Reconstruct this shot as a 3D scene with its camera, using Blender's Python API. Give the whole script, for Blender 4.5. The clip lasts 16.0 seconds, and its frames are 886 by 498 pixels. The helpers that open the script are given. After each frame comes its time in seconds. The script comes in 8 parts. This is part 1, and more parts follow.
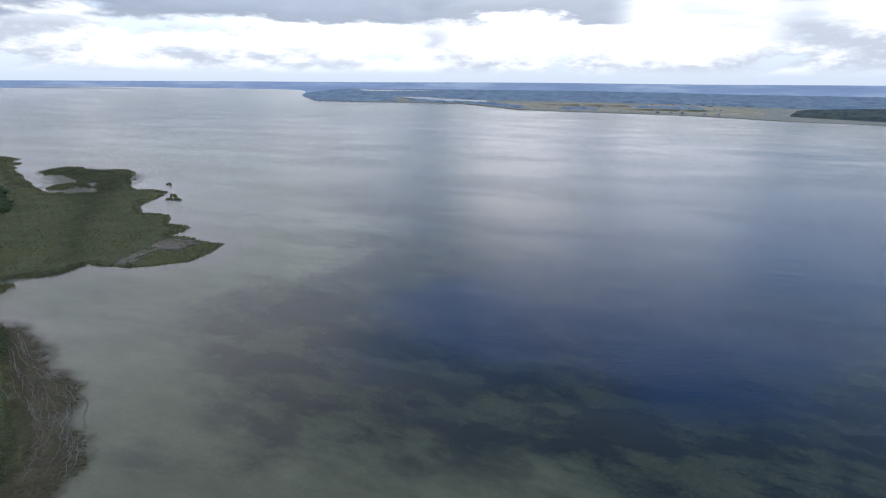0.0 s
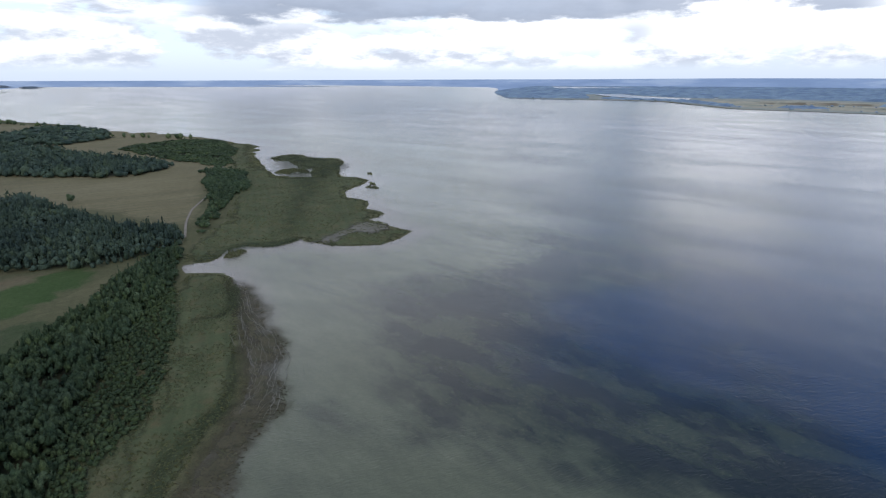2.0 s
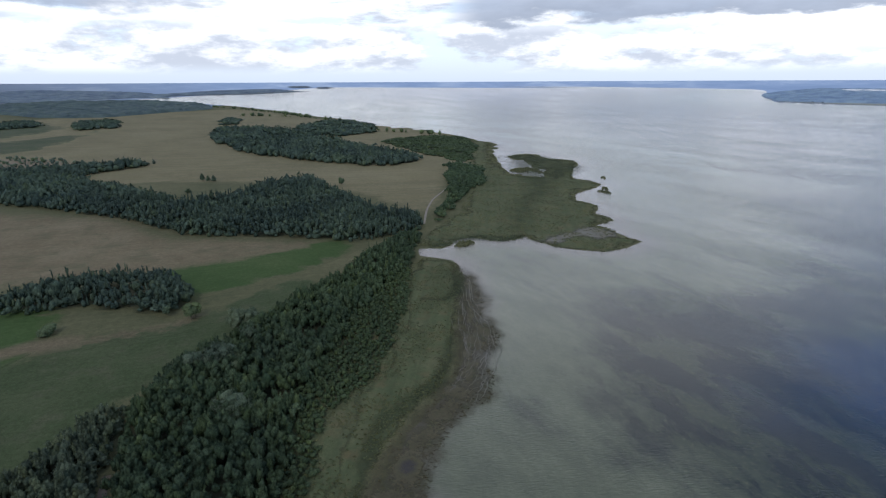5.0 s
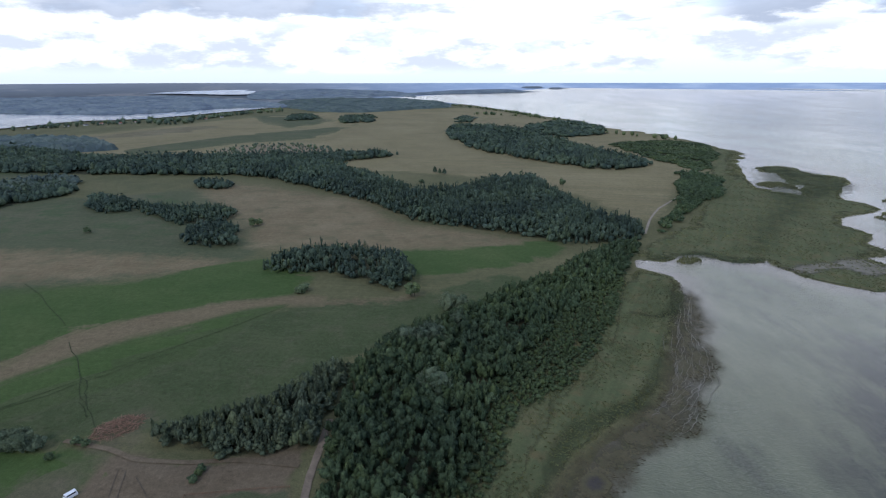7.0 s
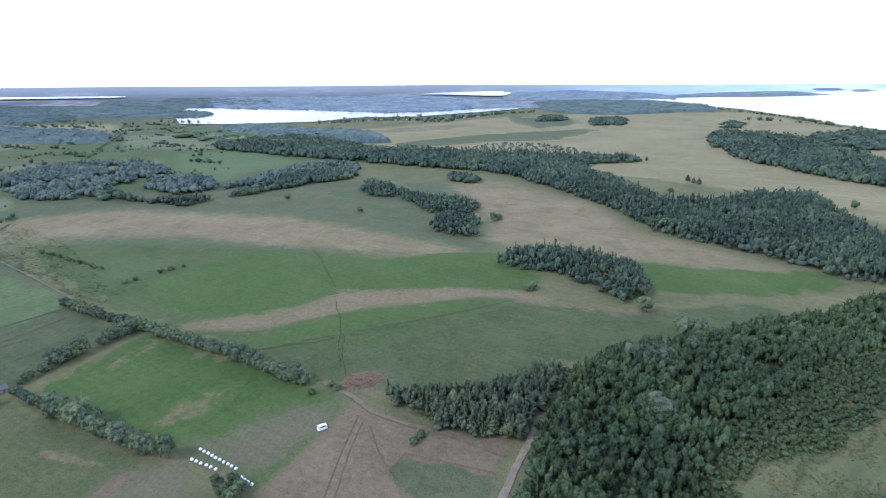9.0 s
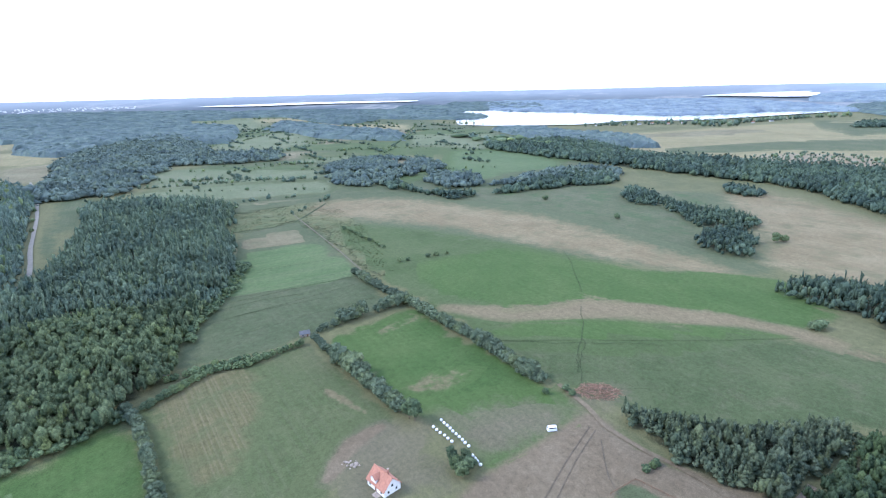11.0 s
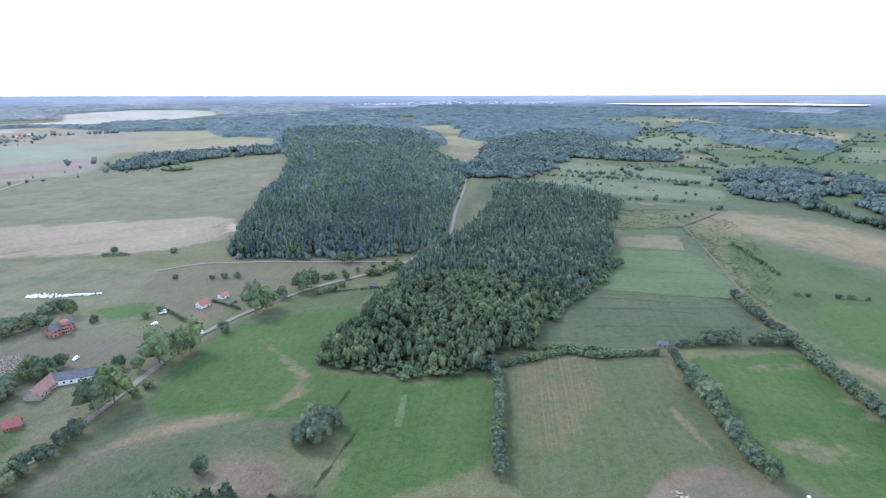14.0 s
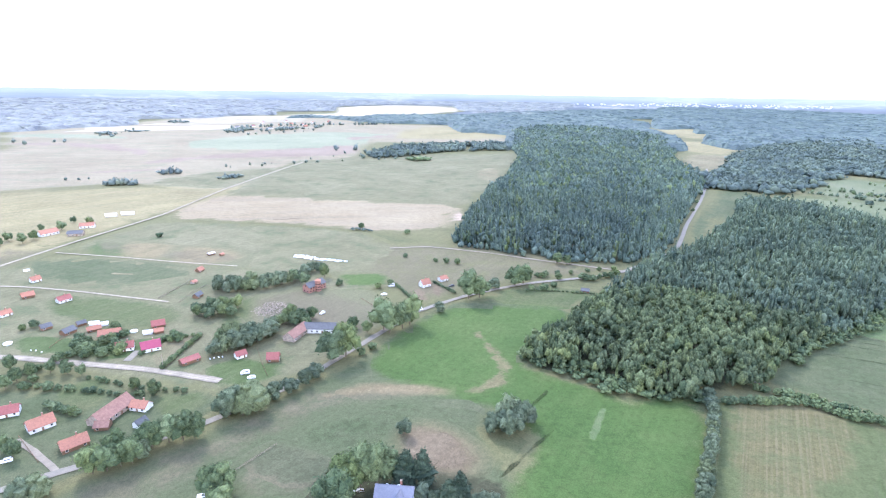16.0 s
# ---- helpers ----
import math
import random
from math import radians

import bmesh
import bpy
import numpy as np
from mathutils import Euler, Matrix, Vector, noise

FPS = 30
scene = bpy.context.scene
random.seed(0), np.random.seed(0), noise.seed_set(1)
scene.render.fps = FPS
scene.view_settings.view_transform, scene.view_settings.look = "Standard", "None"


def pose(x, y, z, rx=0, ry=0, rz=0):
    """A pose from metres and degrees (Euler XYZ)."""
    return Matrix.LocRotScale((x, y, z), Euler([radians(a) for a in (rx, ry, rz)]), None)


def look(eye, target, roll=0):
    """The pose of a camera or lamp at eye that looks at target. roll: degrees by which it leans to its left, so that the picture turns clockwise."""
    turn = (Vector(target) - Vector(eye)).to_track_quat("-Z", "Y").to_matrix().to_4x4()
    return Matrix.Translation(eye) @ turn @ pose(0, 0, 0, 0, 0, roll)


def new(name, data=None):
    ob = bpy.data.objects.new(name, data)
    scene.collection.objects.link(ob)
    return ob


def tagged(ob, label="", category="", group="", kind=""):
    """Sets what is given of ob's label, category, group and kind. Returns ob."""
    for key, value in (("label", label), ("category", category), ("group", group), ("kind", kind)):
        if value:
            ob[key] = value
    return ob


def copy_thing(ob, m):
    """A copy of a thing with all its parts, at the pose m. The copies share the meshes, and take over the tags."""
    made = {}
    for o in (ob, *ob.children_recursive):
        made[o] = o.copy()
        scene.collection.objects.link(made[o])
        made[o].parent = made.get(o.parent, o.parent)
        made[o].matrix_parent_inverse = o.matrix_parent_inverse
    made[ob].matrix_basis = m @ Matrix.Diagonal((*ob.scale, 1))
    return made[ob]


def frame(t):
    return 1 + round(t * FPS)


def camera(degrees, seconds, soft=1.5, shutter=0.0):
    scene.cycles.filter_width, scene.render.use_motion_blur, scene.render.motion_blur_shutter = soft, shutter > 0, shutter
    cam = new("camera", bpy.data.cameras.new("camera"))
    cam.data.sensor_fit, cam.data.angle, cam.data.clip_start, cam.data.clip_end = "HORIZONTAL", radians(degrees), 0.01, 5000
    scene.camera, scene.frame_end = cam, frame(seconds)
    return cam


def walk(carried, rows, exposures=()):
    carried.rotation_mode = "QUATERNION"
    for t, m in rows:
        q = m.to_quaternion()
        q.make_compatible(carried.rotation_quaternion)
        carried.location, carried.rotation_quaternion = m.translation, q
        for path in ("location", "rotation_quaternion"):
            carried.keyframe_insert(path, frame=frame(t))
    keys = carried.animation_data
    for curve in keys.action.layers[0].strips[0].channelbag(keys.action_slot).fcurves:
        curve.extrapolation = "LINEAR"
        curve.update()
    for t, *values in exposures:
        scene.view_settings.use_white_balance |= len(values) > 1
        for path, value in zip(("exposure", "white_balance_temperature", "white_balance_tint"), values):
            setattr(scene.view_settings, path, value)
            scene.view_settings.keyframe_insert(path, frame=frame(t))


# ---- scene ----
from mathutils import geometry

# ---------------- camera ----------------
cam = camera(78.31, 16.0, 1.2)
PATH = [
    (0.0, pose(0, 0, 150, 72.85, -0.40, 0.00)),
    (0.5, pose(0, 0, 150, 72.71, -0.22, 5.31)),
    (1.0, pose(0, 0, 150, 72.61, -0.06, 9.95)),
    (1.5, pose(0, 0, 150, 72.56, 0.06, 14.84)),
    (2.0, pose(0, 0, 150, 72.55, 0.13, 19.18)),
    (2.5, pose(0, 0, 150, 72.56, 0.16, 23.45)),
    (3.0, pose(0, 0, 150, 72.58, 0.14, 27.46)),
    (3.5, pose(0, 0, 150, 72.60, 0.11, 31.17)),
    (5.8, pose(0, 0, 150, 72.83, 0.30, 52.11)),
    (6.0, pose(0, 0, 150, 72.84, 0.29, 54.62)),
    (6.5, pose(0, 0, 150, 72.87, 0.22, 60.48)),
    (7.0, pose(0, 0, 150, 72.88, 0.12, 66.54)),
    (7.5, pose(0, 0, 150, 72.90, 0.03, 72.61)),
    (8.0, pose(0, 0, 150, 72.94, -0.05, 78.82)),
    (8.2, pose(0, 0, 150, 72.96, -0.07, 81.32)),
    (10.3, pose(0, 0, 150, 73.57, 1.20, 109.56)),
    (10.5, pose(0, 0, 150, 73.62, 1.25, 112.29)),
    (11.0, pose(0, 0, 150, 73.75, 1.24, 118.56)),
    (11.5, pose(0, 0, 150, 73.85, 1.12, 124.94)),
    (12.0, pose(0, 0, 150, 73.92, 0.93, 131.34)),
    (12.5, pose(0, 0, 150, 73.98, 0.74, 137.74)),
    (13.0, pose(0, 0, 150, 74.03, 0.54, 144.69)),
    (13.5, pose(0, 0, 150, 74.06, 0.33, 151.55)),
    (14.0, pose(0, 0, 150, 74.06, 0.10, 158.36)),
    (14.5, pose(0, 0, 150, 74.03, -0.14, 164.86)),
    (15.0, pose(0, 0, 150, 73.99, -0.37, 171.03)),
    (15.5, pose(0, 0, 150, 73.93, -0.59, 176.44)),
    (16.0, pose(0, 0, 150, 73.88, -0.76, 181.94)),
]
walk(cam, PATH, exposures=[(0, 0.05, 5900, 10), (3.5, 0.12, 5900, 10), (6, 0.10, 5850, 10), (8, 0.90, 5680, 11), (10.5, 2.03, 5460, 10.5), (13, 1.88, 5470, 10.5), (14.5, 1.98, 5540, 13), (16, 2.66, 5690, 16)])

EYE = 150.0      # height of the flight above the meadows
NEAR, FAR = 2600.0, 4850.0

# ---------------- sky and sun ----------------
SUN_AZ, SUN_EL = radians(150), radians(42)


def sky():
    """Broken cloud: a row of heaped clouds low over the horizon, grey banks above them, and heavier cover overhead."""
    w = bpy.data.worlds.new("sky")
    scene.world = w
    w.use_nodes = True
    nt = w.node_tree
    nt.nodes.clear()
    N, L = nt.nodes.new, nt.links.new
    out, bg = N("ShaderNodeOutputWorld"), N("ShaderNodeBackground")
    st = N("ShaderNodeTexSky")
    st.sky_type, st.sun_disc, st.sun_elevation, st.sun_rotation = "NISHITA", False, SUN_EL, SUN_AZ
    st.dust_density = 2.0
    tc, sep = N("ShaderNodeTexCoord"), N("ShaderNodeSeparateXYZ")
    way = tc.outputs["Generated"]
    L(way, sep.inputs[0])
    up = sep.outputs[2]

    def rng(v, lo, hi, a=0.0, b=1.0, kind="SMOOTHSTEP"):
        r = N("ShaderNodeMapRange"); r.interpolation_type = kind
        for k, q in zip(("From Min", "From Max", "To Min", "To Max"), (lo, hi, a, b)):
            r.inputs[k].default_value = q
        L(v, r.inputs["Value"])
        return r.outputs[0]

    def op(kind, a, b):
        m = N("ShaderNodeMath"); m.operation = kind
        for k, v in enumerate((a, b)):
            if isinstance(v, (int, float)):
                m.inputs[k].default_value = v
            else:
                L(v, m.inputs[k])
        return m.outputs[0]

    def blend(f, a, b, kind="MIX"):
        m = N("ShaderNodeMix"); m.data_type, m.blend_type = "RGBA", kind
        for key, v in (("Factor", f), ("A", a), ("B", b)):
            if isinstance(v, (int, float)):
                m.inputs[key].default_value = v
            elif isinstance(v, tuple):
                m.inputs[key].default_value = (*v, 1)
            else:
                L(v, m.inputs[key])
        return m.outputs["Result"]

    def billow(flat, tall, detail, shift=0.0, rough=0.58):
        m = N("ShaderNodeMapping"); m.inputs["Scale"].default_value = (flat, flat, tall); m.inputs["Location"].default_value = (2.3, 0.7, shift)
        L(way, m.inputs[0])
        n = N("ShaderNodeTexNoise"); n.inputs["Scale"].default_value, n.inputs["Detail"].default_value, n.inputs["Roughness"].default_value = 1.0, detail, rough
        L(m.outputs[0], n.inputs["Vector"])
        return n.outputs["Fac"]

    def toward(yaw, lo, hi):
        """1 in the given direction of the compass, 0 away from it."""
        dot = N("ShaderNodeVectorMath"); dot.operation = "DOT_PRODUCT"
        L(level.outputs[0], dot.inputs[0]); dot.inputs[1].default_value = (-math.sin(radians(yaw)), math.cos(radians(yaw)), 0.0)
        return rng(dot.outputs["Value"], math.cos(radians(lo)), math.cos(radians(hi)))
    flat = N("ShaderNodeVectorMath"); flat.operation = "MULTIPLY"; flat.inputs[1].default_value = (1, 1, 0)
    L(way, flat.inputs[0])
    level = N("ShaderNodeVectorMath"); level.operation = "NORMALIZE"
    L(flat.outputs[0], level.inputs[0])
    # clear air between the clouds, with a bright veil low down
    air = blend(rng(up, 0.0, 0.16), (0.60, 0.64, 0.71), (0.60, 0.66, 0.76))
    air = blend(0.25, air, blend(1.0, st.outputs[0], (0.15, 0.15, 0.15), "MULTIPLY"))
    # heaped clouds: bright on top, lilac-grey below
    puff, above = billow(5.0, 15.0, 11, 0.0, 0.6), billow(5.0, 15.0, 11, 0.30, 0.6)
    rim = rng(op("SUBTRACT", puff, above), -0.07, 0.10)
    heap = blend(rim, (0.44, 0.455, 0.49), (0.80, 0.785, 0.77))
    c = blend(op("MULTIPLY", rng(puff, 0.38, 0.46), rng(up, 0.008, 0.03)), air, heap)
    # long flat sheets further up
    sheet = billow(3.2, 26.0, 8, 3.0, 0.55)
    thin = blend(rng(sheet, 0.54, 0.68), (0.84, 0.83, 0.82), (0.55, 0.58, 0.63))
    c = blend(op("MULTIPLY", rng(sheet, 0.42, 0.52), rng(up, 0.070, 0.105)), c, thin)
    # soft blue-grey cover higher up
    soft = blend(rng(billow(2.4, 5.0, 5, 1.0), 0.38, 0.62), (0.40, 0.50, 0.70), (0.68, 0.76, 0.90))
    c = blend(rng(up, 0.17, 0.24), c, soft)
    dull = op("MULTIPLY", op("MULTIPLY", toward(-14, 46, 22), rng(up, 0.12, 0.20)), rng(up, 0.5, 0.7, 1.0, 0.0))
    c = blend(dull, c, blend(1.0, c, (0.60, 0.72, 0.84), "MULTIPLY"))
    # sunlit breaks over the lake, which the water mirrors as pale columns
    for yaw, lo, hi, gain in ((9.6, 10.0, 0.5, 0.48), (-8.4, 10.0, 0.8, 0.8), (-23, 9, 1, 0.5)):
        gap = op("MULTIPLY", op("MULTIPLY", toward(yaw, lo, hi), rng(up, 0.03, 0.07)), rng(up, 0.26, 0.48, 1.0, 0.0))
        c = blend(op("MULTIPLY", gap, gain), c, (1.30, 1.24, 1.18))
    # grey banks with flat undersides
    base = op("ADD", up, op("MULTIPLY", op("SUBTRACT", billow(9.0, 30.0, 8, 5.0), 0.5), 0.085))
    for yaw, lo, hi, floor, depth in ((22, 23, 17, 0.086, 0.95), (-7, 13, 8, 0.092, 0.9), (-27, 8, 4, 0.080, 0.4), (88, 20, 11, 0.090, 0.85)):
        mask = op("MULTIPLY", op("MULTIPLY", toward(yaw, lo, hi), rng(base, floor, floor + 0.016)), rng(up, 0.135, 0.165, 1.0, 0.0))
        grey = blend(rng(base, floor, floor + 0.05), (0.26, 0.285, 0.335), (0.34, 0.37, 0.43))
        c = blend(op("MULTIPLY", mask, depth), c, grey)
    # heavier cloud overhead than round the horizon, but for a pale opening over the inlet
    c = blend(rng(up, 0.26, 0.50), c, blend(1.0, c, (0.42, 0.455, 0.54), "MULTIPLY"))
    opening = op("MULTIPLY", op("MULTIPLY", toward(42, 36, 24), rng(up, 0.16, 0.30)), rng(up, 0.55, 0.75, 1.0, 0.0))
    c = blend(op("MULTIPLY", opening, 0.85), c, blend(rng(billow(6.0, 6.0, 6, 2.0), 0.35, 0.65), (0.80, 0.775, 0.77), (1.22, 1.15, 1.10)))
    L(c, bg.inputs[0]); bg.inputs[1].default_value = 1.45
    L(bg.outputs[0], out.inputs[0])
    sun = bpy.data.lights.new("sun", "SUN")
    sun.energy, sun.angle, sun.color = 1.1, radians(14), (1.0, 0.95, 0.88)
    ob = new("sun", sun)
    ob.matrix_basis = look((900 * math.sin(SUN_AZ) * math.cos(SUN_EL), 900 * math.cos(SUN_AZ) * math.cos(SUN_EL), 900 * math.sin(SUN_EL)), (0, 0, 0))


sky()


# ---------------- materials ----------------
def base_mat(name, rough=0.9, spec=0.2):
    m = bpy.data.materials.new(name)
    m.use_nodes = True
    nt = m.node_tree
    b = nt.nodes["Principled BSDF"]
    b.inputs["Roughness"].default_value = rough
    b.inputs["Specular IOR Level"].default_value = spec
    return m, nt, b


def noise_node(nt, vec, scale, detail=5.0, rough=0.6, stretch=None, turn=0.0):
    n = nt.nodes.new("ShaderNodeTexNoise")
    n.inputs["Scale"].default_value, n.inputs["Detail"].default_value, n.inputs["Roughness"].default_value = scale, detail, rough
    if stretch:
        mp = nt.nodes.new("ShaderNodeMapping")
        mp.inputs["Rotation"].default_value = (0, 0, turn)
        nt.links.new(vec, mp.inputs[0])
        ms = nt.nodes.new("ShaderNodeMapping")
        ms.inputs["Scale"].default_value = stretch
        nt.links.new(mp.outputs[0], ms.inputs[0])
        vec = ms.outputs[0]
    nt.links.new(vec, n.inputs["Vector"])
    return n.outputs["Fac"]


def ramp(nt, fac, *stops):
    r = nt.nodes.new("ShaderNodeValToRGB")
    e = r.color_ramp.elements
    while len(e) < len(stops):
        e.new(0.5)
    for q, (p, c) in zip(e, stops):
        q.position, q.color = p, (*c, 1)
    nt.links.new(fac, r.inputs[0])
    return r.outputs[0]


def mixc(nt, fac, a, b, mode="MIX"):
    m = nt.nodes.new("ShaderNodeMix")
    m.data_type, m.blend_type = "RGBA", mode
    for key, v in (("Factor", fac), ("A", a), ("B", b)):
        if isinstance(v, (int, float)):
            m.inputs[key].default_value = v
        elif isinstance(v, tuple):
            m.inputs[key].default_value = (*v, 1)
        else:
            nt.links.new(v, m.inputs[key])
    return m.outputs["Result"]


def span(nt, v, lo, hi, to_lo=0.0, to_hi=1.0):
    r = nt.nodes.new("ShaderNodeMapRange")
    r.interpolation_type = "SMOOTHSTEP"
    for k, q in zip(("From Min", "From Max", "To Min", "To Max"), (lo, hi, to_lo, to_hi)):
        r.inputs[k].default_value = q
    nt.links.new(v, r.inputs["Value"])
    return r.outputs[0]


def mul(nt, a, b, op="MULTIPLY"):
    m = nt.nodes.new("ShaderNodeMath")
    m.operation = op
    for i, v in enumerate((a, b)):
        if isinstance(v, (int, float)):
            m.inputs[i].default_value = v
        else:
            nt.links.new(v, m.inputs[i])
    return m.outputs[0]


def attr(nt, name):
    a = nt.nodes.new("ShaderNodeAttribute")
    a.attribute_name = name
    return a.outputs["Fac"]


def where(nt):
    return nt.nodes.new("ShaderNodeNewGeometry").outputs["Position"]


def bump(nt, b, h, strength=0.4, dist=0.3):
    n = nt.nodes.new("ShaderNodeBump")
    n.inputs["Strength"].default_value, n.inputs["Distance"].default_value = strength, dist
    nt.links.new(h, n.inputs["Height"])
    nt.links.new(n.outputs[0], b.inputs["Normal"])


MEAN = {}


def field_mat(name, dark, mid, light, big=0.012, fine=0.35, stripe=None, feather=True, turn=0.0, patch=None, soft=0.55, cover=1.0, wet=False, rag=0.40):
    """Grassland: broad patches, faint working lines, tufts and, where given, mowing or drilling lines."""
    m, nt, b = base_mat(name, 0.95, 0.08)
    MEAN[m.name] = (np.array(mid) * 0.75 + np.array(light) * 0.25 if not patch else np.array(mid) * 0.6 + np.array(light) * 0.2 + np.array(patch) * 0.2, cover)
    p = where(nt)
    n1 = noise_node(nt, p, big, 6, 0.62)
    n2 = noise_node(nt, p, fine, 4, 0.7)
    n3 = noise_node(nt, p, big * 5, 6, 0.68)
    col = ramp(nt, n1, (0.30, dark), (0.5, mid), (0.70, light))
    col = mixc(nt, span(nt, n3, 0.42, 0.68, 0.0, 0.45), col, light)
    if patch:
        n4 = noise_node(nt, p, big * 2.6, 8, 0.72)
        col = mixc(nt, span(nt, n4, 0.48, 0.66, 0, 0.8), col, patch)
    if stripe:
        width, other, amount = stripe
        s = noise_node(nt, p, 1.0, 3, 0.55, (1.0 / width, 0.004, 0.0), turn)
        col = mixc(nt, span(nt, s, 0.42, 0.62, 0, amount), col, other)
    if feather:
        wide, tight = noise_node(nt, p, 0.06, 7, 0.7), noise_node(nt, p, 0.9, 4, 0.75)
        cut = mul(nt, mul(nt, span(nt, wide, 0.3, 0.7), rag), mul(nt, span(nt, tight, 0.25, 0.75), 0.20), "ADD")
        edge = span(nt, mul(nt, attr(nt, "inside"), cut, "SUBTRACT"), 0.0, soft, 0.0, cover)
        if wet:
            m["wet"] = True
            nt.links.new(edge, b.inputs["Alpha"])
        else:
            beneath = nt.nodes.new("ShaderNodeAttribute")
            beneath.attribute_name = "under"
            col = mixc(nt, edge, beneath.outputs["Color"], col)
    lines = noise_node(nt, p, 1.0, 4, 0.6, (0.32, 0.011, 0.0), turn or radians(31))
    col = mixc(nt, 1.0, col, ramp(nt, lines, (0.34, (0.94, 0.945, 0.94)), (0.66, (1.06, 1.055, 1.055))), "MULTIPLY")
    col = mixc(nt, 1.0, col, ramp(nt, n2, (0.3, (0.82, 0.825, 0.81)), (0.7, (1.17, 1.165, 1.16))), "MULTIPLY")
    n5 = noise_node(nt, p, fine * 6, 3, 0.7)
    col = mixc(nt, 1.0, col, ramp(nt, n5, (0.32, (0.74, 0.75, 0.74)), (0.68, (1.24, 1.235, 1.22))), "MULTIPLY")
    nt.links.new(col, b.inputs["Base Color"])
    bump(nt, b, n5, 0.3, 0.2)
    return m


def plain_mat(name, col, rough=0.8, var=0.25, scale=1.5, metal=0.0, spec=0.3, second=None):
    m, nt, b = base_mat(name, rough, spec)
    co = nt.nodes.new("ShaderNodeTexCoord").outputs["Object"]
    n, n2 = noise_node(nt, co, scale, 5, 0.6), noise_node(nt, co, scale * 9, 3, 0.6)
    a = tuple(c * (1 - var) for c in col)
    d = second or tuple(min(1, c * (1 + var)) for c in col)
    c1 = ramp(nt, n, (0.32, a), (0.68, d))
    c1 = mixc(nt, 1.0, c1, ramp(nt, n2, (0.3, (0.86, 0.86, 0.86)), (0.7, (1.1, 1.1, 1.1))), "MULTIPLY")
    nt.links.new(c1, b.inputs["Base Color"])
    b.inputs["Metallic"].default_value = metal
    bump(nt, b, n2, 0.25, 0.03)
    return m


def leaf_mat(name, dark, light):
    """Foliage: tone and hue from tree to tree, clumps, and broad drifts across a stand."""
    m, nt, b = base_mat(name, 0.85, 0.10)
    p = where(nt)
    isl = nt.nodes.new("ShaderNodeNewGeometry").outputs["Random Per Island"]
    oi = nt.nodes.new("ShaderNodeObjectInfo").outputs["Random"]
    t = mul(nt, mul(nt, attr(nt, "tone"), oi, "ADD"), 1.0, "FRACT")
    f = mul(nt, mul(nt, isl, 0.45), mul(nt, t, 0.45), "ADD")
    col = ramp(nt, f, (0.1, dark), (0.9, light))
    kin = mul(nt, mul(nt, t, 7.31), 1.0, "FRACT")
    col = mixc(nt, 1.0, col, ramp(nt, kin, (0.0, (1.20, 1.18, 1.24)), (0.08, (0.98, 1.0, 1.03)), (0.75, (1.0, 1.0, 0.99)), (0.97, (1.16, 1.12, 0.92))), "MULTIPLY")
    n = noise_node(nt, p, 1.3, 5, 0.85)
    col = mixc(nt, 1.0, col, ramp(nt, n, (0.32, (0.40, 0.41, 0.45)), (0.68, (1.62, 1.62, 1.54))), "MULTIPLY")
    drift = noise_node(nt, p, 0.014, 4, 0.6)
    col = mixc(nt, 1.0, col, ramp(nt, drift, (0.36, (0.74, 0.76, 0.82)), (0.62, (1.18, 1.16, 1.06))), "MULTIPLY")
    nt.links.new(col, b.inputs["Base Color"])
    bump(nt, b, n, 0.8, 0.5)
    return m


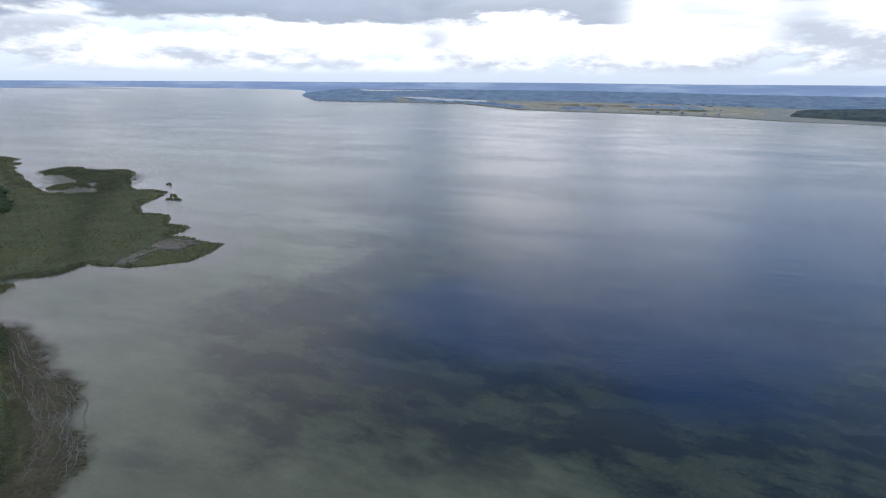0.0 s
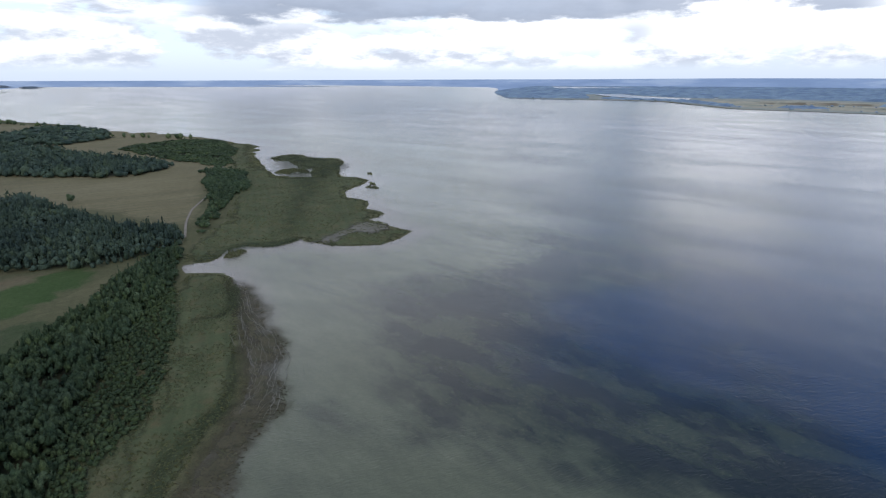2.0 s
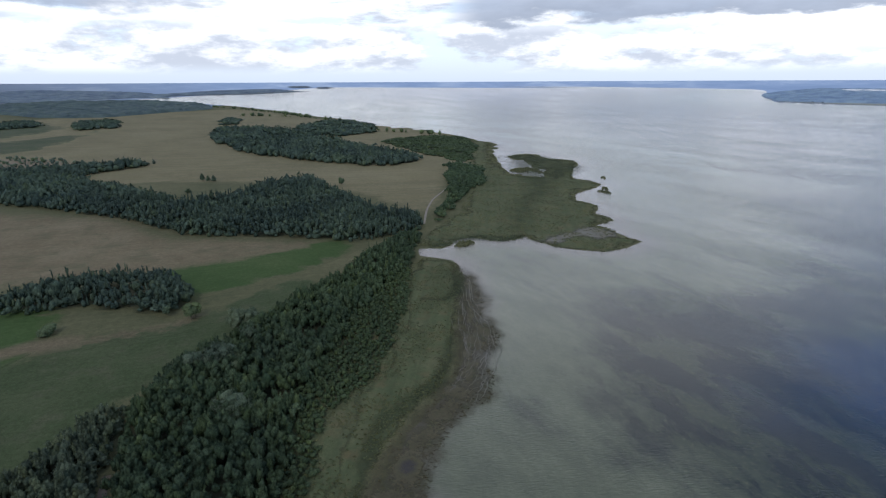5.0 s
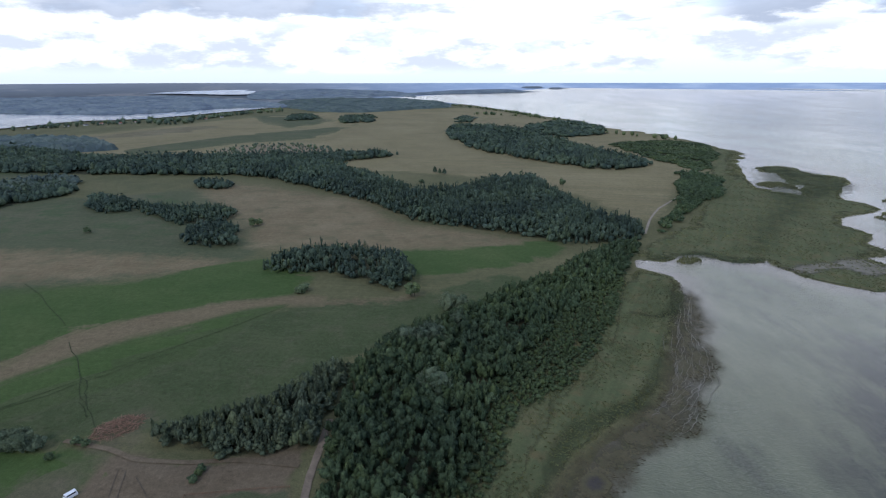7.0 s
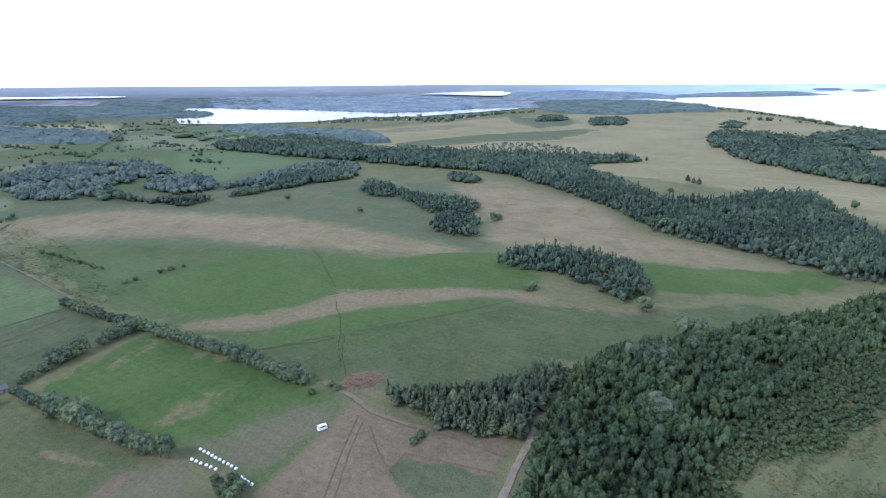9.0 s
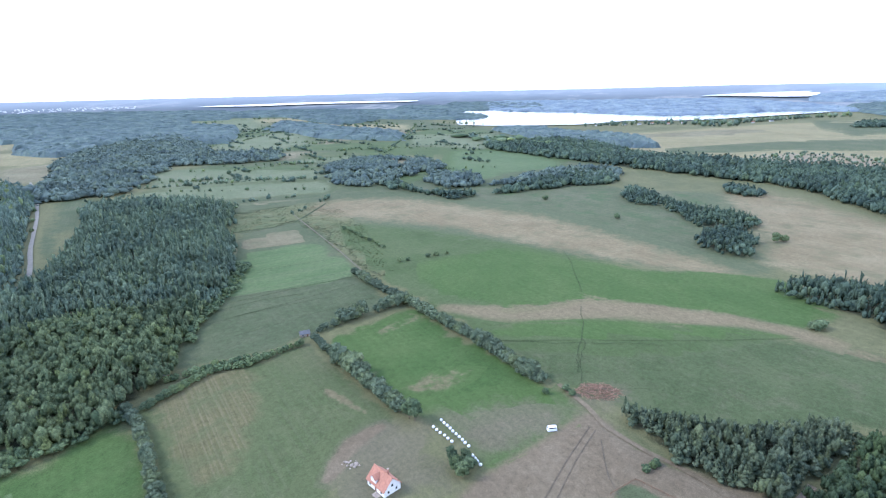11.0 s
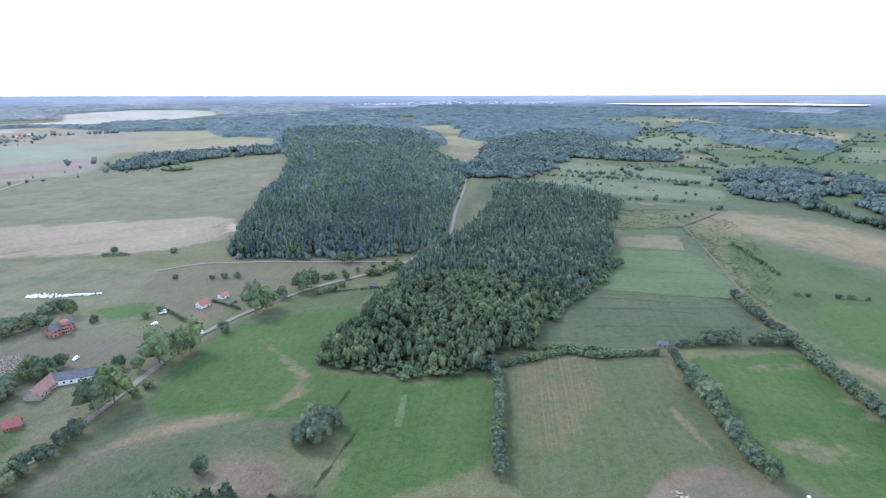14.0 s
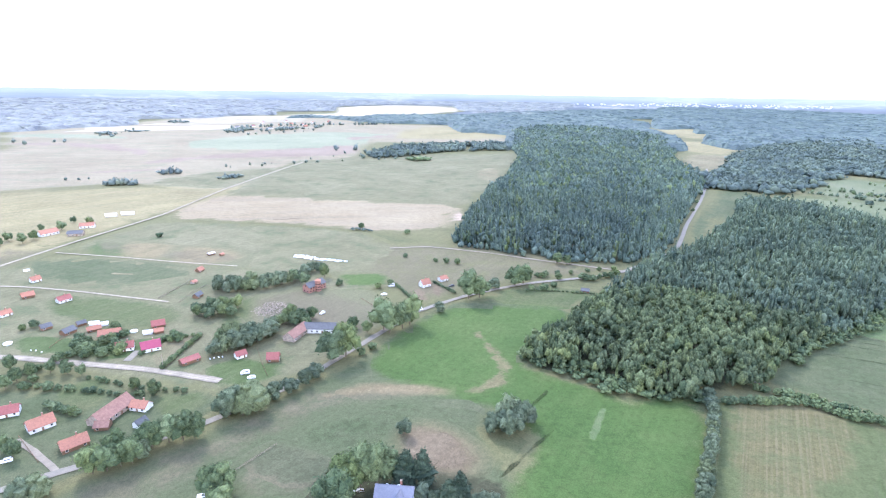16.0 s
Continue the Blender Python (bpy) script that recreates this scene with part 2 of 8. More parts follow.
def water_mat(name, near_shore):
    """Lake: a mirror of the sky over deep blue-black water, greenish over the shallows with weed beds."""
    m, nt, b = base_mat(name, 0.06, 0.5)
    p = where(nt)
    b.inputs["IOR"].default_value = 1.33
    deep = ramp(nt, noise_node(nt, p, 0.004, 4), (0.35, (0.001, 0.015, 0.044)), (0.65, (0.002, 0.023, 0.062)))
    if near_shore:
        d = attr(nt, "inside")
        wobble = noise_node(nt, p, 0.010, 6, 0.62, (1, 1, 1))
        s = mul(nt, d, mul(nt, wobble, 0.45, "ADD"))
        weed = noise_node(nt, p, 0.030, 8, 0.68, (0.65, 1.25, 1), 0.45)
        beds = noise_node(nt, p, 0.016, 5, 0.55, (0.55, 1.6, 1), 0.30)
        fine = noise_node(nt, p, 0.45, 5, 0.75)
        shallow = ramp(nt, weed, (0.34, (0.074, 0.080, 0.046)), (0.5, (0.098, 0.105, 0.060)), (0.66, (0.122, 0.128, 0.076)))
        shallow = mixc(nt, span(nt, fine, 0.40, 0.75, 0, 0.35), shallow, (0.055, 0.062, 0.036))
        shallow = mixc(nt, mul(nt, span(nt, beds, 0.55, 0.68, 0, 0.55), span(nt, s, 0.07, 0.20)), shallow, (0.026, 0.030, 0.022))
        deepw = mixc(nt, span(nt, weed, 0.44, 0.60, 0, 0.85), (0.008, 0.014, 0.013), (0.040, 0.050, 0.027))
        deepw = mixc(nt, mul(nt, span(nt, fine, 0.52, 0.68), span(nt, weed, 0.44, 0.56)), deepw, (0.064, 0.070, 0.036))
        c = mixc(nt, span(nt, mul(nt, s, mul(nt, weed, 0.12), "SUBTRACT"), 0.18, 0.36), shallow, deepw)
        deep = mixc(nt, span(nt, s, 0.50, 0.88), c, deep)
        deep = mixc(nt, span(nt, s, 0.0, 0.09), (0.135, 0.118, 0.095), deep)
    nt.links.new(deep, b.inputs["Base Color"])
    w1 = noise_node(nt, p, 1.0, 4, 0.55, (1.2, 0.30, 1), 0.75)
    w2 = noise_node(nt, p, 0.22, 4, 0.55)
    w3 = noise_node(nt, p, 1.0, 2, 0.5, (3.4, 1.2, 1), 0.4)
    calm = span(nt, noise_node(nt, p, 0.006, 4, 0.6, (0.5, 1.4, 1), 0.3), 0.36, 0.62, 0.35, 1.0)
    h = mul(nt, mul(nt, w1, mul(nt, w3, 0.5), "ADD"), calm)
    bump(nt, b, mul(nt, h, mul(nt, w2, 0.22), "ADD"), 0.9, 0.27)
    b.inputs["Roughness"].default_value = 0.13
    return m


M = {}
M["ground"] = field_mat("dry_meadow", (0.064, 0.069, 0.033), (0.088, 0.086, 0.041), (0.119, 0.108, 0.055), 0.006, 0.22, feather=False)
M["green"] = field_mat("green_meadow", (0.041, 0.057, 0.021), (0.052, 0.070, 0.026), (0.070, 0.082, 0.036), 0.012, 0.3)
M["bright"] = field_mat("bright_hay_field", (0.037, 0.063, 0.018), (0.047, 0.074, 0.022), (0.064, 0.086, 0.029), 0.010, 0.3)
M["hay"] = field_mat("pale_green_hay", (0.054, 0.080, 0.031), (0.068, 0.095, 0.038), (0.086, 0.104, 0.048), 0.014, 0.3, (5, (0.100, 0.104, 0.058), 0.25), turn=radians(-60))
M["meadowgreen"] = field_mat("far_pasture_grass", (0.056, 0.080, 0.034), (0.068, 0.092, 0.040), (0.086, 0.102, 0.050), 0.010, 0.2)
M["tussock"] = field_mat("tussocky_pasture", (0.042, 0.056, 0.023), (0.052, 0.066, 0.028), (0.068, 0.078, 0.036), 0.02, 0.4, patch=(0.074, 0.076, 0.040))
M["olive"] = field_mat("olive_pasture", (0.046, 0.058, 0.027), (0.059, 0.069, 0.034), (0.080, 0.081, 0.046), 0.014, 0.25)
M["stubble"] = field_mat("mown_strips", (0.048, 0.063, 0.024), (0.060, 0.072, 0.030), (0.080, 0.081, 0.039), 0.012, 0.3, (2.2, (0.100, 0.092, 0.056), 0.16), turn=radians(28))
M["tan"] = field_mat("dry_tan_grass", (0.100, 0.085, 0.049), (0.128, 0.108, 0.063), (0.156, 0.134, 0.082), 0.012, 0.25, patch=(0.082, 0.083, 0.045), soft=0.3)
M["pale"] = field_mat("pale_stubble", (0.146, 0.114, 0.070), (0.176, 0.140, 0.088), (0.205, 0.168, 0.110), 0.006, 0.2, (14, (0.14, 0.115, 0.085), 0.35), turn=radians(80))
# lighter copy of the stubble; the sun on far fields is in its colour
M["sunpale"] = field_mat("sunlit_stubble", (0.205, 0.180, 0.134), (0.250, 0.221, 0.168), (0.295, 0.262, 0.205), 0.004, 0.15)
M["gold"] = field_mat("golden_meadow", (0.127, 0.107, 0.055), (0.161, 0.136, 0.070), (0.193, 0.162, 0.089), 0.006, 0.2, (9, (0.118, 0.104, 0.058), 0.45), turn=radians(35))
M["straw"] = field_mat("straw_land", (0.134, 0.110, 0.071), (0.162, 0.135, 0.088), (0.190, 0.162, 0.109), 0.006, 0.2, (14, (0.128, 0.102, 0.068), 0.4), turn=radians(80), patch=(0.130, 0.126, 0.078))
# far grass, paled by haze mixed into its base colour
M["mint"] = field_mat("hazed_far_grass", (0.120, 0.128, 0.082), (0.142, 0.148, 0.096), (0.165, 0.166, 0.112), 0.006, 0.2)
M["rosy"] = field_mat("harrowed_land", (0.128, 0.096, 0.072), (0.150, 0.114, 0.086), (0.172, 0.134, 0.104), 0.006, 0.2)
M["soil"] = field_mat("ploughed_soil", (0.086, 0.064, 0.040), (0.110, 0.084, 0.054), (0.138, 0.108, 0.072), 0.02, 0.4)
M["marsh"] = field_mat("reed_marsh", (0.064, 0.078, 0.035), (0.082, 0.092, 0.042), (0.110, 0.106, 0.054), 0.035, 0.4, (6, (0.042, 0.054, 0.026), 0.28), turn=radians(-38), patch=(0.108, 0.086, 0.042), wet=True)
M["mud"] = field_mat("bleached_reed_litter", (0.118, 0.106, 0.078), (0.150, 0.135, 0.103), (0.180, 0.164, 0.130), 0.05, 0.5, soft=0.5, wet=True)
M["brownreed"] = field_mat("flattened_reed", (0.062, 0.054, 0.032), (0.080, 0.069, 0.040), (0.104, 0.090, 0.056), 0.05, 0.5, patch=(0.056, 0.058, 0.028), soft=0.85, wet=True)
# leaf litter, darkened further to hold the shade under the crowns
M["shadelitter"] = field_mat("forest_floor", (0.026, 0.030, 0.016), (0.036, 0.038, 0.021), (0.05, 0.048, 0.028), 0.03, 0.3)
M["ditch"] = field_mat("ditch_growth", (0.024, 0.034, 0.015), (0.034, 0.044, 0.020), (0.048, 0.056, 0.028), 0.03, 0.3, feather=False)
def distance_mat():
    """Far woods and pale fields, haze painted into their colour; bluer across the lake."""
    m, nt, b = base_mat("hazed_distance", 0.95, 0.0)
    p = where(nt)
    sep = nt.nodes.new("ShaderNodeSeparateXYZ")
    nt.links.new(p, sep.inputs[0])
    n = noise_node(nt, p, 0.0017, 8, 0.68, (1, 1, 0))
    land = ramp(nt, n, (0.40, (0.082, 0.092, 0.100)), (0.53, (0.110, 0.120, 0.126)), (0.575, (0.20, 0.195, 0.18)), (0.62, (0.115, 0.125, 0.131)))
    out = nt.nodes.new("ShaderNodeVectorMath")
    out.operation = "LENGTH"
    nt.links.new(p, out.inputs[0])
    # paler further out: haze mixed into the land colour
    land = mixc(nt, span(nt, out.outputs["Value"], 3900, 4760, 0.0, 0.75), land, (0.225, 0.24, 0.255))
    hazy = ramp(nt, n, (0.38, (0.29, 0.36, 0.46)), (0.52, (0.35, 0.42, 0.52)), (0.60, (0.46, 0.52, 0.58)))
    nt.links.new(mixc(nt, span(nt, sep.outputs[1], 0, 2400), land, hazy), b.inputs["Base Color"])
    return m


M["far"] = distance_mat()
M["lake"] = water_mat("lake_water", True)
M["pond"] = water_mat("far_water", False)
# pine green with some pale blue haze mixed into the colour
M["pine"] = leaf_mat("pine_needles", (0.054, 0.079, 0.066), (0.109, 0.140, 0.113))
M["youngpine"] = leaf_mat("young_pine_needles", (0.044, 0.058, 0.036), (0.092, 0.109, 0.069))
M["alderwood"] = leaf_mat("birch_and_alder_leaves", (0.047, 0.066, 0.034), (0.116, 0.137, 0.069))
# grove foliage, lifted and blued to carry haze in its colour
M["hazewood"] = leaf_mat("hazed_grove_leaves", (0.031, 0.047, 0.035), (0.072, 0.096, 0.068))
M["spruce"] = leaf_mat("spruce_needles", (0.030, 0.046, 0.030), (0.072, 0.095, 0.060))
M["bareplot"] = field_mat("bare_brown_plot", (0.050, 0.054, 0.030), (0.062, 0.065, 0.036), (0.078, 0.078, 0.046), 0.03, 0.4)
M["shorewood"] = leaf_mat("dark_shore_leaves", (0.027, 0.043, 0.022), (0.068, 0.091, 0.047))
# dark foliage with haze painted in, paler and bluer than plain leaves
M["darkwood"] = leaf_mat("hazed_dark_leaves", (0.050, 0.073, 0.053), (0.118, 0.146, 0.098))
M["scrub"] = leaf_mat("alder_leaves", (0.030, 0.045, 0.021), (0.064, 0.083, 0.039))
M["reedband"] = field_mat("green_reed_belt", (0.042, 0.054, 0.025), (0.054, 0.066, 0.031), (0.068, 0.078, 0.040), 0.03, 0.35, soft=0.9, cover=0.55, wet=True)
M["poolmud"] = field_mat("dark_pool_mud", (0.030, 0.028, 0.030), (0.040, 0.036, 0.038), (0.052, 0.046, 0.046), 0.1, 0.6, soft=0.9)
M["drygrass"] = field_mat("withered_grass", (0.100, 0.080, 0.046), (0.128, 0.100, 0.058), (0.154, 0.122, 0.074), 0.03, 0.3, soft=0.7, cover=0.78, rag=1.0)
M["sandbank"] = field_mat("bare_sand_bank", (0.20, 0.15, 0.105), (0.25, 0.19, 0.14), (0.30, 0.235, 0.18), 0.05, 0.4)
# meadow green made lighter: distance haze is in the colour
M["hazegreen"] = field_mat("hazed_green_meadow", (0.076, 0.090, 0.046), (0.093, 0.103, 0.055), (0.113, 0.115, 0.069), 0.010, 0.2)
M["worn"] = field_mat("trodden_grass", (0.074, 0.065, 0.040), (0.094, 0.080, 0.051), (0.116, 0.098, 0.066), 0.035, 0.5, soft=0.8, cover=0.75, rag=0.7)
M["drill"] = field_mat("drilled_stubble", (0.078, 0.068, 0.030), (0.090, 0.076, 0.036), (0.104, 0.086, 0.046), 0.012, 0.3, (1.3, (0.138, 0.112, 0.068), 0.5), turn=radians(28), soft=0.8, cover=0.80, rag=0.6)
# islands, woods and fields across the lake, haze put into every colour
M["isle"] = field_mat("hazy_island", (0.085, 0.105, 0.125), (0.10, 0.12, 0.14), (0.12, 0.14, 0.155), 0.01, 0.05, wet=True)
M["lakewood"] = leaf_mat("hazed_lake_woods", (0.165, 0.220, 0.295), (0.235, 0.295, 0.370))
M["farhay"] = field_mat("hazed_hay_land", (0.280, 0.265, 0.185), (0.360, 0.320, 0.225), (0.440, 0.385, 0.280), 0.008, 0.05, patch=(0.200, 0.225, 0.180))
M["hazeland"] = field_mat("hazed_shore_land", (0.215, 0.235, 0.205), (0.290, 0.285, 0.230), (0.370, 0.345, 0.280), 0.006, 0.05, patch=(0.180, 0.220, 0.215), wet=True)
M["graze"] = field_mat("grazed_dry_grass", (0.084, 0.080, 0.043), (0.105, 0.098, 0.055), (0.130, 0.117, 0.070), 0.012, 0.25, patch=(0.062, 0.074, 0.036))
M["mixed"] = field_mat("mixed_meadow", (0.056, 0.066, 0.032), (0.070, 0.076, 0.040), (0.096, 0.092, 0.056), 0.010, 0.25, patch=(0.050, 0.074, 0.030))
M["drybelt"] = field_mat("dry_belt_grass", (0.118, 0.092, 0.051), (0.146, 0.114, 0.065), (0.172, 0.138, 0.082), 0.012, 0.25, patch=(0.096, 0.090, 0.048), soft=0.6)
# leaves of far trees, haze blended into the base colour
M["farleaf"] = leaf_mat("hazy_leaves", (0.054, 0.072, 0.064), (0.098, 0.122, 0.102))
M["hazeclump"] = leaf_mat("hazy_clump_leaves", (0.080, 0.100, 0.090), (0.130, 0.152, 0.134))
# far canopies, greyer and bluer with the haze painted in
M["bluewood"] = leaf_mat("hazed_canopy", (0.112, 0.137, 0.166), (0.160, 0.187, 0.216))
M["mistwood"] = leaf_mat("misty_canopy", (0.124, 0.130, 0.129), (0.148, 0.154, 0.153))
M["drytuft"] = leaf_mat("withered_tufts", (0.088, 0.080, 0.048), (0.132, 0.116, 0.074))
# far crown roof, distance haze put into its green
M["farwood"] = leaf_mat("hazed_far_canopy", (0.052, 0.071, 0.070), (0.085, 0.107, 0.103))
M["leaf"] = leaf_mat("broad_leaves", (0.045, 0.067, 0.036), (0.116, 0.142, 0.070))
M["willow"] = leaf_mat("willow_leaves", (0.055, 0.073, 0.044), (0.106, 0.127, 0.080))
M["reed"] = leaf_mat("reed_stems", (0.096, 0.104, 0.054), (0.134, 0.134, 0.075))
M["tuft"] = leaf_mat("coarse_grass", (0.050, 0.062, 0.030), (0.090, 0.096, 0.052))
M["rust"] = leaf_mat("dry_reed_stems", (0.088, 0.072, 0.045), (0.15, 0.122, 0.08))
M["bark"] = plain_mat("bark", (0.11, 0.085, 0.06), 0.9, 0.35, 2.0)
M["asphalt"] = plain_mat("asphalt", (0.142, 0.124, 0.096), 0.85, 0.15, 0.3)
M["earthroad"] = plain_mat("brown_earth_road", (0.158, 0.122, 0.084), 0.95, 0.25, 0.15)
M["sand"] = plain_mat("sandy_track", (0.165, 0.138, 0.102), 0.95, 0.25, 0.15)
M["paleway"] = plain_mat("pale_sand", (0.212, 0.178, 0.128), 0.95, 0.25, 0.15)
M["rut"] = plain_mat("worn_earth", (0.098, 0.080, 0.052), 0.95, 0.25, 0.15)
M["lane"] = plain_mat("pale_reed_lane", (0.138, 0.126, 0.098), 0.85, 0.3, 0.4)
M["wet"] = plain_mat("damp_earth", (0.080, 0.063, 0.043), 0.9, 0.25, 0.2)
M["white"] = plain_mat("white_render", (0.55, 0.54, 0.52), 0.8, 0.06, 0.6)
M["film"] = plain_mat("white_bale_film", (0.66, 0.66, 0.67), 0.35, 0.05, 1.5)
M["tile"] = plain_mat("orange_roof_tile", (0.275, 0.122, 0.078), 0.75, 0.18, 1.2)
M["oldtile"] = plain_mat("faded_roof_tile", (0.200, 0.108, 0.080), 0.8, 0.22, 0.8)
M["redtile"] = plain_mat("red_metal_roof", (0.220, 0.074, 0.060), 0.6, 0.18, 1.2)
M["crimson"] = plain_mat("crimson_metal_roof", (0.25, 0.048, 0.078), 0.5, 0.12, 1.2)
M["slate"] = plain_mat("blue_grey_roof", (0.135, 0.137, 0.165), 0.6, 0.12, 0.8)
M["greyroof"] = plain_mat("grey_sheet_roof", (0.085, 0.084, 0.086), 0.75, 0.2, 0.8)
M["brick"] = plain_mat("bare_brick", (0.25, 0.125, 0.092), 0.9, 0.2, 1.5)
M["timber"] = plain_mat("brown_timber", (0.14, 0.08, 0.045), 0.8, 0.25, 1.5)
M["dark"] = plain_mat("dark_glass", (0.02, 0.024, 0.03), 0.15, 0.2, 0.6, spec=0.6)
M["rock"] = plain_mat("rubble", (0.26, 0.21, 0.165), 0.95, 0.35, 0.8)
M["brush"] = plain_mat("cut_brushwood", (0.22, 0.13, 0.085), 0.95, 0.35, 0.8)


# ---------------- plan to place ----------------
def warp(x, y, z=0.0):
    """Beyond NEAR the land is drawn together so that the horizon stays within FAR, on the same lines of sight."""
    x, y, z = np.asarray(x, float), np.asarray(y, float), np.asarray(z, float)
    d = np.maximum(np.hypot(x, y), 1e-6)
    r = np.where(d > NEAR, NEAR + (FAR - NEAR) * (1 - NEAR / d), d)
    s = r / d
    return x * s, y * s, EYE + (z - EYE) * s


def mesh_from(name, verts, faces, mat, extra=None, smooth=False):
    me = bpy.data.meshes.new(name)
    me.from_pydata(verts, [], faces)
    me.materials.append(mat)
    for key, vals in (extra or {}).items():
        a = me.attributes.new(key, "FLOAT", "POINT")
        a.data.foreach_set("value", np.asarray(vals, dtype=np.float32))
    if smooth:
        me.polygons.foreach_set("use_smooth", np.ones(len(me.polygons), dtype=bool))
    me.update()
    return me


def inside(poly, pts):
    p, q = np.asarray(poly, float), np.asarray(pts, float)
    res = np.zeros(len(q), bool)
    x, y = q[:, 0], q[:, 1]
    for (x0, y0), (x1, y1) in zip(p, np.roll(p, -1, 0)):
        c = (y0 > y) != (y1 > y)
        res ^= c & (x < (x1 - x0) * (y - y0) / ((y1 - y0) if y1 != y0 else 1e-9) + x0)
    return res


def edge_dist(poly, pts, closed=True):
    p, q = np.asarray(poly, float), np.asarray(pts, float)
    best = np.full(len(q), 1e9)
    ends = np.roll(p, -1, 0) if closed else p[1:]
    for a, b in zip(p, ends):
        ab = b - a
        t = np.clip(((q - a) @ ab) / max(ab @ ab, 1e-9), 0, 1)
        best = np.minimum(best, np.hypot(*(q - a - t[:, None] * ab).T))
    return best


def rough_edge(poly, step=0.03, jag=0.012, seed=1, closed=True):
    """An outline with smoothed corners and a natural, uneven edge."""
    rng = np.random.default_rng(seed)
    p = np.asarray(poly, float)
    out = []
    n = len(p)
    for i in range(n if closed else n - 1):
        a, b, c, d = (p[(i + k) % n] if closed else p[min(max(i + k, 0), n - 1)] for k in (-1, 0, 1, 2))
        m = max(1, min(40, int(np.hypot(*(c - b)) / (step * max(120, np.hypot(*b))))))
        for k in range(m):
            t = k / m
            s = 0.5 * (2 * b + (c - a) * t + (2 * a - 5 * b + 4 * c - d) * t * t + (3 * b - a - 3 * c + d) * t ** 3)
            s = 0.45 * s + 0.55 * (b + (c - b) * t)
            out.append(s + rng.normal(0, jag * 0.25 * max(120, np.hypot(*s)) * 0.3, 2))
    if not closed:
        out.append(p[-1])
    return np.array(out)


def polar_points(poly, step):
    p = np.asarray(poly, float)
    c = p.mean(0)
    r = np.hypot(*p.T)
    az = np.unwrap(np.arctan2(p[:, 0], p[:, 1]))
    holds = abs(az[0] - az[-1]) > math.pi * 1.5 or inside(p, [(0, 0)])[0]
    a0, a1 = (0, 2 * math.pi) if holds else (az.min(), az.max())
    rr = [max(25.0, 0 if holds else r.min())]
    while rr[-1] < r.max():
        rr.append(rr[-1] * (1 + step))
    aa = np.arange(a0, a1, step)
    g = np.array([(q * math.sin(a), q * math.cos(a)) for q in rr for a in aa]) if len(aa) else np.zeros((0, 2))
    if not len(g):
        return g
    return g[inside(p, g)]


LAYER = [0]
COVERS = []


def patch(name, poly, mat, label, feather=6.0, step=0.04, jag=0.012, category="field", kind="structure", lift=None, smooth_edge=True, grow=0.4):
    """A stretch of ground cover, laid on the land with an uneven edge."""
    LAYER[0] += 1
    out = rough_edge(poly, 0.03, jag, LAYER[0]) if smooth_edge else np.asarray(poly, float)
    if grow:
        tan = np.roll(out, -1, 0) - np.roll(out, 1, 0)
        nrm = np.stack([tan[:, 1], -tan[:, 0]], 1) / np.maximum(np.hypot(*tan.T), 1e-6)[:, None]
        area = (out[:, 0] * np.roll(out[:, 1], -1) - np.roll(out[:, 0], -1) * out[:, 1]).sum()
        out = out + nrm * np.sign(area) * (grow * feather * np.maximum(1, np.hypot(*out.T) / 300.0))[:, None]
    pts = polar_points(out, step)
    if len(pts):
        pts = pts[edge_dist(out, pts) > 0.006 * np.hypot(*pts.T)]
    allp = [Vector(v) for v in out] + [Vector(v) for v in pts]
    n = len(out)
    vs, _, fs, _, _, _ = geometry.delaunay_2d_cdt(allp, [], [list(range(n))], 1, 0.01)
    v = np.array([(q.x, q.y) for q in vs])
    d = edge_dist(out, v)
    scale = np.maximum(1, np.hypot(*v.T) / 300.0)
    reach = max(0.5, 0.75 * d.max())
    # the mean colour and the height of the cover that lies beneath, into which the edge fades
    under, rest = np.tile(MEAN["dry_meadow"][0], (len(v), 1)), np.zeros(len(v))
    for outline, lo, hi, fade, most, level, tint, amount in COVERS:
        if (lo > v.max(0)).any() or (hi < v.min(0)).any():
            continue
        sel = np.flatnonzero(inside(outline, v))
        if len(sel):
            w = np.clip(edge_dist(outline, v[sel]) / np.minimum(fade * scale[sel], most), 0, 1)
            w = (w * w * (3 - 2 * w) * amount)[:, None]
            under[sel] = under[sel] * (1 - w) + tint * w
            rest[sel] = np.maximum(rest[sel], level)
    level = 0.03 + 0.0006 * LAYER[0] if lift is None else lift
    z = np.where((d < 0.05) & (lift is None) & (not mat.get("wet", False)), rest - 0.003, level) * (1 + np.hypot(*v.T) / 400.0)
    x, y, zz = warp(v[:, 0], v[:, 1], z)
    me = mesh_from(name, np.stack([x, y, zz], 1).tolist(), [list(f) for f in fs], mat, {"inside": np.clip(d / np.minimum(feather * scale, reach), 0, 1)}, True)
    tone = me.attributes.new("under", "FLOAT_COLOR", "POINT")
    tone.data.foreach_set("color", np.hstack([under, np.ones((len(v), 1))]).astype(np.float32).ravel())
    if mat.name in MEAN:
        COVERS.append((out, out.min(0), out.max(0), feather, reach, level, *MEAN[mat.name]))
    if len(me.polygons) and me.polygons[0].normal.z < 0:
        me.flip_normals()
    return tagged(new(name, me), label, category, kind=kind)


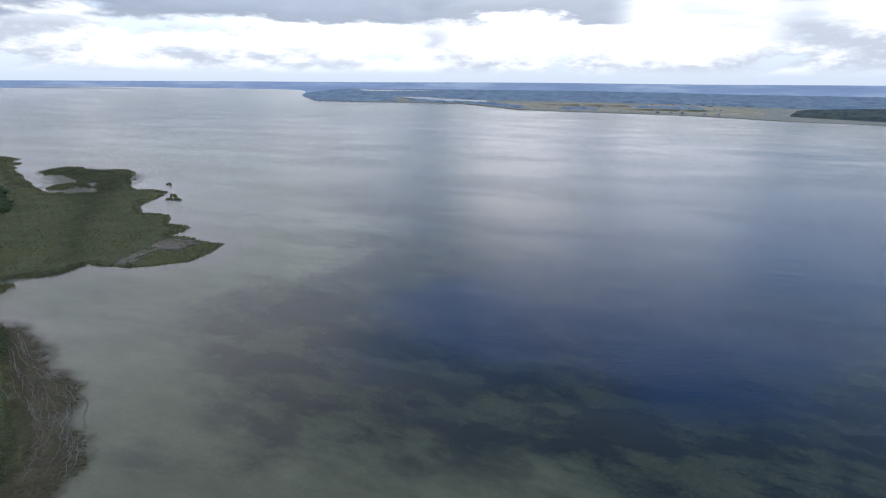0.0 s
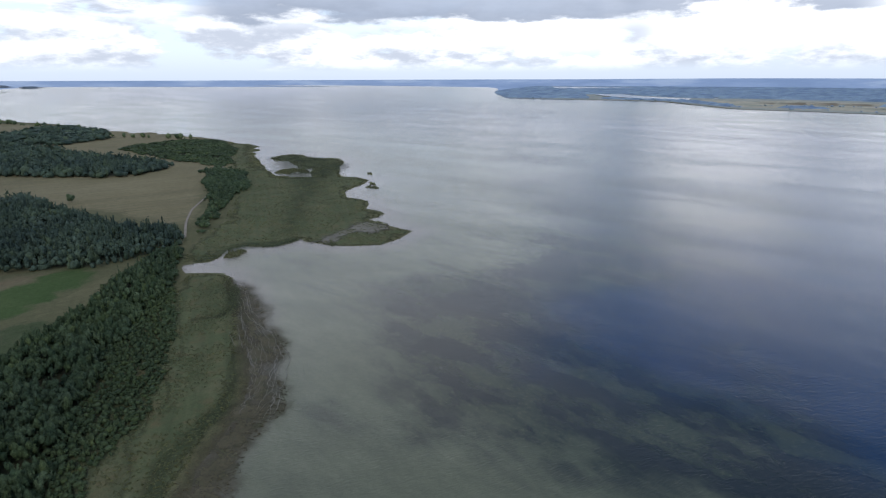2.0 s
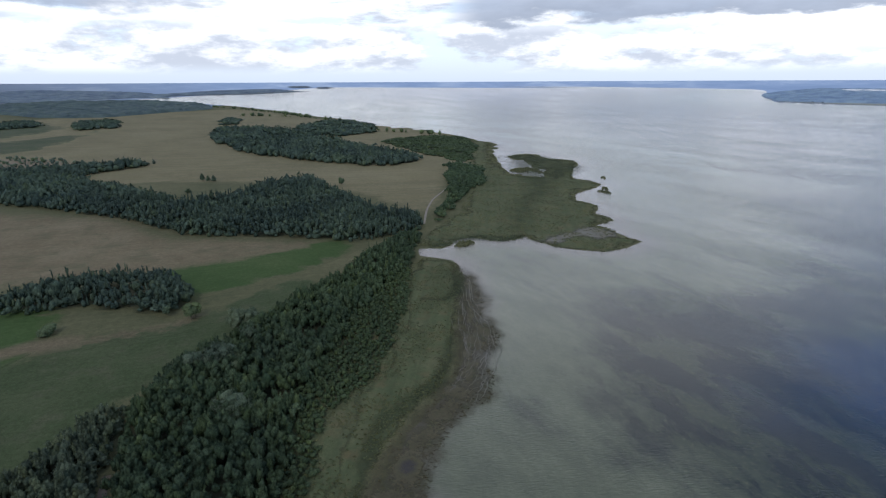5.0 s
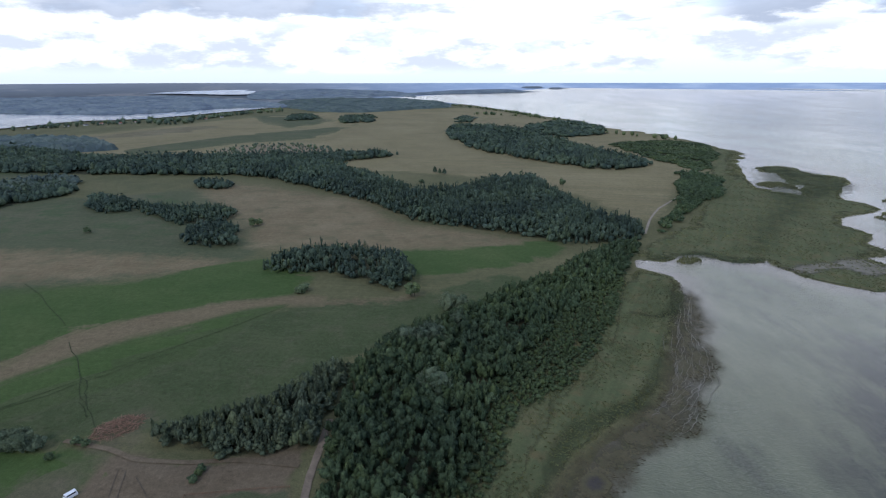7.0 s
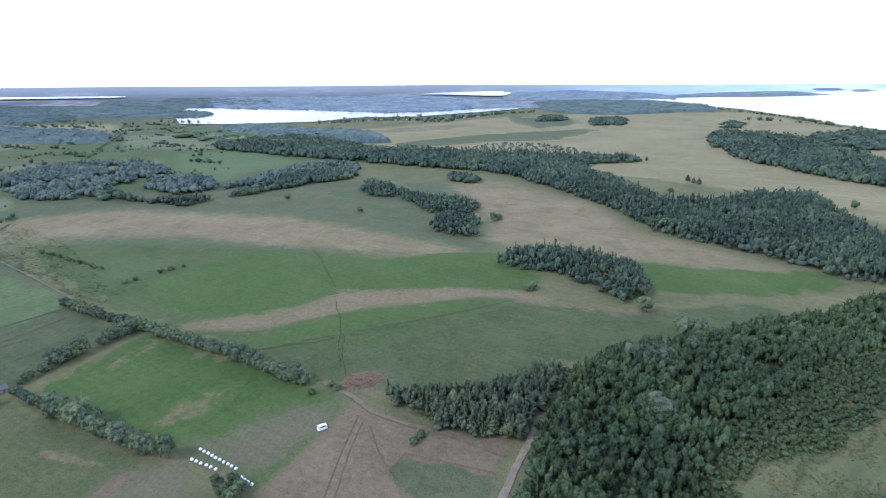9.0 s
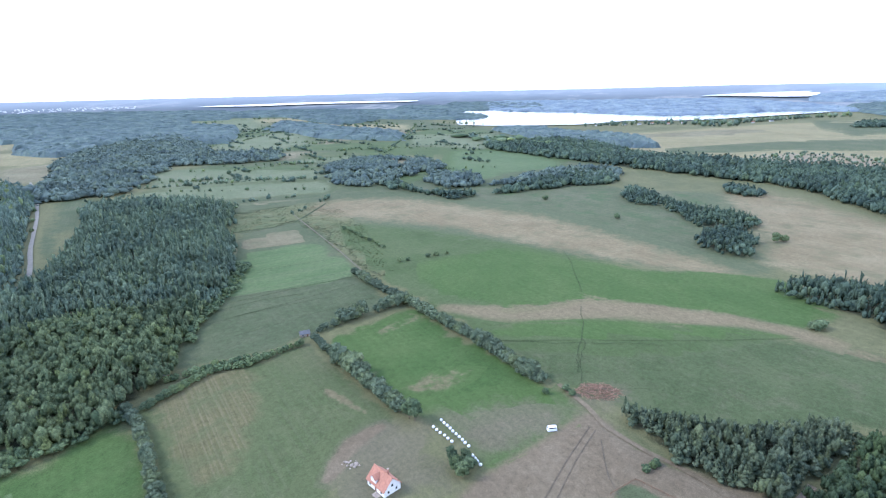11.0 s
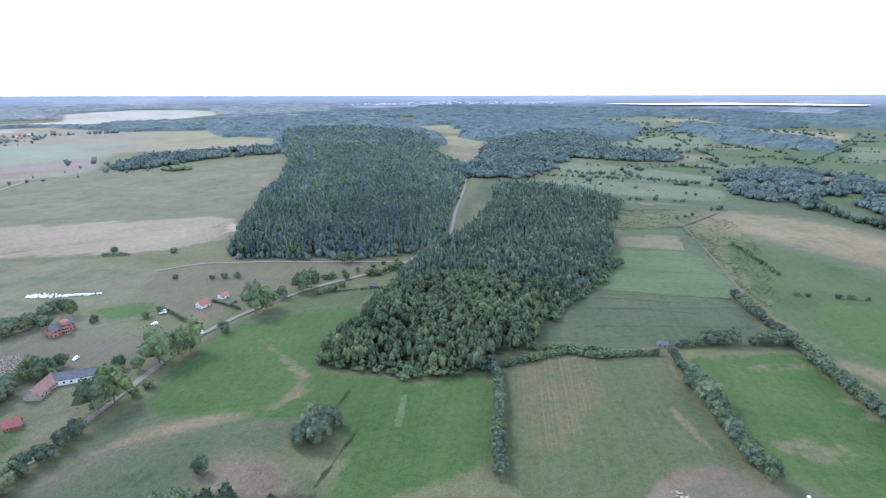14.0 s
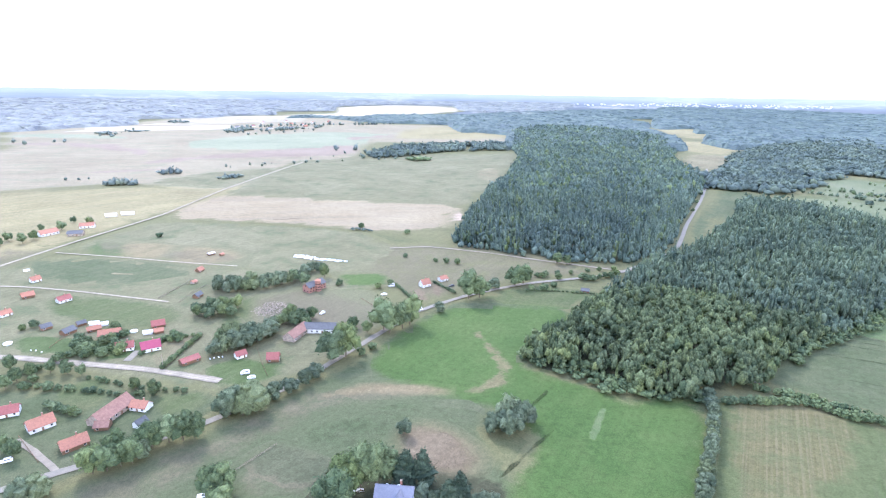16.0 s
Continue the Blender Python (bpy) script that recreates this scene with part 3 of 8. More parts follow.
def ribbon(name, line, width, mat, label, category="road", lift=0.6, kind="structure"):
    """A road or track along a line, with a slightly uneven verge."""
    LAYER[0] += 1
    c = rough_edge(line, 0.02, 0.0, 7, closed=False)
    t = np.gradient(c, axis=0)
    t /= np.maximum(np.hypot(*t.T), 1e-6)[:, None]
    nrm = np.stack([-t[:, 1], t[:, 0]], 1)
    rng = np.random.default_rng(len(line) * 13 + int(width * 10))
    cols = []
    for k in (-0.5, -0.25, 0.25, 0.5):
        q = c + nrm * (width * k + (rng.normal(0, width * 0.035, len(c)) if abs(k) > 0.3 else 0))[:, None] if abs(k) > 0.3 else c + nrm * width * k
        x, y, z = warp(q[:, 0], q[:, 1], (0.28 * lift + 0.02 * (abs(k) < 0.3)) * (1 + np.hypot(*q.T) / 400.0))
        cols.append(np.stack([x, y, z], 1))
    v = np.concatenate(cols)
    n = len(c)
    faces = [(k * n + i, k * n + i + 1, (k + 1) * n + i + 1, (k + 1) * n + i) for k in range(3) for i in range(n - 1)]
    me = mesh_from(name, v.tolist(), faces, mat, {"inside": np.ones(len(v))})
    if me.polygons[0].normal.z < 0:
        me.flip_normals()
    return tagged(new(name, me), label, category, kind=kind)


def ground_sheet():
    az = np.arange(0, 360, 2.0)
    rr = [0.0, 60, 150, 300, 500, 800, 1200, 1700, 2600] + [2600 * 1.07 ** k for k in range(1, 45)]
    v, faces = [(0, 0, 0)], []
    n = len(az)
    for r in rr[1:]:
        x, y, z = warp(r * np.sin(np.radians(az)), r * np.cos(np.radians(az)), -0.0008 * max(0.0, r - NEAR * 0.8))
        v += list(zip(x.tolist(), y.tolist(), z.tolist()))
    for i in range(n):
        faces.append((0, 1 + (i + 1) % n, 1 + i))
        for k in range(len(rr) - 2):
            a, b = 1 + k * n, 1 + (k + 1) * n
            faces.append((a + i, a + (i + 1) % n, b + (i + 1) % n, b + i))
    me = mesh_from("ground", v, faces, M["ground"], None, True)
    if me.polygons[0].normal.z < 0:
        me.flip_normals()
    tagged(new("ground", me), "dry olive and tan meadow land reaching the horizon", "ground", kind="structure")


ground_sheet()

# ---------------- water ----------------
shore_near = [(-333, 322), (-303, 332), (-266, 304), (-234.0, 272.1), (-210.6, 242.9), (-189.3, 220.9), (-174.7, 198.0), (-163.4, 176.9), (-157.9, 156.8), (-153.3, 138.6), (-142.1, 122.5), (-130.3, 106.8)]
shore_spit = [(-207.1, 499), (-208.1, 469), (-216.2, 445), (-238.7, 432), (-259.3, 426), (-273.2, 429), (-284.4, 430), (-290.6, 430), (-300.9, 438), (-298.9, 428), (-303.8, 413), (-310.7, 405), (-324.1, 401), (-334.8, 398.9), (-341.9, 387.9), (-340.5, 376.8), (-334.3, 362.8), (-333.4, 350.9), (-343.7, 343.2), (-349.9, 333.9)]
shore_out = [(-958, 1125), (-1103, 1185), (-1197, 1190), (-1297, 1196), (-1462, 1217)]
spit_rim = [(-220.4, 502), (-237, 510), (-256.1, 523), (-270.4, 523), (-268, 540), (-264.9, 556), (-274, 565), (-298.2, 574), (-304.8, 595), (-315.2, 612), (-330.4, 620), (-351.7, 623), (-371.7, 656), (-375.4, 686), (-374.9, 720), (-381.5, 748), (-411, 766), (-432, 761), (-448, 778), (-462, 796), (-474, 824), (-488, 845), (-498, 870), (-503, 891), (-520, 915), (-542, 940), (-571, 946), (-579, 933), (-618, 945), (-642, 969), (-671, 965), (-680, 938), (-674, 904)]
lagoon_rim = [(-640, 875), (-616, 881), (-581, 844), (-561, 830), (-553, 812), (-530, 808), (-524, 817), (-512, 795), (-507, 778), (-486, 756), (-480, 744), (-502, 738), (-513, 731), (-527, 742), (-537, 732), (-559, 751), (-599, 787), (-625, 819), (-644, 834), (-679, 876), (-726, 920), (-745, 951), (-768, 972), (-765, 984), (-779, 1011), (-806, 1023), (-815, 1054), (-835, 1071), (-874, 1094), (-908, 1094), (-947, 1120), (-1003, 1142), (-1061, 1165)]
isle_side = spit_rim + lagoon_rim
far_left = [(-1676, 1310), (-1920, 1384), (-2122, 1406), (-2441, 1498), (-2809, 1555), (-3274, 1645), (-3689, 1672), (-4352, 1714), (-5279, 1723), (-6762, 3479), (-9566, 6309), (-10885, 7792), (-4942, 9100)]
far_bank = [(-2369, 9096), (-1364, 5637), (-989, 4318), (-775, 4179), (-533, 4045), (-283, 4040), (-70, 3989), (135, 3878), (248, 3551), (348, 3312), (433, 3080), (556, 2999), (679, 2943), (912, 2806), (1133, 2669), (1289, 2486), (1391, 2314), (1675, 2105)]
far_right = [(-8078, 10342), (-5766, 10838), *far_bank, (1667, 2094)]
behind = [(2000, 650), (950, 180), (340, 70), (150, 62), (62, 62), (14, 85), (-5, 110)]
patch("lake", [*isle_side, *shore_out, *far_left, *far_right, *behind, *shore_near[::-1], *shore_spit[::-1]], M["lake"],
      "wide wind-rippled lake, deep blue with greenish shallows", 230.0, 0.03, 0.003, "lake", lift=0.025, grow=0)


def distance_ring():
    """Wooded distance all round, far beyond the fields, its haze part of the colour."""
    az = np.radians(np.arange(0, 360, 1.0))
    n = len(az)
    v, faces, rr = [], [], [4300 * 1.035 ** k for k in range(75)]
    for k, r in enumerate(rr):
        rad = r * (1 + (0.10 * np.sin(az * 7 + 1) + 0.08 * np.sin(az * 17)) * (k == 0))
        hill = 0.0 if k < 34 else 0.0016 * r * (0.5 + 0.5 * np.sin(az * 3 + 0.6)) * (np.sin(az * 11) * 0.3 + 0.7)
        x, y, z = warp(rad * np.sin(az), rad * np.cos(az), -0.0003 * r + hill)
        v += list(zip(x.tolist(), y.tolist(), z.tolist()))
    for k in range(len(rr) - 1):
        for i in range(n):
            a, b = k * n, (k + 1) * n
            faces.append((a + i, b + i, b + (i + 1) % n, a + (i + 1) % n))
    tagged(new("backdrop", mesh_from("backdrop", v, faces, M["far"], None, True)), "wooded distance below the horizon, blue haze in its colour", "distance", kind="structure")


distance_ring()
patch("far_lake", [(-1295, 9019), (-34, 8712), (-954, 7710)], M["pond"], "far silvery lake", 20, 0.02, 0.001, "lake", grow=0, lift=0.6)
patch("far_lake", [(-2192, -1117), (-2271, -615), (-2570, -458), (-2634, -207), (-3046, 121), (-3455, 390), (-3426, 138), (-3108, -241), (-3101, -547), (-3311, -883), (-3734, -1875)], M["pond"], "long narrow lake behind the meadows", 20, 0.02, 0.002, "lake", grow=0, lift=0.5)
patch("far_lake", [(-7886, -577), (-9293, -150), (-10488, 829), (-7701, 399), (-7213, 61), (-7744, -319)], M["pond"], "far silvery lake", 20, 0.02, 0.001, "lake", grow=0, lift=0.7)
patch("far_lake", [(-3703, -1802), (-3975, -1377), (-4882, -1613), (-4761, -1014), (-3810, -526), (-3407, -233), (-3338, 190), (-2991, -56), (-2917, -426), (-2836, -829), (-2983, -1415), (-3266, -1391)], M["pond"], "silvery lake beyond the fields", 20, 0.02, 0.002, "lake", grow=0, lift=0.5)
patch("far_lake", [(-8954, -27), (-9057, 803), (-6812, 513), (-7060, 118)], M["pond"], "far silvery lake", 20, 0.02, 0.001, "lake", grow=0, lift=0.7)
patch("far_lake", [(-4977, -6408), (-6051, -6171), (-6808, -5970), (-7151, -4314), (-6525, -4118), (-5812, -5099), (-5035, -5427)], M["pond"], "far silvery lake", 20, 0.02, 0.001, "lake", grow=0, lift=0.7)



def streak(line, width, mat, label):
    c = np.asarray(line, float)
    t = np.gradient(c, axis=0)
    n = np.stack([-t[:, 1], t[:, 0]], 1) / np.maximum(np.hypot(*t.T), 1e-6)[:, None]
    w = (width * 1.25 * np.interp(np.linspace(0, 1, len(c)), [0, 0.3, 0.7, 1], [0.5, 1, 1, 0.5]))[:, None] / 2
    patch("dry_streak", np.concatenate([c + n * w, (c - n * w)[::-1]]).tolist(), M[mat], label, width * 1.2, 0.007, 0.02)


# ---------------- fields, the large ones first ----------------
patch("dry_plain", [(-1346, -627), (-1825, -500), (-1932, -351), (-2491, 96), (-2845, 538), (-3001, 1011), (-2975, 1532), (-1810, 1305), (-1206, 1225), (-928, 1096), (-731, 907), (-591, 652), (-434, 432), (-587, 459), (-742, 434), (-895, 298), (-1016, 29), (-1355, -379)], M["gold"], "large golden dry meadow", 10)
patch("pink_stubble", [(-1689, -575), (-1852, -337), (-2164, -50), (-2143, 118), (-1872, -46), (-1767, -230), (-1598, -375)], M["tan"], "pinkish tan stubble strip", 10)
patch("green_strip", [(-1442, -192), (-1616, -42), (-1784, 145), (-1935, 442), (-2172, 611), (-1952, 528), (-1531, 285), (-1472, 76), (-1315, -125)], M["olive"], "green strip in the dry plain", 10)
patch("green_strip", [(-2742, 205), (-2650, 501), (-2221, 508), (-1904, 282), (-2099, 212)], M["olive"], "green strip in the dry plain", 10)
patch("far_meadow", [(-1110, -835), (-1353, -650), (-1142, -285), (-871, -180), (-862, 55), (-492, 30), (-479, -167), (-460, -369)], M["mixed"], "olive meadow with scattered bushes", 8)
patch("far_green", [(-1005, -543), (-1128, -467), (-1027, -258), (-925, -303), (-787, -348), (-798, -423)], M["green"], "green meadow strip", 8)
patch("dry_belt", [(-907, 41), (-701, 185), (-560, 198), (-479, 263), (-400, 304), (-429, 229), (-457, 145), (-493, 85), (-521, 22), (-617, 20), (-872, -32)], M["drybelt"], "broad belt of dry tan grass", 26, 0.02)
patch("far_fields", [(-408, -766), (-703, -909), (-1239, -1794), (-2730, -3213), (-3202, -2730), (-2192, -1007), (-1442, -358), (-1120, -236), (-745, -362), (-646, -445), (-597, -511), (-551, -558)], M["olive"], "patchwork of distant meadows", 10)
patch("far_green", [(-891, -761), (-1537, -1258), (-2106, -1457), (-1828, -838), (-1217, -310), (-878, -428), (-724, -521), (-796, -638)], M["green"], "distant green meadows", 10)
patch("far_green", [(-532, -870), (-687, -819), (-747, -612), (-640, -547), (-527, -685), (-453, -760)], M["stubble"], "distant mown meadow", 10)
patch("far_strip", [(-970, -1150), (-1137, -1055), (-1073, -936), (-894, -939), (-857, -1038)], M["tan"], "distant dry strip", 10)
patch("far_strip", [(-1372, -1793), (-1712, -1720), (-1664, -1510), (-1330, -1421), (-1205, -1545)], M["green"], "distant green strip", 10)
patch("far_strip", [(-2274, -2375), (-2235, -1614), (-1918, -1164), (-1658, -1147), (-1816, -1682)], M["gold"], "distant golden strip", 10)
patch("far_strip", [(-2511, -3268), (-2611, -2726), (-2167, -2309), (-1808, -2310)], M["green"], "distant green strip", 10)
patch("meadow_strip", [(-559, -818), (-673, -587), (-760, -651), (-634, -910)], M["stubble"], "narrow distant meadow strip", 8)
patch("meadow_strip", [(-635, -941), (-784, -623), (-864, -674), (-704, -1024)], M["olive"], "narrow distant meadow strip", 8)
patch("meadow_strip", [(-729, -1001), (-850, -760), (-909, -799), (-781, -1055)], M["green"], "narrow distant meadow strip", 8)
patch("meadow_strip", [(-813, -1019), (-921, -822), (-990, -869), (-875, -1078)], M["olive"], "narrow distant meadow strip", 8)
patch("meadow_strip", [(-968, -933), (-1058, -802), (-1178, -876), (-1077, -1020)], M["stubble"], "narrow distant meadow strip", 8)
patch("meadow_strip", [(-1025, -1276), (-1120, -1161), (-1227, -1250), (-1121, -1374)], M["gold"], "narrow distant meadow strip", 8)
patch("meadow_strip", [(-1107, -1105), (-1246, -846), (-1390, -927), (-1237, -1214)], M["green"], "narrow distant meadow strip", 8)
patch("meadow_strip", [(-1122, -1370), (-1243, -1192), (-1404, -1324), (-1267, -1521)], M["olive"], "narrow distant meadow strip", 8)
patch("meadow_strip", [(-1282, -1183), (-1423, -944), (-1589, -1036), (-1433, -1300)], M["stubble"], "narrow distant meadow strip", 8)
patch("meadow_strip", [(-1426, -1417), (-1576, -1188), (-1764, -1306), (-1594, -1559)], M["green"], "narrow distant meadow strip", 8)
patch("meadow_strip", [(-1492, -2014), (-1671, -1752), (-1942, -2003), (-1733, -2301)], M["green"], "narrow distant meadow strip", 8)
patch("meadow_strip", [(-1765, -2334), (-1978, -2032), (-2265, -2290), (-2019, -2628)], M["olive"], "narrow distant meadow strip", 8)
patch("meadow_strip", [(-2147, -2415), (-2393, -2109), (-2794, -2422), (-2501, -2768)], M["gold"], "narrow distant meadow strip", 8)
patch("meadow_strip", [(-1740, -1422), (-1907, -1208), (-2244, -1396), (-2043, -1640)], M["gold"], "narrow distant meadow strip", 8)
patch("meadow_strip", [(-2120, -1661), (-2338, -1351), (-2727, -1546), (-2469, -1901)], M["olive"], "narrow distant meadow strip", 8)
patch("meadow_strip", [(-917, -696), (-996, -578), (-1143, -651), (-1052, -784)], M["tan"], "narrow distant meadow strip", 8)
patch("meadow_strip", [(-1625, -985), (-1766, -795), (-2030, -894), (-1864, -1109)], M["green"], "narrow distant meadow strip", 8)
patch("meadow_strip", [(-944, -523), (-1019, -409), (-1424, -559), (-1316, -713)], M["green"], "narrow distant meadow strip", 8)
patch("meadow_strip", [(-1285, -817), (-1412, -601), (-1613, -671), (-1469, -916)], M["olive"], "narrow distant meadow strip", 8)
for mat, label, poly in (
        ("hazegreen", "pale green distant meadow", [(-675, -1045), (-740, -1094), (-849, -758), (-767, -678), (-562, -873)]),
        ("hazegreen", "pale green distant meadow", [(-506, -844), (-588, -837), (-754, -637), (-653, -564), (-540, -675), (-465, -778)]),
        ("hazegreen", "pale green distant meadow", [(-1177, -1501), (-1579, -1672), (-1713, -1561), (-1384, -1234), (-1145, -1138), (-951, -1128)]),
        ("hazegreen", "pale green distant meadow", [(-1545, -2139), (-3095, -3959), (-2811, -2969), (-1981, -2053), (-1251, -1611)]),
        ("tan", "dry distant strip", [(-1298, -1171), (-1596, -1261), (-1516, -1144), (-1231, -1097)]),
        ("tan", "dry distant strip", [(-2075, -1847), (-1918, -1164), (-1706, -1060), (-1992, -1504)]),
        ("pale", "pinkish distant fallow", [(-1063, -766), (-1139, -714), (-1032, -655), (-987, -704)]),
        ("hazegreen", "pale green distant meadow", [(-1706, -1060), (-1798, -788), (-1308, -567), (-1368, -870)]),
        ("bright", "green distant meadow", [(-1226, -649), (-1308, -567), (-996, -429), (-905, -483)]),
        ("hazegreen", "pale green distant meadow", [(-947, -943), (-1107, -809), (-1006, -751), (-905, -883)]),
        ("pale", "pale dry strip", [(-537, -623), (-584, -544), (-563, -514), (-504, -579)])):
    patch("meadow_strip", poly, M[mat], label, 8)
patch("pasture", [(-164.2, -280.9), (-218.7, -320.7), (-343, -442), (-404, -487), (-435, -593), (-502, -654), (-616, -538), (-502, -459), (-357, -274), (-314.6, -220.2), (-273.5, -219.8), (-236.5, -228.2), (-186.8, -253.5)], M["olive"], "olive pasture crossed by shallow ditches")
patch("rough_ground", [(-397, -520), (-466, -596), (-529, -559), (-577, -537), (-584, -500), (-477, -465), (-416, -480)], M["marsh"], "dark rough marshy ground")
patch("hay_field", [(-254, -339), (-354, -428), (-419, -383), (-352, -271), (-290, -311)], M["hay"], "bright green mown strip field")
patch("fallow_strip", [(-350, -433), (-393, -464), (-457, -450), (-425, -387)], M["tan"], "pale dry fallow strip")
patch("rough_verge", [(-518, -509), (-587, -502), (-500, -384), (-372, -255), (-349, -256), (-412, -354)], M["marsh"], "rough dark verge along the path")
patch("far_pasture", [(-1230, -646), (-1302, -559), (-1208, -396), (-1053, -302), (-957, -369), (-835, -390), (-767, -414)], M["meadowgreen"], "green pasture among the far groves", 10)
patch("wide_meadow", [(-476, -416), (-504, -379), (-510, -313), (-497, -186), (-451, -2), (-416, 34), (-307.4, 32.5), (-253.1, -45.7), (-252.4, -76.5), (-286.1, -129.1), (-323.0, -200.8), (-351, -258)], M["green"], "wide green meadow with dry streaks", 6)
patch("lush_meadow", [(-395, -253), (-481, -201), (-478, -148), (-447, -57), (-423, 0), (-393.2, -17.3), (-395, -71), (-379.2, -114.2), (-339.7, -138.6), (-336.0, -184.7), (-351, -214)], M["bright"], "lush green middle of the meadow", 14)
patch("dry_belt", [(-589, -537), (-670, -441), (-651, -307), (-631, -200), (-504, 5), (-463, 7), (-484, -131), (-520, -283), (-519, -374), (-506, -487)], M["drybelt"], "broad belt of dry tan grass", 26, 0.02)
patch("dry_streak", [(-322.6, -183.9), (-331.8, -151.4), (-351.4, -112.1), (-389, -98), (-389.6, -69.6), (-389.4, -37.4), (-391.0, 9.8), (-365.7, 10.8), (-347.3, -69.4), (-334.6, -99.0), (-309.2, -132.6)], M["drygrass"], "tan streak of dry grass in the meadow", 14, 0.014)
patch("rough_pasture", [(-255, -62), (-246, -45), (-241, -20), (-243, 12), (-262, 45), (-288, 92), (-312, 165), (-338, 222), (-366, 215), (-352, 145), (-320, 60), (-290, 0)], M["tussock"], "rough green grazing beside the young pines", 8)
patch("rough_pasture", [(-281.0, -134.6), (-308.0, -68.9), (-362.3, 32.4), (-365.2, 72.6), (-348.0, 108.6), (-348.4, 141.3), (-311.9, 129.2), (-304.0, 84.9), (-278.3, 22.7), (-255.1, -56.7), (-252.8, -78.1)], M["tussock"], "rough olive grazing land with tussocks", 6)
patch("dry_streak", [(-381.3, 18.8), (-383.8, 51.4), (-369.1, 76.5), (-359.2, 114.3), (-356.6, 144.0), (-336.7, 137.4), (-336.5, 103.0), (-352.2, 64.4)], M["drygrass"], "tan strip of dry grass beside the grove", 14, 0.014)
patch("mown_field", [(-136.0, -253.7), (-172.9, -241.2), (-214.7, -232.1), (-230.3, -224.8), (-222.3, -200.7), (-187.1, -131.6), (-173.8, -130.0), (-153.0, -132.6), (-116.6, -123.9), (-89.7, -155.7), (-125.7, -232.5)], M["stubble"], "olive mown field with tan drilling lines", 4)
patch("green_field", [(-227.1, -212.0), (-251.7, -216.7), (-308.5, -196.2), (-288.7, -157.6), (-265.2, -105.6), (-236.3, -55.5), (-207.8, -61.6), (-172.8, -76.4), (-184.4, -95.3), (-192.9, -121.0), (-222.2, -191.6)], M["bright"], "green field between two hedges", 4)
patch("dry_end", [(-256.6, -196.9), (-299.9, -195.3), (-303.9, -179.4), (-271.6, -185.3)], M["drygrass"], "dry grass along the hedge", 16, 0.014)
patch("dry_end", [(-192.9, -121.0), (-209.0, -109.1), (-233.3, -91.5), (-233.0, -59.4), (-212.3, -62.0), (-180.6, -82.7), (-187.8, -97.2)], M["worn"], "worn end of the green field", 28, 0.014)
patch("dry_end", [(-209.0, -145.4), (-231.2, -135.1), (-250.8, -115.3), (-231.5, -118.4), (-209.2, -131.6)], M["drygrass"], "dry streak in the green field", 18, 0.014)
patch("ploughed_field", [(-149.5, -79.7), (-167.8, -78.4), (-204.2, -63.3), (-234.2, -50.5), (-215.4, -21.8), (-208.9, 2.6), (-214.9, 27.1), (-183.9, 15.6), (-145.4, -12.7), (-133.7, -47.7)], M["soil"], "bare brown ploughed field with wheel tracks", 4)
patch("worn_ground", [(-241.6, -65.5), (-262.2, -58.3), (-270.8, -41.3), (-252.1, -32.3), (-233.2, -40.4), (-229.8, -50.9)], M["worn"], "worn brown ground by the brush pile", 24, 0.014)
patch("yard_ground", [(-132.2, -132.5), (-167.6, -143.4), (-189.0, -124.7), (-198.4, -114.9), (-173.2, -78.2), (-152.8, -79.0), (-121.9, -83.0), (-111.8, -113.4)], M["worn"], "trampled brownish grass round the farmhouse", 30, 0.014)
patch("drilled_corner", [(-142.5, -258.9), (-163.8, -256.5), (-183.3, -248.4), (-193.5, -228.0), (-170.5, -196.8), (-143.6, -178.7), (-122.4, -168.8), (-105.4, -176.7), (-120.5, -214.1)], M["drill"], "brown corner with fine pale drill lines", 14, 0.014)
patch("dry_end", [(-158.7, -134.6), (-185.0, -136.4), (-185.4, -120.8), (-161.0, -112.0), (-137.3, -115.9)], M["worn"], "trodden dry grass by the bales", 22, 0.014)
patch("garden", [(-181.7, -30.7), (-195.0, -22.6), (-182.4, 15.6), (-161.9, 8.0), (-165.0, -15.2)], M["olive"], "fenced weedy garden plot", 3)
patch("green_field", [(-442, -174), (-470, -151), (-470, -78), (-489, 38), (-419, 70), (-386.2, 47.4), (-391.4, 0.9), (-383.0, -52.0), (-353.7, -93.7), (-326.0, -137.1)], M["bright"], "bright green hay field", 6)
patch("green_field", [(-268.8, -118.7), (-307.9, -108.9), (-340.4, -63.3), (-368.3, -7.2), (-377.3, 46.0), (-361.7, 36.0), (-308.3, -23.6), (-286.7, -66.8), (-276.3, -100.8)], M["green"], "green hay field beside a ditch", 5)
patch("green_strip", [(-296.6, -137.1), (-326.1, -110.5), (-342.1, -78.6), (-352.2, -49.9), (-365.7, -1.8), (-369.4, 36.5), (-364.4, 36.3), (-345.6, -0.6), (-324.2, -41.7), (-306.4, -78.9), (-285.0, -122.1)], M["bright"], "green strip between dry grass and ditch", 3)
patch("dry_streak", [(-320, -187), (-332, -158), (-346, -138), (-363, -111), (-384, -101), (-396, -88), (-389, -71), (-383, -34), (-386, 3), (-380, 31), (-374, 46), (-369, 44), (-371, 20), (-367, -8), (-354, -44), (-347, -70), (-324, -111), (-315, -143), (-311, -175)], M["drygrass"], "brown streak of dry grass in the meadow", 7, 0.014, 0.03)
patch("dry_streak", [(-352, -92), (-362, -70), (-372, -60), (-378, -84), (-368, -100)], M["drygrass"], "brown heart of the dry streak", 10, 0.014, 0.05)
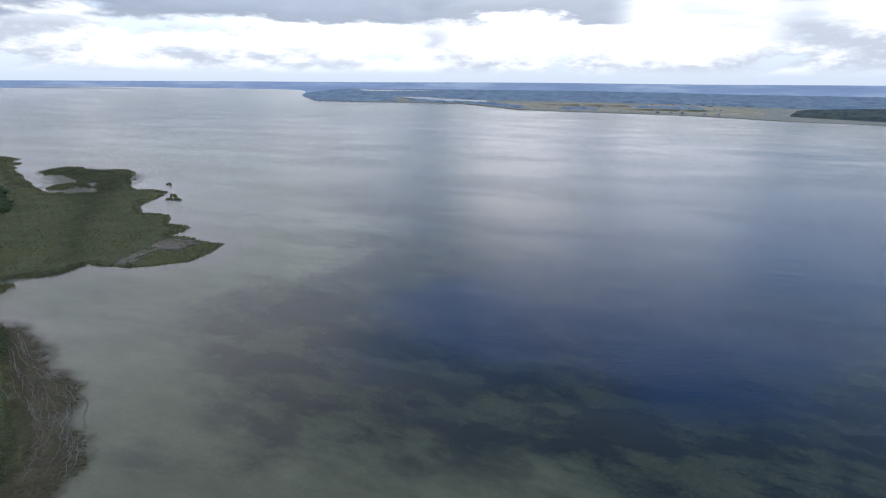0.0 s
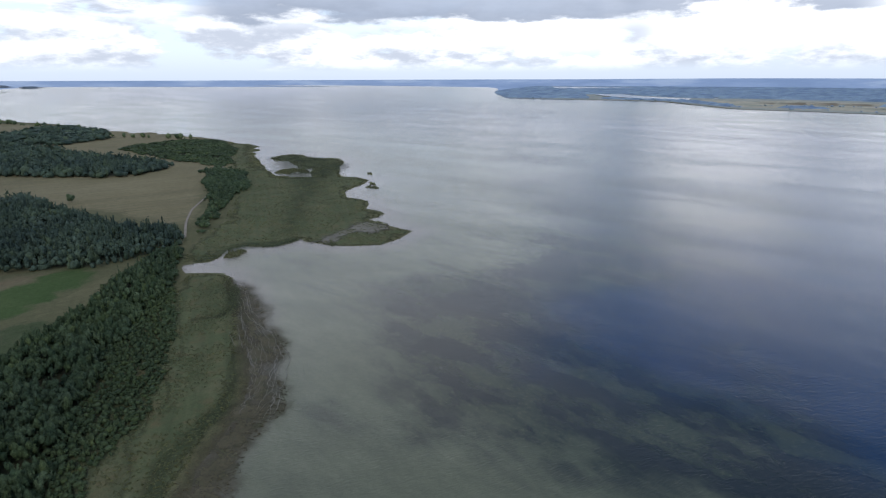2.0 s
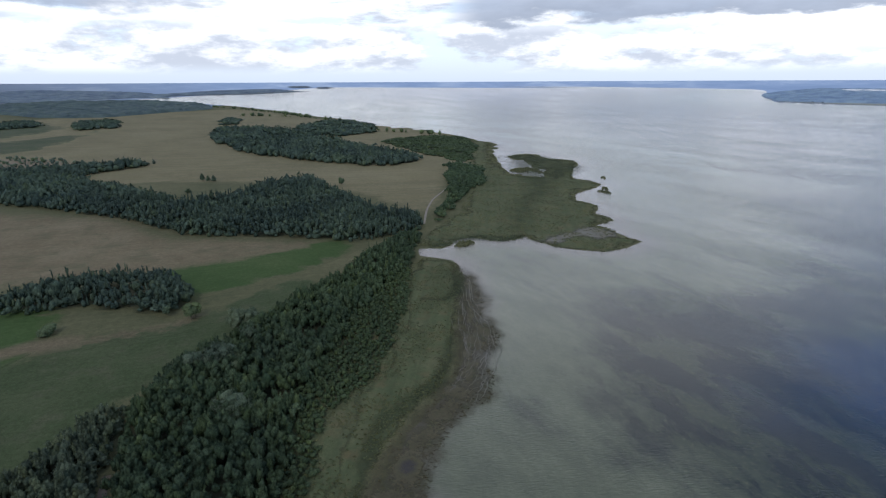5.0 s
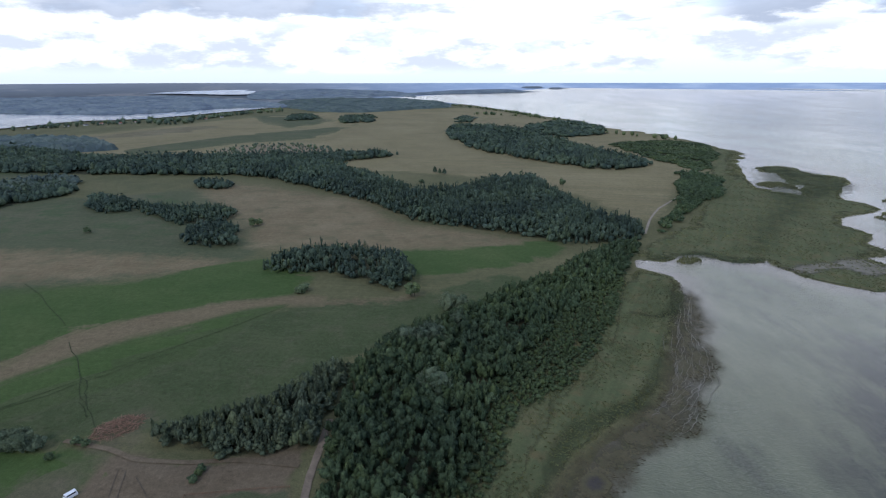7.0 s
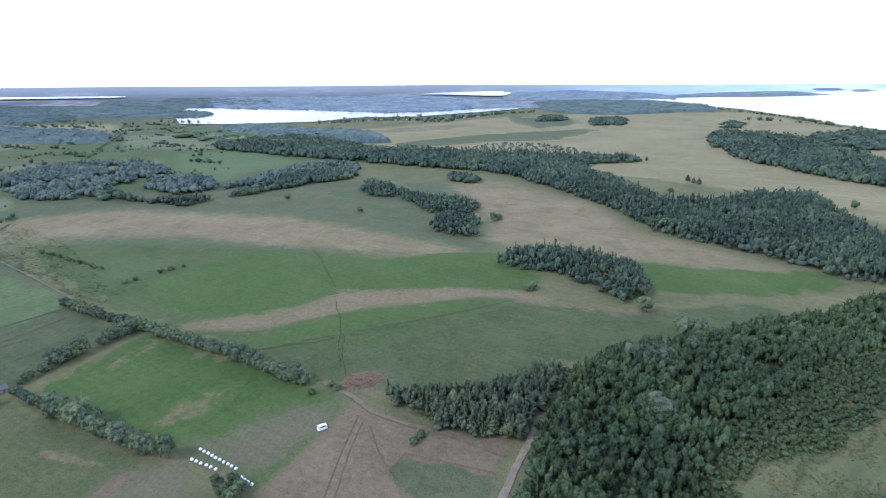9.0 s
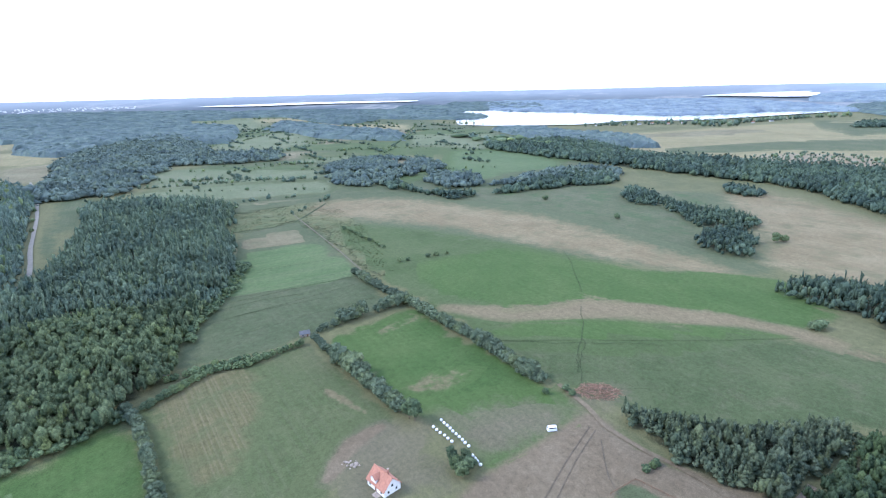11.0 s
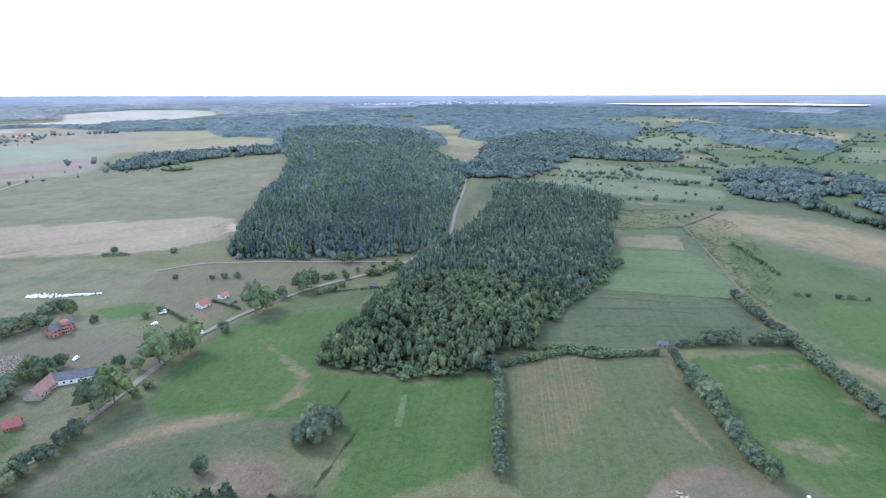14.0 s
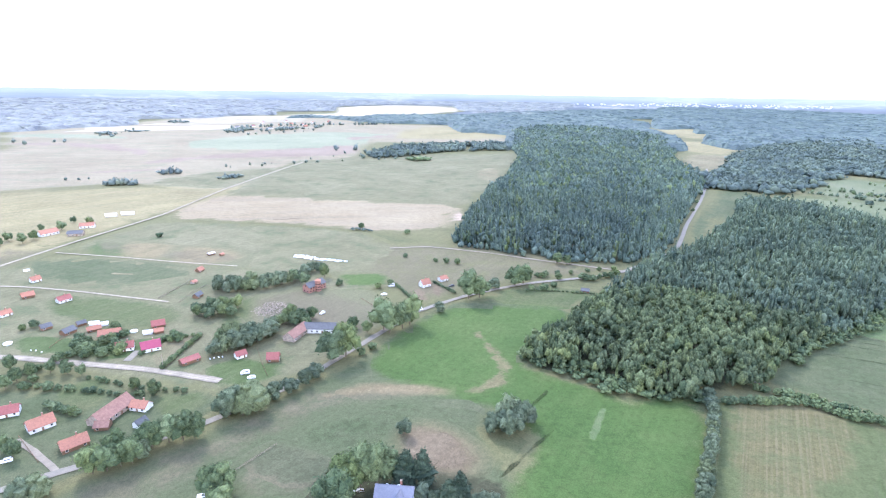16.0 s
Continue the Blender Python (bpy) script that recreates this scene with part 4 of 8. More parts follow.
patch("dry_end", [(-190, -100), (-213, -88), (-228, -72), (-230, -54), (-205, -62), (-179, -78), (-183, -88)], M["worn"], "trodden olive end of the green field", 10, 0.014)
patch("hay_field", [(-465, 147), (-440, 235), (-435, 296), (-395, 307), (-374, 222), (-383, 144), (-415, 131)], M["bright"], "small bright green field by the woods", 6)
patch("roadside_meadow", [(154.9, -161.5), (123.1, -197.9), (87.4, -240.6), (53.0, -292.3), (4.1, -379.5), (-83.6, -377.5), (-52.2, -302.4), (-11.8, -219.5), (-27.2, -170.4), (17.3, -132.3), (104.3, -128.3)], M["olive"], "olive grass sloping to the road", 8)
patch("green_meadow", [(53.3, -275.0), (39.3, -319.1), (4.0, -371.7), (-82.1, -374.1), (-69.7, -327.6), (-40.1, -285.8), (-83.1, -252.8), (-127.7, -248.8), (-92.5, -173.5), (-18.7, -169.9), (-37.0, -212.3), (-15.2, -236.0), (35.4, -259.8)], M["bright"], "lush green hay meadow along the road", 12)
patch("green_meadow", [(73.9, -214.9), (44.5, -225.5), (12.8, -237.0), (-14.8, -226.4), (1.2, -214.5), (28.3, -204.8), (60.4, -203.2)], M["olive"], "green patch in the roadside meadow", 18)
patch("road_verge", [(150.8, -167.5), (137.3, -180.9), (106.3, -216.7), (82.5, -243.6), (43.1, -251.3), (19.6, -252.6), (57.3, -234.5), (82.8, -210.2), (106.4, -179.2), (115.6, -163.4), (142.7, -156.5)], M["worn"], "worn brown verge of the meadow", 26, 0.014)
streak([(-12.4, -328.4), (-20.7, -302.0), (-27.7, -281.0), (-23.7, -264.3), (-13.0, -254.4), (1.8, -251.3)], 8.0, "drygrass", "curved tan streak of dry grass")
streak([(1.8, -251.3), (22.5, -252.4), (46.3, -252.2), (70.4, -241.6)], 6.0, "drygrass", "curved tan streak of dry grass")
streak([(-73.7, -240.7), (-67.7, -226.9), (-61.8, -212.8)], 3.0, "hay", "pale mown streak in the meadow")
streak([(-194.1, -182.3), (-186.4, -158.8), (-184.3, -144.2)], 5.0, "drygrass", "dry streak in the mown field")
streak([(-135.4, -130.9), (-162.1, -137.5), (-181.4, -132.8)], 7.0, "soil", "worn track to the farmhouse")
streak([(-319.0, -178.3), (-325.4, -128.9), (-354.8, -87.9), (-374.8, -58.9), (-375.4, -18.9), (-380.3, 26.1), (-365.0, 62.9)], 13.0, "drygrass", "tan streak of dry grass in the meadow")
streak([(-338.9, -109.3), (-364.2, -81.1), (-382.0, -38.5), (-388.1, 0.8), (-372.9, 61.4)], 10.0, "drygrass", "tan streak of dry grass in the meadow")
patch("bare_patch", [(21.9, -215.5), (11.9, -222.7), (-4.0, -210.6), (-11.2, -199.2), (-6.2, -184.8), (9.7, -184.0), (21.3, -197.5)], M["drygrass"], "brown patch of withered grass", 26, 0.014)
patch("bare_strip", [(60.7, -250.3), (32.1, -257.6), (1.9, -254.7), (1.8, -249.1), (48.0, -245.5)], M["drygrass"], "tan strip of dry grass", 14, 0.014)
patch("roadside_grass", [(-8.6, -383.8), (-55, -418), (-112, -409), (-112, -391), (-78.4, -371.7), (-37.6, -374.4)], M["stubble"], "pale mown grass by the road", 5)
patch("wood_margin", [(86, -460), (70, -527), (7, -538), (-99, -488), (-153, -475), (-121, -447), (-56, -425), (-9, -402), (47.9, -391.9)], M["worn"], "rough dry grass between wood and road", 8)
patch("grazing_field", [(352, -609), (202, -600), (108, -581), (63, -521), (74, -445), (146, -425), (205, -451), (308, -478), (372, -492)], M["graze"], "olive green grazing field", 6)
patch("grazing_field", [(358, -793), (331, -1247), (-137, -1416), (-64, -931), (-5, -732), (139, -754)], M["graze"], "olive green field beside the pine wood", 6)
patch("stubble_field", [(355, -626), (352, -780), (139, -758), (-5, -732), (24, -602), (70, -580), (109, -586), (205, -608)], M["pale"], "pale stubble field with a darker band", 5)
patch("dark_band", [(348, -639), (216, -642), (115, -621), (105, -643), (113, -607), (208, -619)], M["soil"], "darker band across the stubble", 1.5)
patch("yellow_field", [(716, -644), (668, -760), (540, -823), (339, -856), (368, -637), (391, -511), (411, -452), (449, -389)], M["gold"], "yellowish hay field by the farm track", 6)
patch("stubble_field", [(984, -900), (1156, -1344), (1573, -1874), (1525, -2181), (1471, -2288), (1462, -2870), (1329, -3138), (922, -3429), (430, -2652), (57, -2562), (-280, -1986), (-245, -1731), (38, -1677), (267, -1628), (243, -1313), (272, -1205), (322, -1214), (358, -1080), (353, -820), (509, -854), (597, -826), (711, -760)], M["straw"], "wide pale stubble land", 8)
patch("far_pale", [(1442, -1815), (1376, -1964), (1505, -2151), (1451, -2255), (1360, -2300), (1437, -2819), (1329, -3138), (903, -3355), (769, -2657), (982, -2540), (902, -2115), (1063, -1963)], M["sunpale"], "distant stubble, sunlight put into its pale colour", 8)
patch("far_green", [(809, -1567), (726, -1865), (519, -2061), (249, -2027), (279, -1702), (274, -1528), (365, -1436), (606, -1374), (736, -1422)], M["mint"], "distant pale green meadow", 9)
patch("harrowed_strip", [(690, -1116), (598, -1269), (467, -1446), (293, -1592), (247, -1348), (367, -1243), (557, -1180), (635, -1076)], M["rosy"], "strip of reddish harrowed land", 6)
patch("harrowed_strip", [(1290, -1440), (1180, -1500), (940, -1480), (760, -1330), (700, -1200), (830, -1300), (1010, -1390)], M["rosy"], "wide strip of reddish harrowed land", 7)
patch("far_green", [(1420, -1640), (1380, -1800), (1120, -1760), (980, -1640), (1180, -1620)], M["mint"], "distant pale green meadow", 8)
patch("harrowed_strip", [(401, -1797), (246, -2000), (173, -2089), (247, -1851), (346, -1698)], M["rosy"], "far strip of reddish harrowed land", 6)
patch("harrowed_strip", [(771, -912), (742, -960), (640, -1006), (530, -1043), (438, -1075), (505, -1020), (600, -985)], M["rosy"], "thin strip of reddish harrowed land", 6)
patch("grazing_field", [(512, -859), (501, -953), (418, -1056), (358, -1080), (355, -825)], M["graze"], "olive green corner between track and stubble", 6)
patch("far_meadow", [(223, -1808), (249, -2027), (200, -2423), (-97, -2536), (-209, -2091), (-172, -1879), (41, -1798)], M["gold"], "far yellowish meadow", 9)
patch("far_pale", [(1141, -3388), (871, -3790), (1137, -5187), (749, -6194), (130, -5935), (9, -4562), (268, -3725), (540, -3344), (840, -3366)], M["sunpale"], "distant stubble among woods, painted sunlit", 6)
patch("far_clearing", [(-946, -2845), (-1171, -2921), (-1072, -2269), (-848, -1966), (-799, -2177)], M["gold"], "clearing in the far woods", 8)
patch("far_clearing", [(-713, -1882), (-897, -1895), (-1103, -1846), (-841, -1608), (-689, -1452), (-615, -1505)], M["gold"], "clearing in the far woods", 8)
patch("far_clearing", [(-494, -1263), (-602, -1473), (-705, -1448), (-634, -1267), (-513, -1120)], M["tan"], "dry clearing by the road", 6)
patch("road_clearing", [(-406, -895), (-471, -892), (-492, -810), (-365, -713), (-240, -553), (-215, -534), (-312, -704)], M["olive"], "grass between road and wood", 5)
patch("gravel_pit", [(21, -610), (13, -671), (-1, -706), (-6, -663), (8, -603)], M["sandbank"], "small open sand pit at the wood's edge", 4, category="sand pit")
patch("plastic_sheet", [(202, -1063), (188, -1110), (135, -1120), (142, -1091), (183, -1072)], M["film"], "long white sheet laid over a clamp", 2, jag=0.004, category="sheet")
patch("clear_felling", [(-21, -1028), (-41, -1125), (-86, -1131), (-70, -994), (-32, -927)], M["tan"], "cleared ground with scrub", 5)
patch("village_green", [(445, -365), (388, -425), (318, -468), (192, -444), (78, -416), (46.6, -348.0), (67.4, -280.9), (121.9, -246.8), (258.1, -269.6), (336, -265)], M["graze"], "grassy plots between the village houses", 8)
patch("paddock", [(106, -434), (59, -446), (51, -411), (84, -399)], M["bright"], "small bright green paddock", 5)
patch("paddock", [(388, -438), (358, -465), (246, -451), (220, -420), (250, -397), (315, -392)], M["olive"], "green paddock with worn strips", 8)
patch("garden", [(269.3, -283.0), (267, -307), (213.1, -301.8), (168.7, -312.8), (173.6, -281.5), (195.3, -273.3), (243.4, -276.0)], M["green"], "green gardens", 6)
patch("yard", [(147.1, -341.5), (142.7, -373.6), (115.2, -381.3), (82.5, -389.5), (45.2, -368.9), (56.2, -311.4), (90.1, -317.7), (126.9, -328.6)], M["worn"], "brown bare yard round the unfinished house", 26, 0.014)
patch("garden", [(141.7, -263.4), (128.1, -284.2), (91.3, -272.8), (100.7, -253.7), (119.0, -247.0)], M["green"], "lawn between farm buildings", 6)
patch("village_plot", [(298.8, -231.5), (233.8, -240.5), (120.8, -244.1), (118.7, -220.6), (130.9, -198.7), (151.9, -175.3), (167.2, -160.9), (218.4, -158.4)], M["olive"], "gardens and yards along the road", 6)
patch("garden", [(179.5, -274.3), (178.6, -303.9), (162.6, -311.5), (158.6, -265.6)], M["tan"], "fenced dry garden plot", 3)
patch("yard", [(89.9, -183.3), (80.1, -202.1), (48.5, -194.2), (48.8, -175.6), (76.0, -165.3)], M["worn"], "fenced bare plot", 11, 0.014)
# dark sheet that paints the shade of the garden trees
patch("garden", [(63.5, -165.9), (46.6, -185.5), (10.1, -190.8), (-21.9, -182.3), (-18.8, -144.5), (46.3, -141.5)], M["shadelitter"], "garden of the grey-roofed house, its shade painted dark", 6)
patch("marsh", [(-327, 317), (-298, 329), (-266, 304), (-231.2, 259.9), (-205.2, 224.3), (-178.1, 193.7), (-162.5, 147.4), (-151.7, 121.9), (-134.6, 92.2), (-135.1, 52.0), (-143.5, 56.0), (-152.4, 78.7), (-204.7, 124.7), (-232.4, 178.1), (-283.6, 243.9)], M["marsh"], "olive reed marsh along the lake shore", 6)
patch("marsh", [(-332, 315), (-279.9, 264.2), (-238.1, 221.0), (-205.0, 178.1), (-190.7, 146.6), (-160.9, 111.3), (-138.9, 85.4), (-123.0, 64.0), (-137.6, 38.5), (-154.9, 57.5), (-181.9, 89.9), (-209.6, 113.5), (-227.2, 152.0), (-271.1, 198.8), (-325, 286)], M["marsh"], "rank marsh grass under low scrub", 5)
patch("reed_edge", [(-298, 329), (-262, 309), (-234.4, 288.1), (-206.6, 261.6), (-181.0, 242.8), (-169.3, 214.6), (-152.2, 199.5), (-143.3, 182.6), (-143.1, 158.0), (-134.0, 138.5), (-123.3, 120.4), (-102.2, 93.9), (-116.9, 75.1), (-145.1, 107.9), (-160.8, 149.5), (-177.2, 194.9), (-204.1, 225.7), (-236.7, 268.8)], M["brownreed"], "flattened brown reed in shallow water", 26)
patch("reed_bed", [*shore_spit[::-1], *isle_side, (-1042, 1164), (-660, 779), (-516, 607), (-415, 465), (-399, 416), (-370, 360)], M["marsh"], "wide olive reed bed on the spit", 5)
for line, wide in (([(-347, 348), (-335, 399), (-311, 413), (-300, 441)], 9), ([(-681, 932), (-583, 911), (-511, 866), (-460, 753)], 14),
                   ([(-278, 314), (-251.3, 281.6), (-247.9, 257.7)], 5), ([(-205.2, 224.1), (-185.8, 199.2), (-175.6, 183.3), (-171.6, 164.7), (-169.3, 145.4), (-166.3, 133.3), (-156.7, 118.6), (-144.4, 105.7), (-134.3, 93.5)], 5), ([(-263.0, 251.1), (-247.4, 262.4), (-250.9, 282.3)], 3)):
    streak(line, wide * 1.6, "reedband", "darker green belt of dense reed")
patch("reed_belt", [(-681, 932), (-583, 911), (-507, 869), (-402, 674), (-388, 612), (-339, 511), (-301, 443), (-309, 419), (-370, 492), (-456, 643), (-566, 758)], M["reedband"], "greener reed on the outer spit", 22, 0.012)
patch("dark_pool", [(-141.1, 121.3), (-142.6, 125.4), (-140.1, 129.2), (-135.7, 128.7), (-132.9, 124.5), (-134.1, 119.9), (-137.4, 119.2)], M["poolmud"], "small dark pool in the reeds", 5, 0.006, category="pool")
ISLETS = (("reed islet in the inlet", [(-329.9, 362.9), (-335.6, 378.9), (-329.8, 386.1), (-321.7, 386.6), (-322.5, 378.7), (-318.8, 369.3)]),
          ("reed islet in the lagoon", [(-561, 762), (-567, 786), (-556, 804), (-530, 801), (-510, 786), (-502, 768), (-521, 766), (-530, 753), (-546, 750)]),
          ("reed islet in the open water off the point", [(-359.1, 693), (-371.8, 736), (-357.1, 722), (-339.4, 692)]),
          ("reed islet in the open water off the point", [(-409, 799), (-411, 811), (-403, 802), (-401, 791)]))
for label, rim in ISLETS:
    patch("reed_islet", rim, M["marsh"], "small " + label, 3)
patch("reed_mud", [(-284.4, 430), (-282.6, 444), (-278.6, 461), (-272.7, 480), (-275.6, 507), (-267.6, 518), (-251.8, 514), (-232.8, 499), (-238.7, 478), (-259.3, 474), (-263.9, 450), (-265.2, 428)], M["mud"], "pale brown broken reed at the tip", 16, 0.008)
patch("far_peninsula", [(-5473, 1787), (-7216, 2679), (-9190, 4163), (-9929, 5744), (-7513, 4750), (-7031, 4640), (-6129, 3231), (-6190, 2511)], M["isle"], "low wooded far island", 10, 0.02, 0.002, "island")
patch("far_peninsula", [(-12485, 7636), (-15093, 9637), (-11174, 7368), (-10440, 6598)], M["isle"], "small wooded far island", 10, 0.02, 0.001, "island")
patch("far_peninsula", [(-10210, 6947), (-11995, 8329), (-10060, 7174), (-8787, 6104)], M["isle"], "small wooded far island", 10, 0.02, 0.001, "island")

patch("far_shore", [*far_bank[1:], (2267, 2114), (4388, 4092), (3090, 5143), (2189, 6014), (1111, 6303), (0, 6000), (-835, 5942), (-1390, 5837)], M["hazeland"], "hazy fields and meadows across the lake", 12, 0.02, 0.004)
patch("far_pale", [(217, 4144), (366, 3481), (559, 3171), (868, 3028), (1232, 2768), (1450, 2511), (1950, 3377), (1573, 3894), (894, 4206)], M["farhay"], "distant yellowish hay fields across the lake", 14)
patch("far_pale", [(543, 3862), (883, 3542), (1265, 3477), (1368, 3759), (1004, 4027)], M["pale"], "distant pale stubble across the lake", 14)
patch("far_green", [(974, 3184), (1374, 2946), (1634, 3208), (1159, 3366)], M["hazegreen"], "distant green meadow across the lake", 14)
patch("far_lake", [(-388, 5286), (-137, 5248), (41, 4750), (353, 4386), (321, 4168), (131, 4178), (-30, 4350), (-271, 4842)], M["pond"], "silvery inlet behind the far shore", 20, 0.02, 0.001, "lake", grow=0, lift=0.5)

streak([(292, -385), (291, -403), (289, -423)], 2.2, "pale", "bare sandy strip in the paddock")
streak([(278, -382), (276, -402), (272, -423)], 2.2, "pale", "bare sandy strip in the paddock")
streak([(289, -423), (272, -423)], 2.0, "pale", "bare sandy strip in the paddock")
patch("plot", [(335, -508), (320, -517), (282, -511), (271, -463), (302, -467)], M["drybelt"], "dry tan plot between the tracks", 6, 0.012)
patch("plot", [(269, -507), (223, -500), (197, -473), (226, -451), (258, -459)], M["drybelt"], "dry tan plot between the tracks", 6, 0.012)
patch("plot", [(370, -509), (339, -512), (308, -470), (335, -465)], M["green"], "green plot between the tracks", 6, 0.012)
patch("worn_plot", [(345, -481), (360, -518), (312, -505), (306, -475)], M["worn"], "worn bare plot by the track", 16, 0.014)
patch("worn_plot", [(282, -466), (281, -499), (210, -490), (195, -452), (238, -455)], M["worn"], "worn bare plot by the track", 18, 0.014)
patch("worn_plot", [(385, -394), (440, -487), (401, -480), (393, -491), (389, -451)], M["worn"], "worn bare plot by the track", 18, 0.014)
patch("mown_plot", [(202.9, -229.1), (202.1, -256.9), (175.8, -249.5), (172.0, -238.6), (173.3, -220.9), (186.5, -220.2)], M["stubble"], "mown garden plot", 5)
patch("mown_plot", [(159.3, -239.3), (147.9, -245.4), (119.6, -241.5), (125.5, -223.5), (141.5, -222.6)], M["stubble"], "mown garden plot", 5)
patch("mown_plot", [(174, -371), (155, -385), (139.7, -332.4), (147.3, -314.1), (166.2, -340.2)], M["stubble"], "mown plot among trees", 6)
patch("grazing_strip", [(310, -362), (276, -374), (207, -358), (185.3, -339.0), (200.5, -310.8), (258, -325)], M["stubble"], "mown strip between the tracks", 8)

patch("garden_plot", [(42.5, -392.6), (34.1, -410), (16, -382.3), (26, -369)], M["soil"], "brown garden plot beside the white house", 3)
patch("garden_plot", [(31.3, -412), (19.4, -419), (3, -399.7), (14, -382.9)], M["soil"], "brown garden plot between low hedges", 3)
patch("trodden_yard", [(153.4, -368.2), (132.1, -395.1), (107.1, -393.5), (74.1, -347.2), (81.4, -317.9), (107.7, -328.5), (135.1, -332.1)], M["worn"], "trodden yard round the unfinished house", 14, 0.014)

patch("bare_plot", [(88, -189.4), (78.6, -204.4), (52.6, -195.3), (47.5, -181), (66.3, -177.1)], M["bareplot"], "fenced plot of dark weedy grass", 3)
patch("scrub_patch", [(24, -214.4), (18, -222.8), (1.2, -216.9), (-12.3, -197.7), (-4.8, -185.7), (13.3, -188.4), (25.4, -197.8)], M["soil"], "brown patch of withered scrub near the grey-roofed house", 16, 0.014)

# ---------------- roads ----------------
road_line = [(190.2, -151.6), (182.0, -163.0), (166.2, -176.2), (155.3, -183.4), (143.6, -195.0), (129.7, -205.6), (114.1, -219.5), (90.0, -248.6), (77.3, -268.4), (58.4, -303.3), (27.7, -357.3), (-8.7, -392.1), (-55, -421), (-120, -444), (-149, -462), (-218, -533), (-271, -641), (-358, -809), (-460, -1022), (-519, -1168)]
ribbon("road", road_line, 4.1, M["asphalt"], "narrow grey asphalt country road", lift=0.95)
ribbon("farm_track", [(401, -368), (395, -434), (385, -512), (364, -644), (364, -827), (348, -1055), (336, -1173)], 3.2, M["paleway"], "straight sandy farm track", lift=0.9)
lane = np.array([(308, -277), (272.6, -274.9), (240.8, -272.7), (208.9, -269.2), (170.9, -264.9), (125.6, -255.2)])
ribbon("gravel_lane", lane.tolist(), 5.2, M["sand"], "pale gravel village lane", lift=0.86)
across = (lane[-1] - lane[0]) / np.hypot(*(lane[-1] - lane[0]))
for side in (-0.9, 0.9):
    ribbon("wheel_rut", (lane + side * np.array([-across[1], across[0]])).tolist(), 1.3, M["paleway"], "pale sandy wheel rut of the village lane", lift=0.95)
ribbon("drive", [(187.4, -273.8), (188.2, -286.4)], 4.5, M["asphalt"], "paved drive to the red-roofed house", lift=0.9)
ribbon("village_track", [(377, -476), (318, -468), (248, -456), (194, -449)], 2.0, M["paleway"], "sandy track between plots", lift=0.9)
ribbon("village_track", [(365, -386), (328, -385), (283, -378), (210, -363)], 2.0, M["paleway"], "sandy track between plots", lift=0.9)
ribbon("village_track", [(192.5, -200.3), (179.3, -193.1), (160.9, -181.4)], 2.8, M["sand"], "side lane joining the road", lift=0.9)
ribbon("wood_track", [(68, -516), (29, -524), (-27, -508), (-78, -486), (-126, -468), (-148, -458)], 3.0, M["sand"], "sandy track along the pine wood", lift=0.9)
ribbon("forest_road", [(-155.6, 11.0), (-165.9, 15.1), (-187.0, 23.1), (-210.7, 33.9), (-221.2, 38.3)], 3.2, M["earthroad"], "sandy road entering the wood", lift=0.9)
ribbon("field_track", [(-251.7, -71.4), (-237.2, -52.6), (-225.2, -41.6), (-214.6, -21.7), (-207.4, -1.9), (-194.2, 19.9)], 2.6, M["soil"], "brown wheel track beside the wood", lift=0.9)
for line in ([(-164.4, -51.2), (-193.8, -50.0), (-220.9, -47.5)], [(-165.8, -47.1), (-194.9, -46.6), (-219.5, -44.5)], [(-172.4, -19.3), (-191.8, -32.6), (-213.8, -40.6)]):
    ribbon("wheel_rut", line, 0.26, M["wet"], "faint wheel rut across the bare field", lift=0.8)
ribbon("meadow_path", [(-410, 403), (-454, 451), (-493, 502), (-547, 595), (-702, 803), (-781, 890)], 2.6, M["paleway"], "pale path through the meadow", lift=0.9)
ribbon("field_path", [(-507, -498), (-412, -354), (-355, -272), (-327.1, -223.7)], 1.3, M["rut"], "sandy path between the strip fields", lift=0.85)
ribbon("road_verge", [(-582, -509), (-518, -483), (-475, -467)], 3.0, M["ditch"], "weedy path end", lift=0.8)
for line in ([(-492, -140.5), (-459, -123.1), (-438, -115.7), (-404, -100.7), (-390.3, -95.5)], [(-265.2, -331.1), (-306.5, -303.1), (-348.1, -274.1)], [(-219.4, -308.3), (-249.9, -296.1), (-286.2, -274.2), (-296.9, -266.7)], [(-240.8, -321.7), (-271.2, -307.7), (-296.5, -288.6)], [(-257, -325), (-297, -305), (-347, -277)], [(-240.3, -301.1), (-283.4, -282.2), (-330, -265)], [(-258.1, -259.2), (-282.9, -246.2), (-312.1, -233.3)], [(-217.0, -275.1), (-246.4, -262.8)],
             [(-285.5, -121.6), (-289.1, -109.3), (-294.6, -98.2), (-297.0, -87.7), (-303.3, -78.0), (-309.1, -62.7), (-317.4, -47.6), (-321.8, -29.7)], [(-251.3, -58.5), (-261.3, -61.8), (-269.9, -63.8), (-276.1, -66.5), (-281.3, -67.5), (-288.8, -71.4), (-298.5, -73.5), (-308.1, -74.3), (-321.9, -77.4), (-337.1, -80.5), (-347.9, -85.3), (-362.1, -88.8)],
             [(-309, -375), (-361, -338), (-381, -327)], [(-279.5, -67.8), (-288.0, -68.6), (-292.9, -70.3), (-299.0, -69.8), (-306.2, -71.3), (-311.4, -74.6)], [(-268.2, -65.7), (-277.2, -67.9), (-284.2, -71.2)], [(323, -1115), (247, -1215), (144, -1264)]):
    ribbon("ditch", line, 0.34, M["ditch"], "narrow weedy ditch", "ditch", lift=0.75)
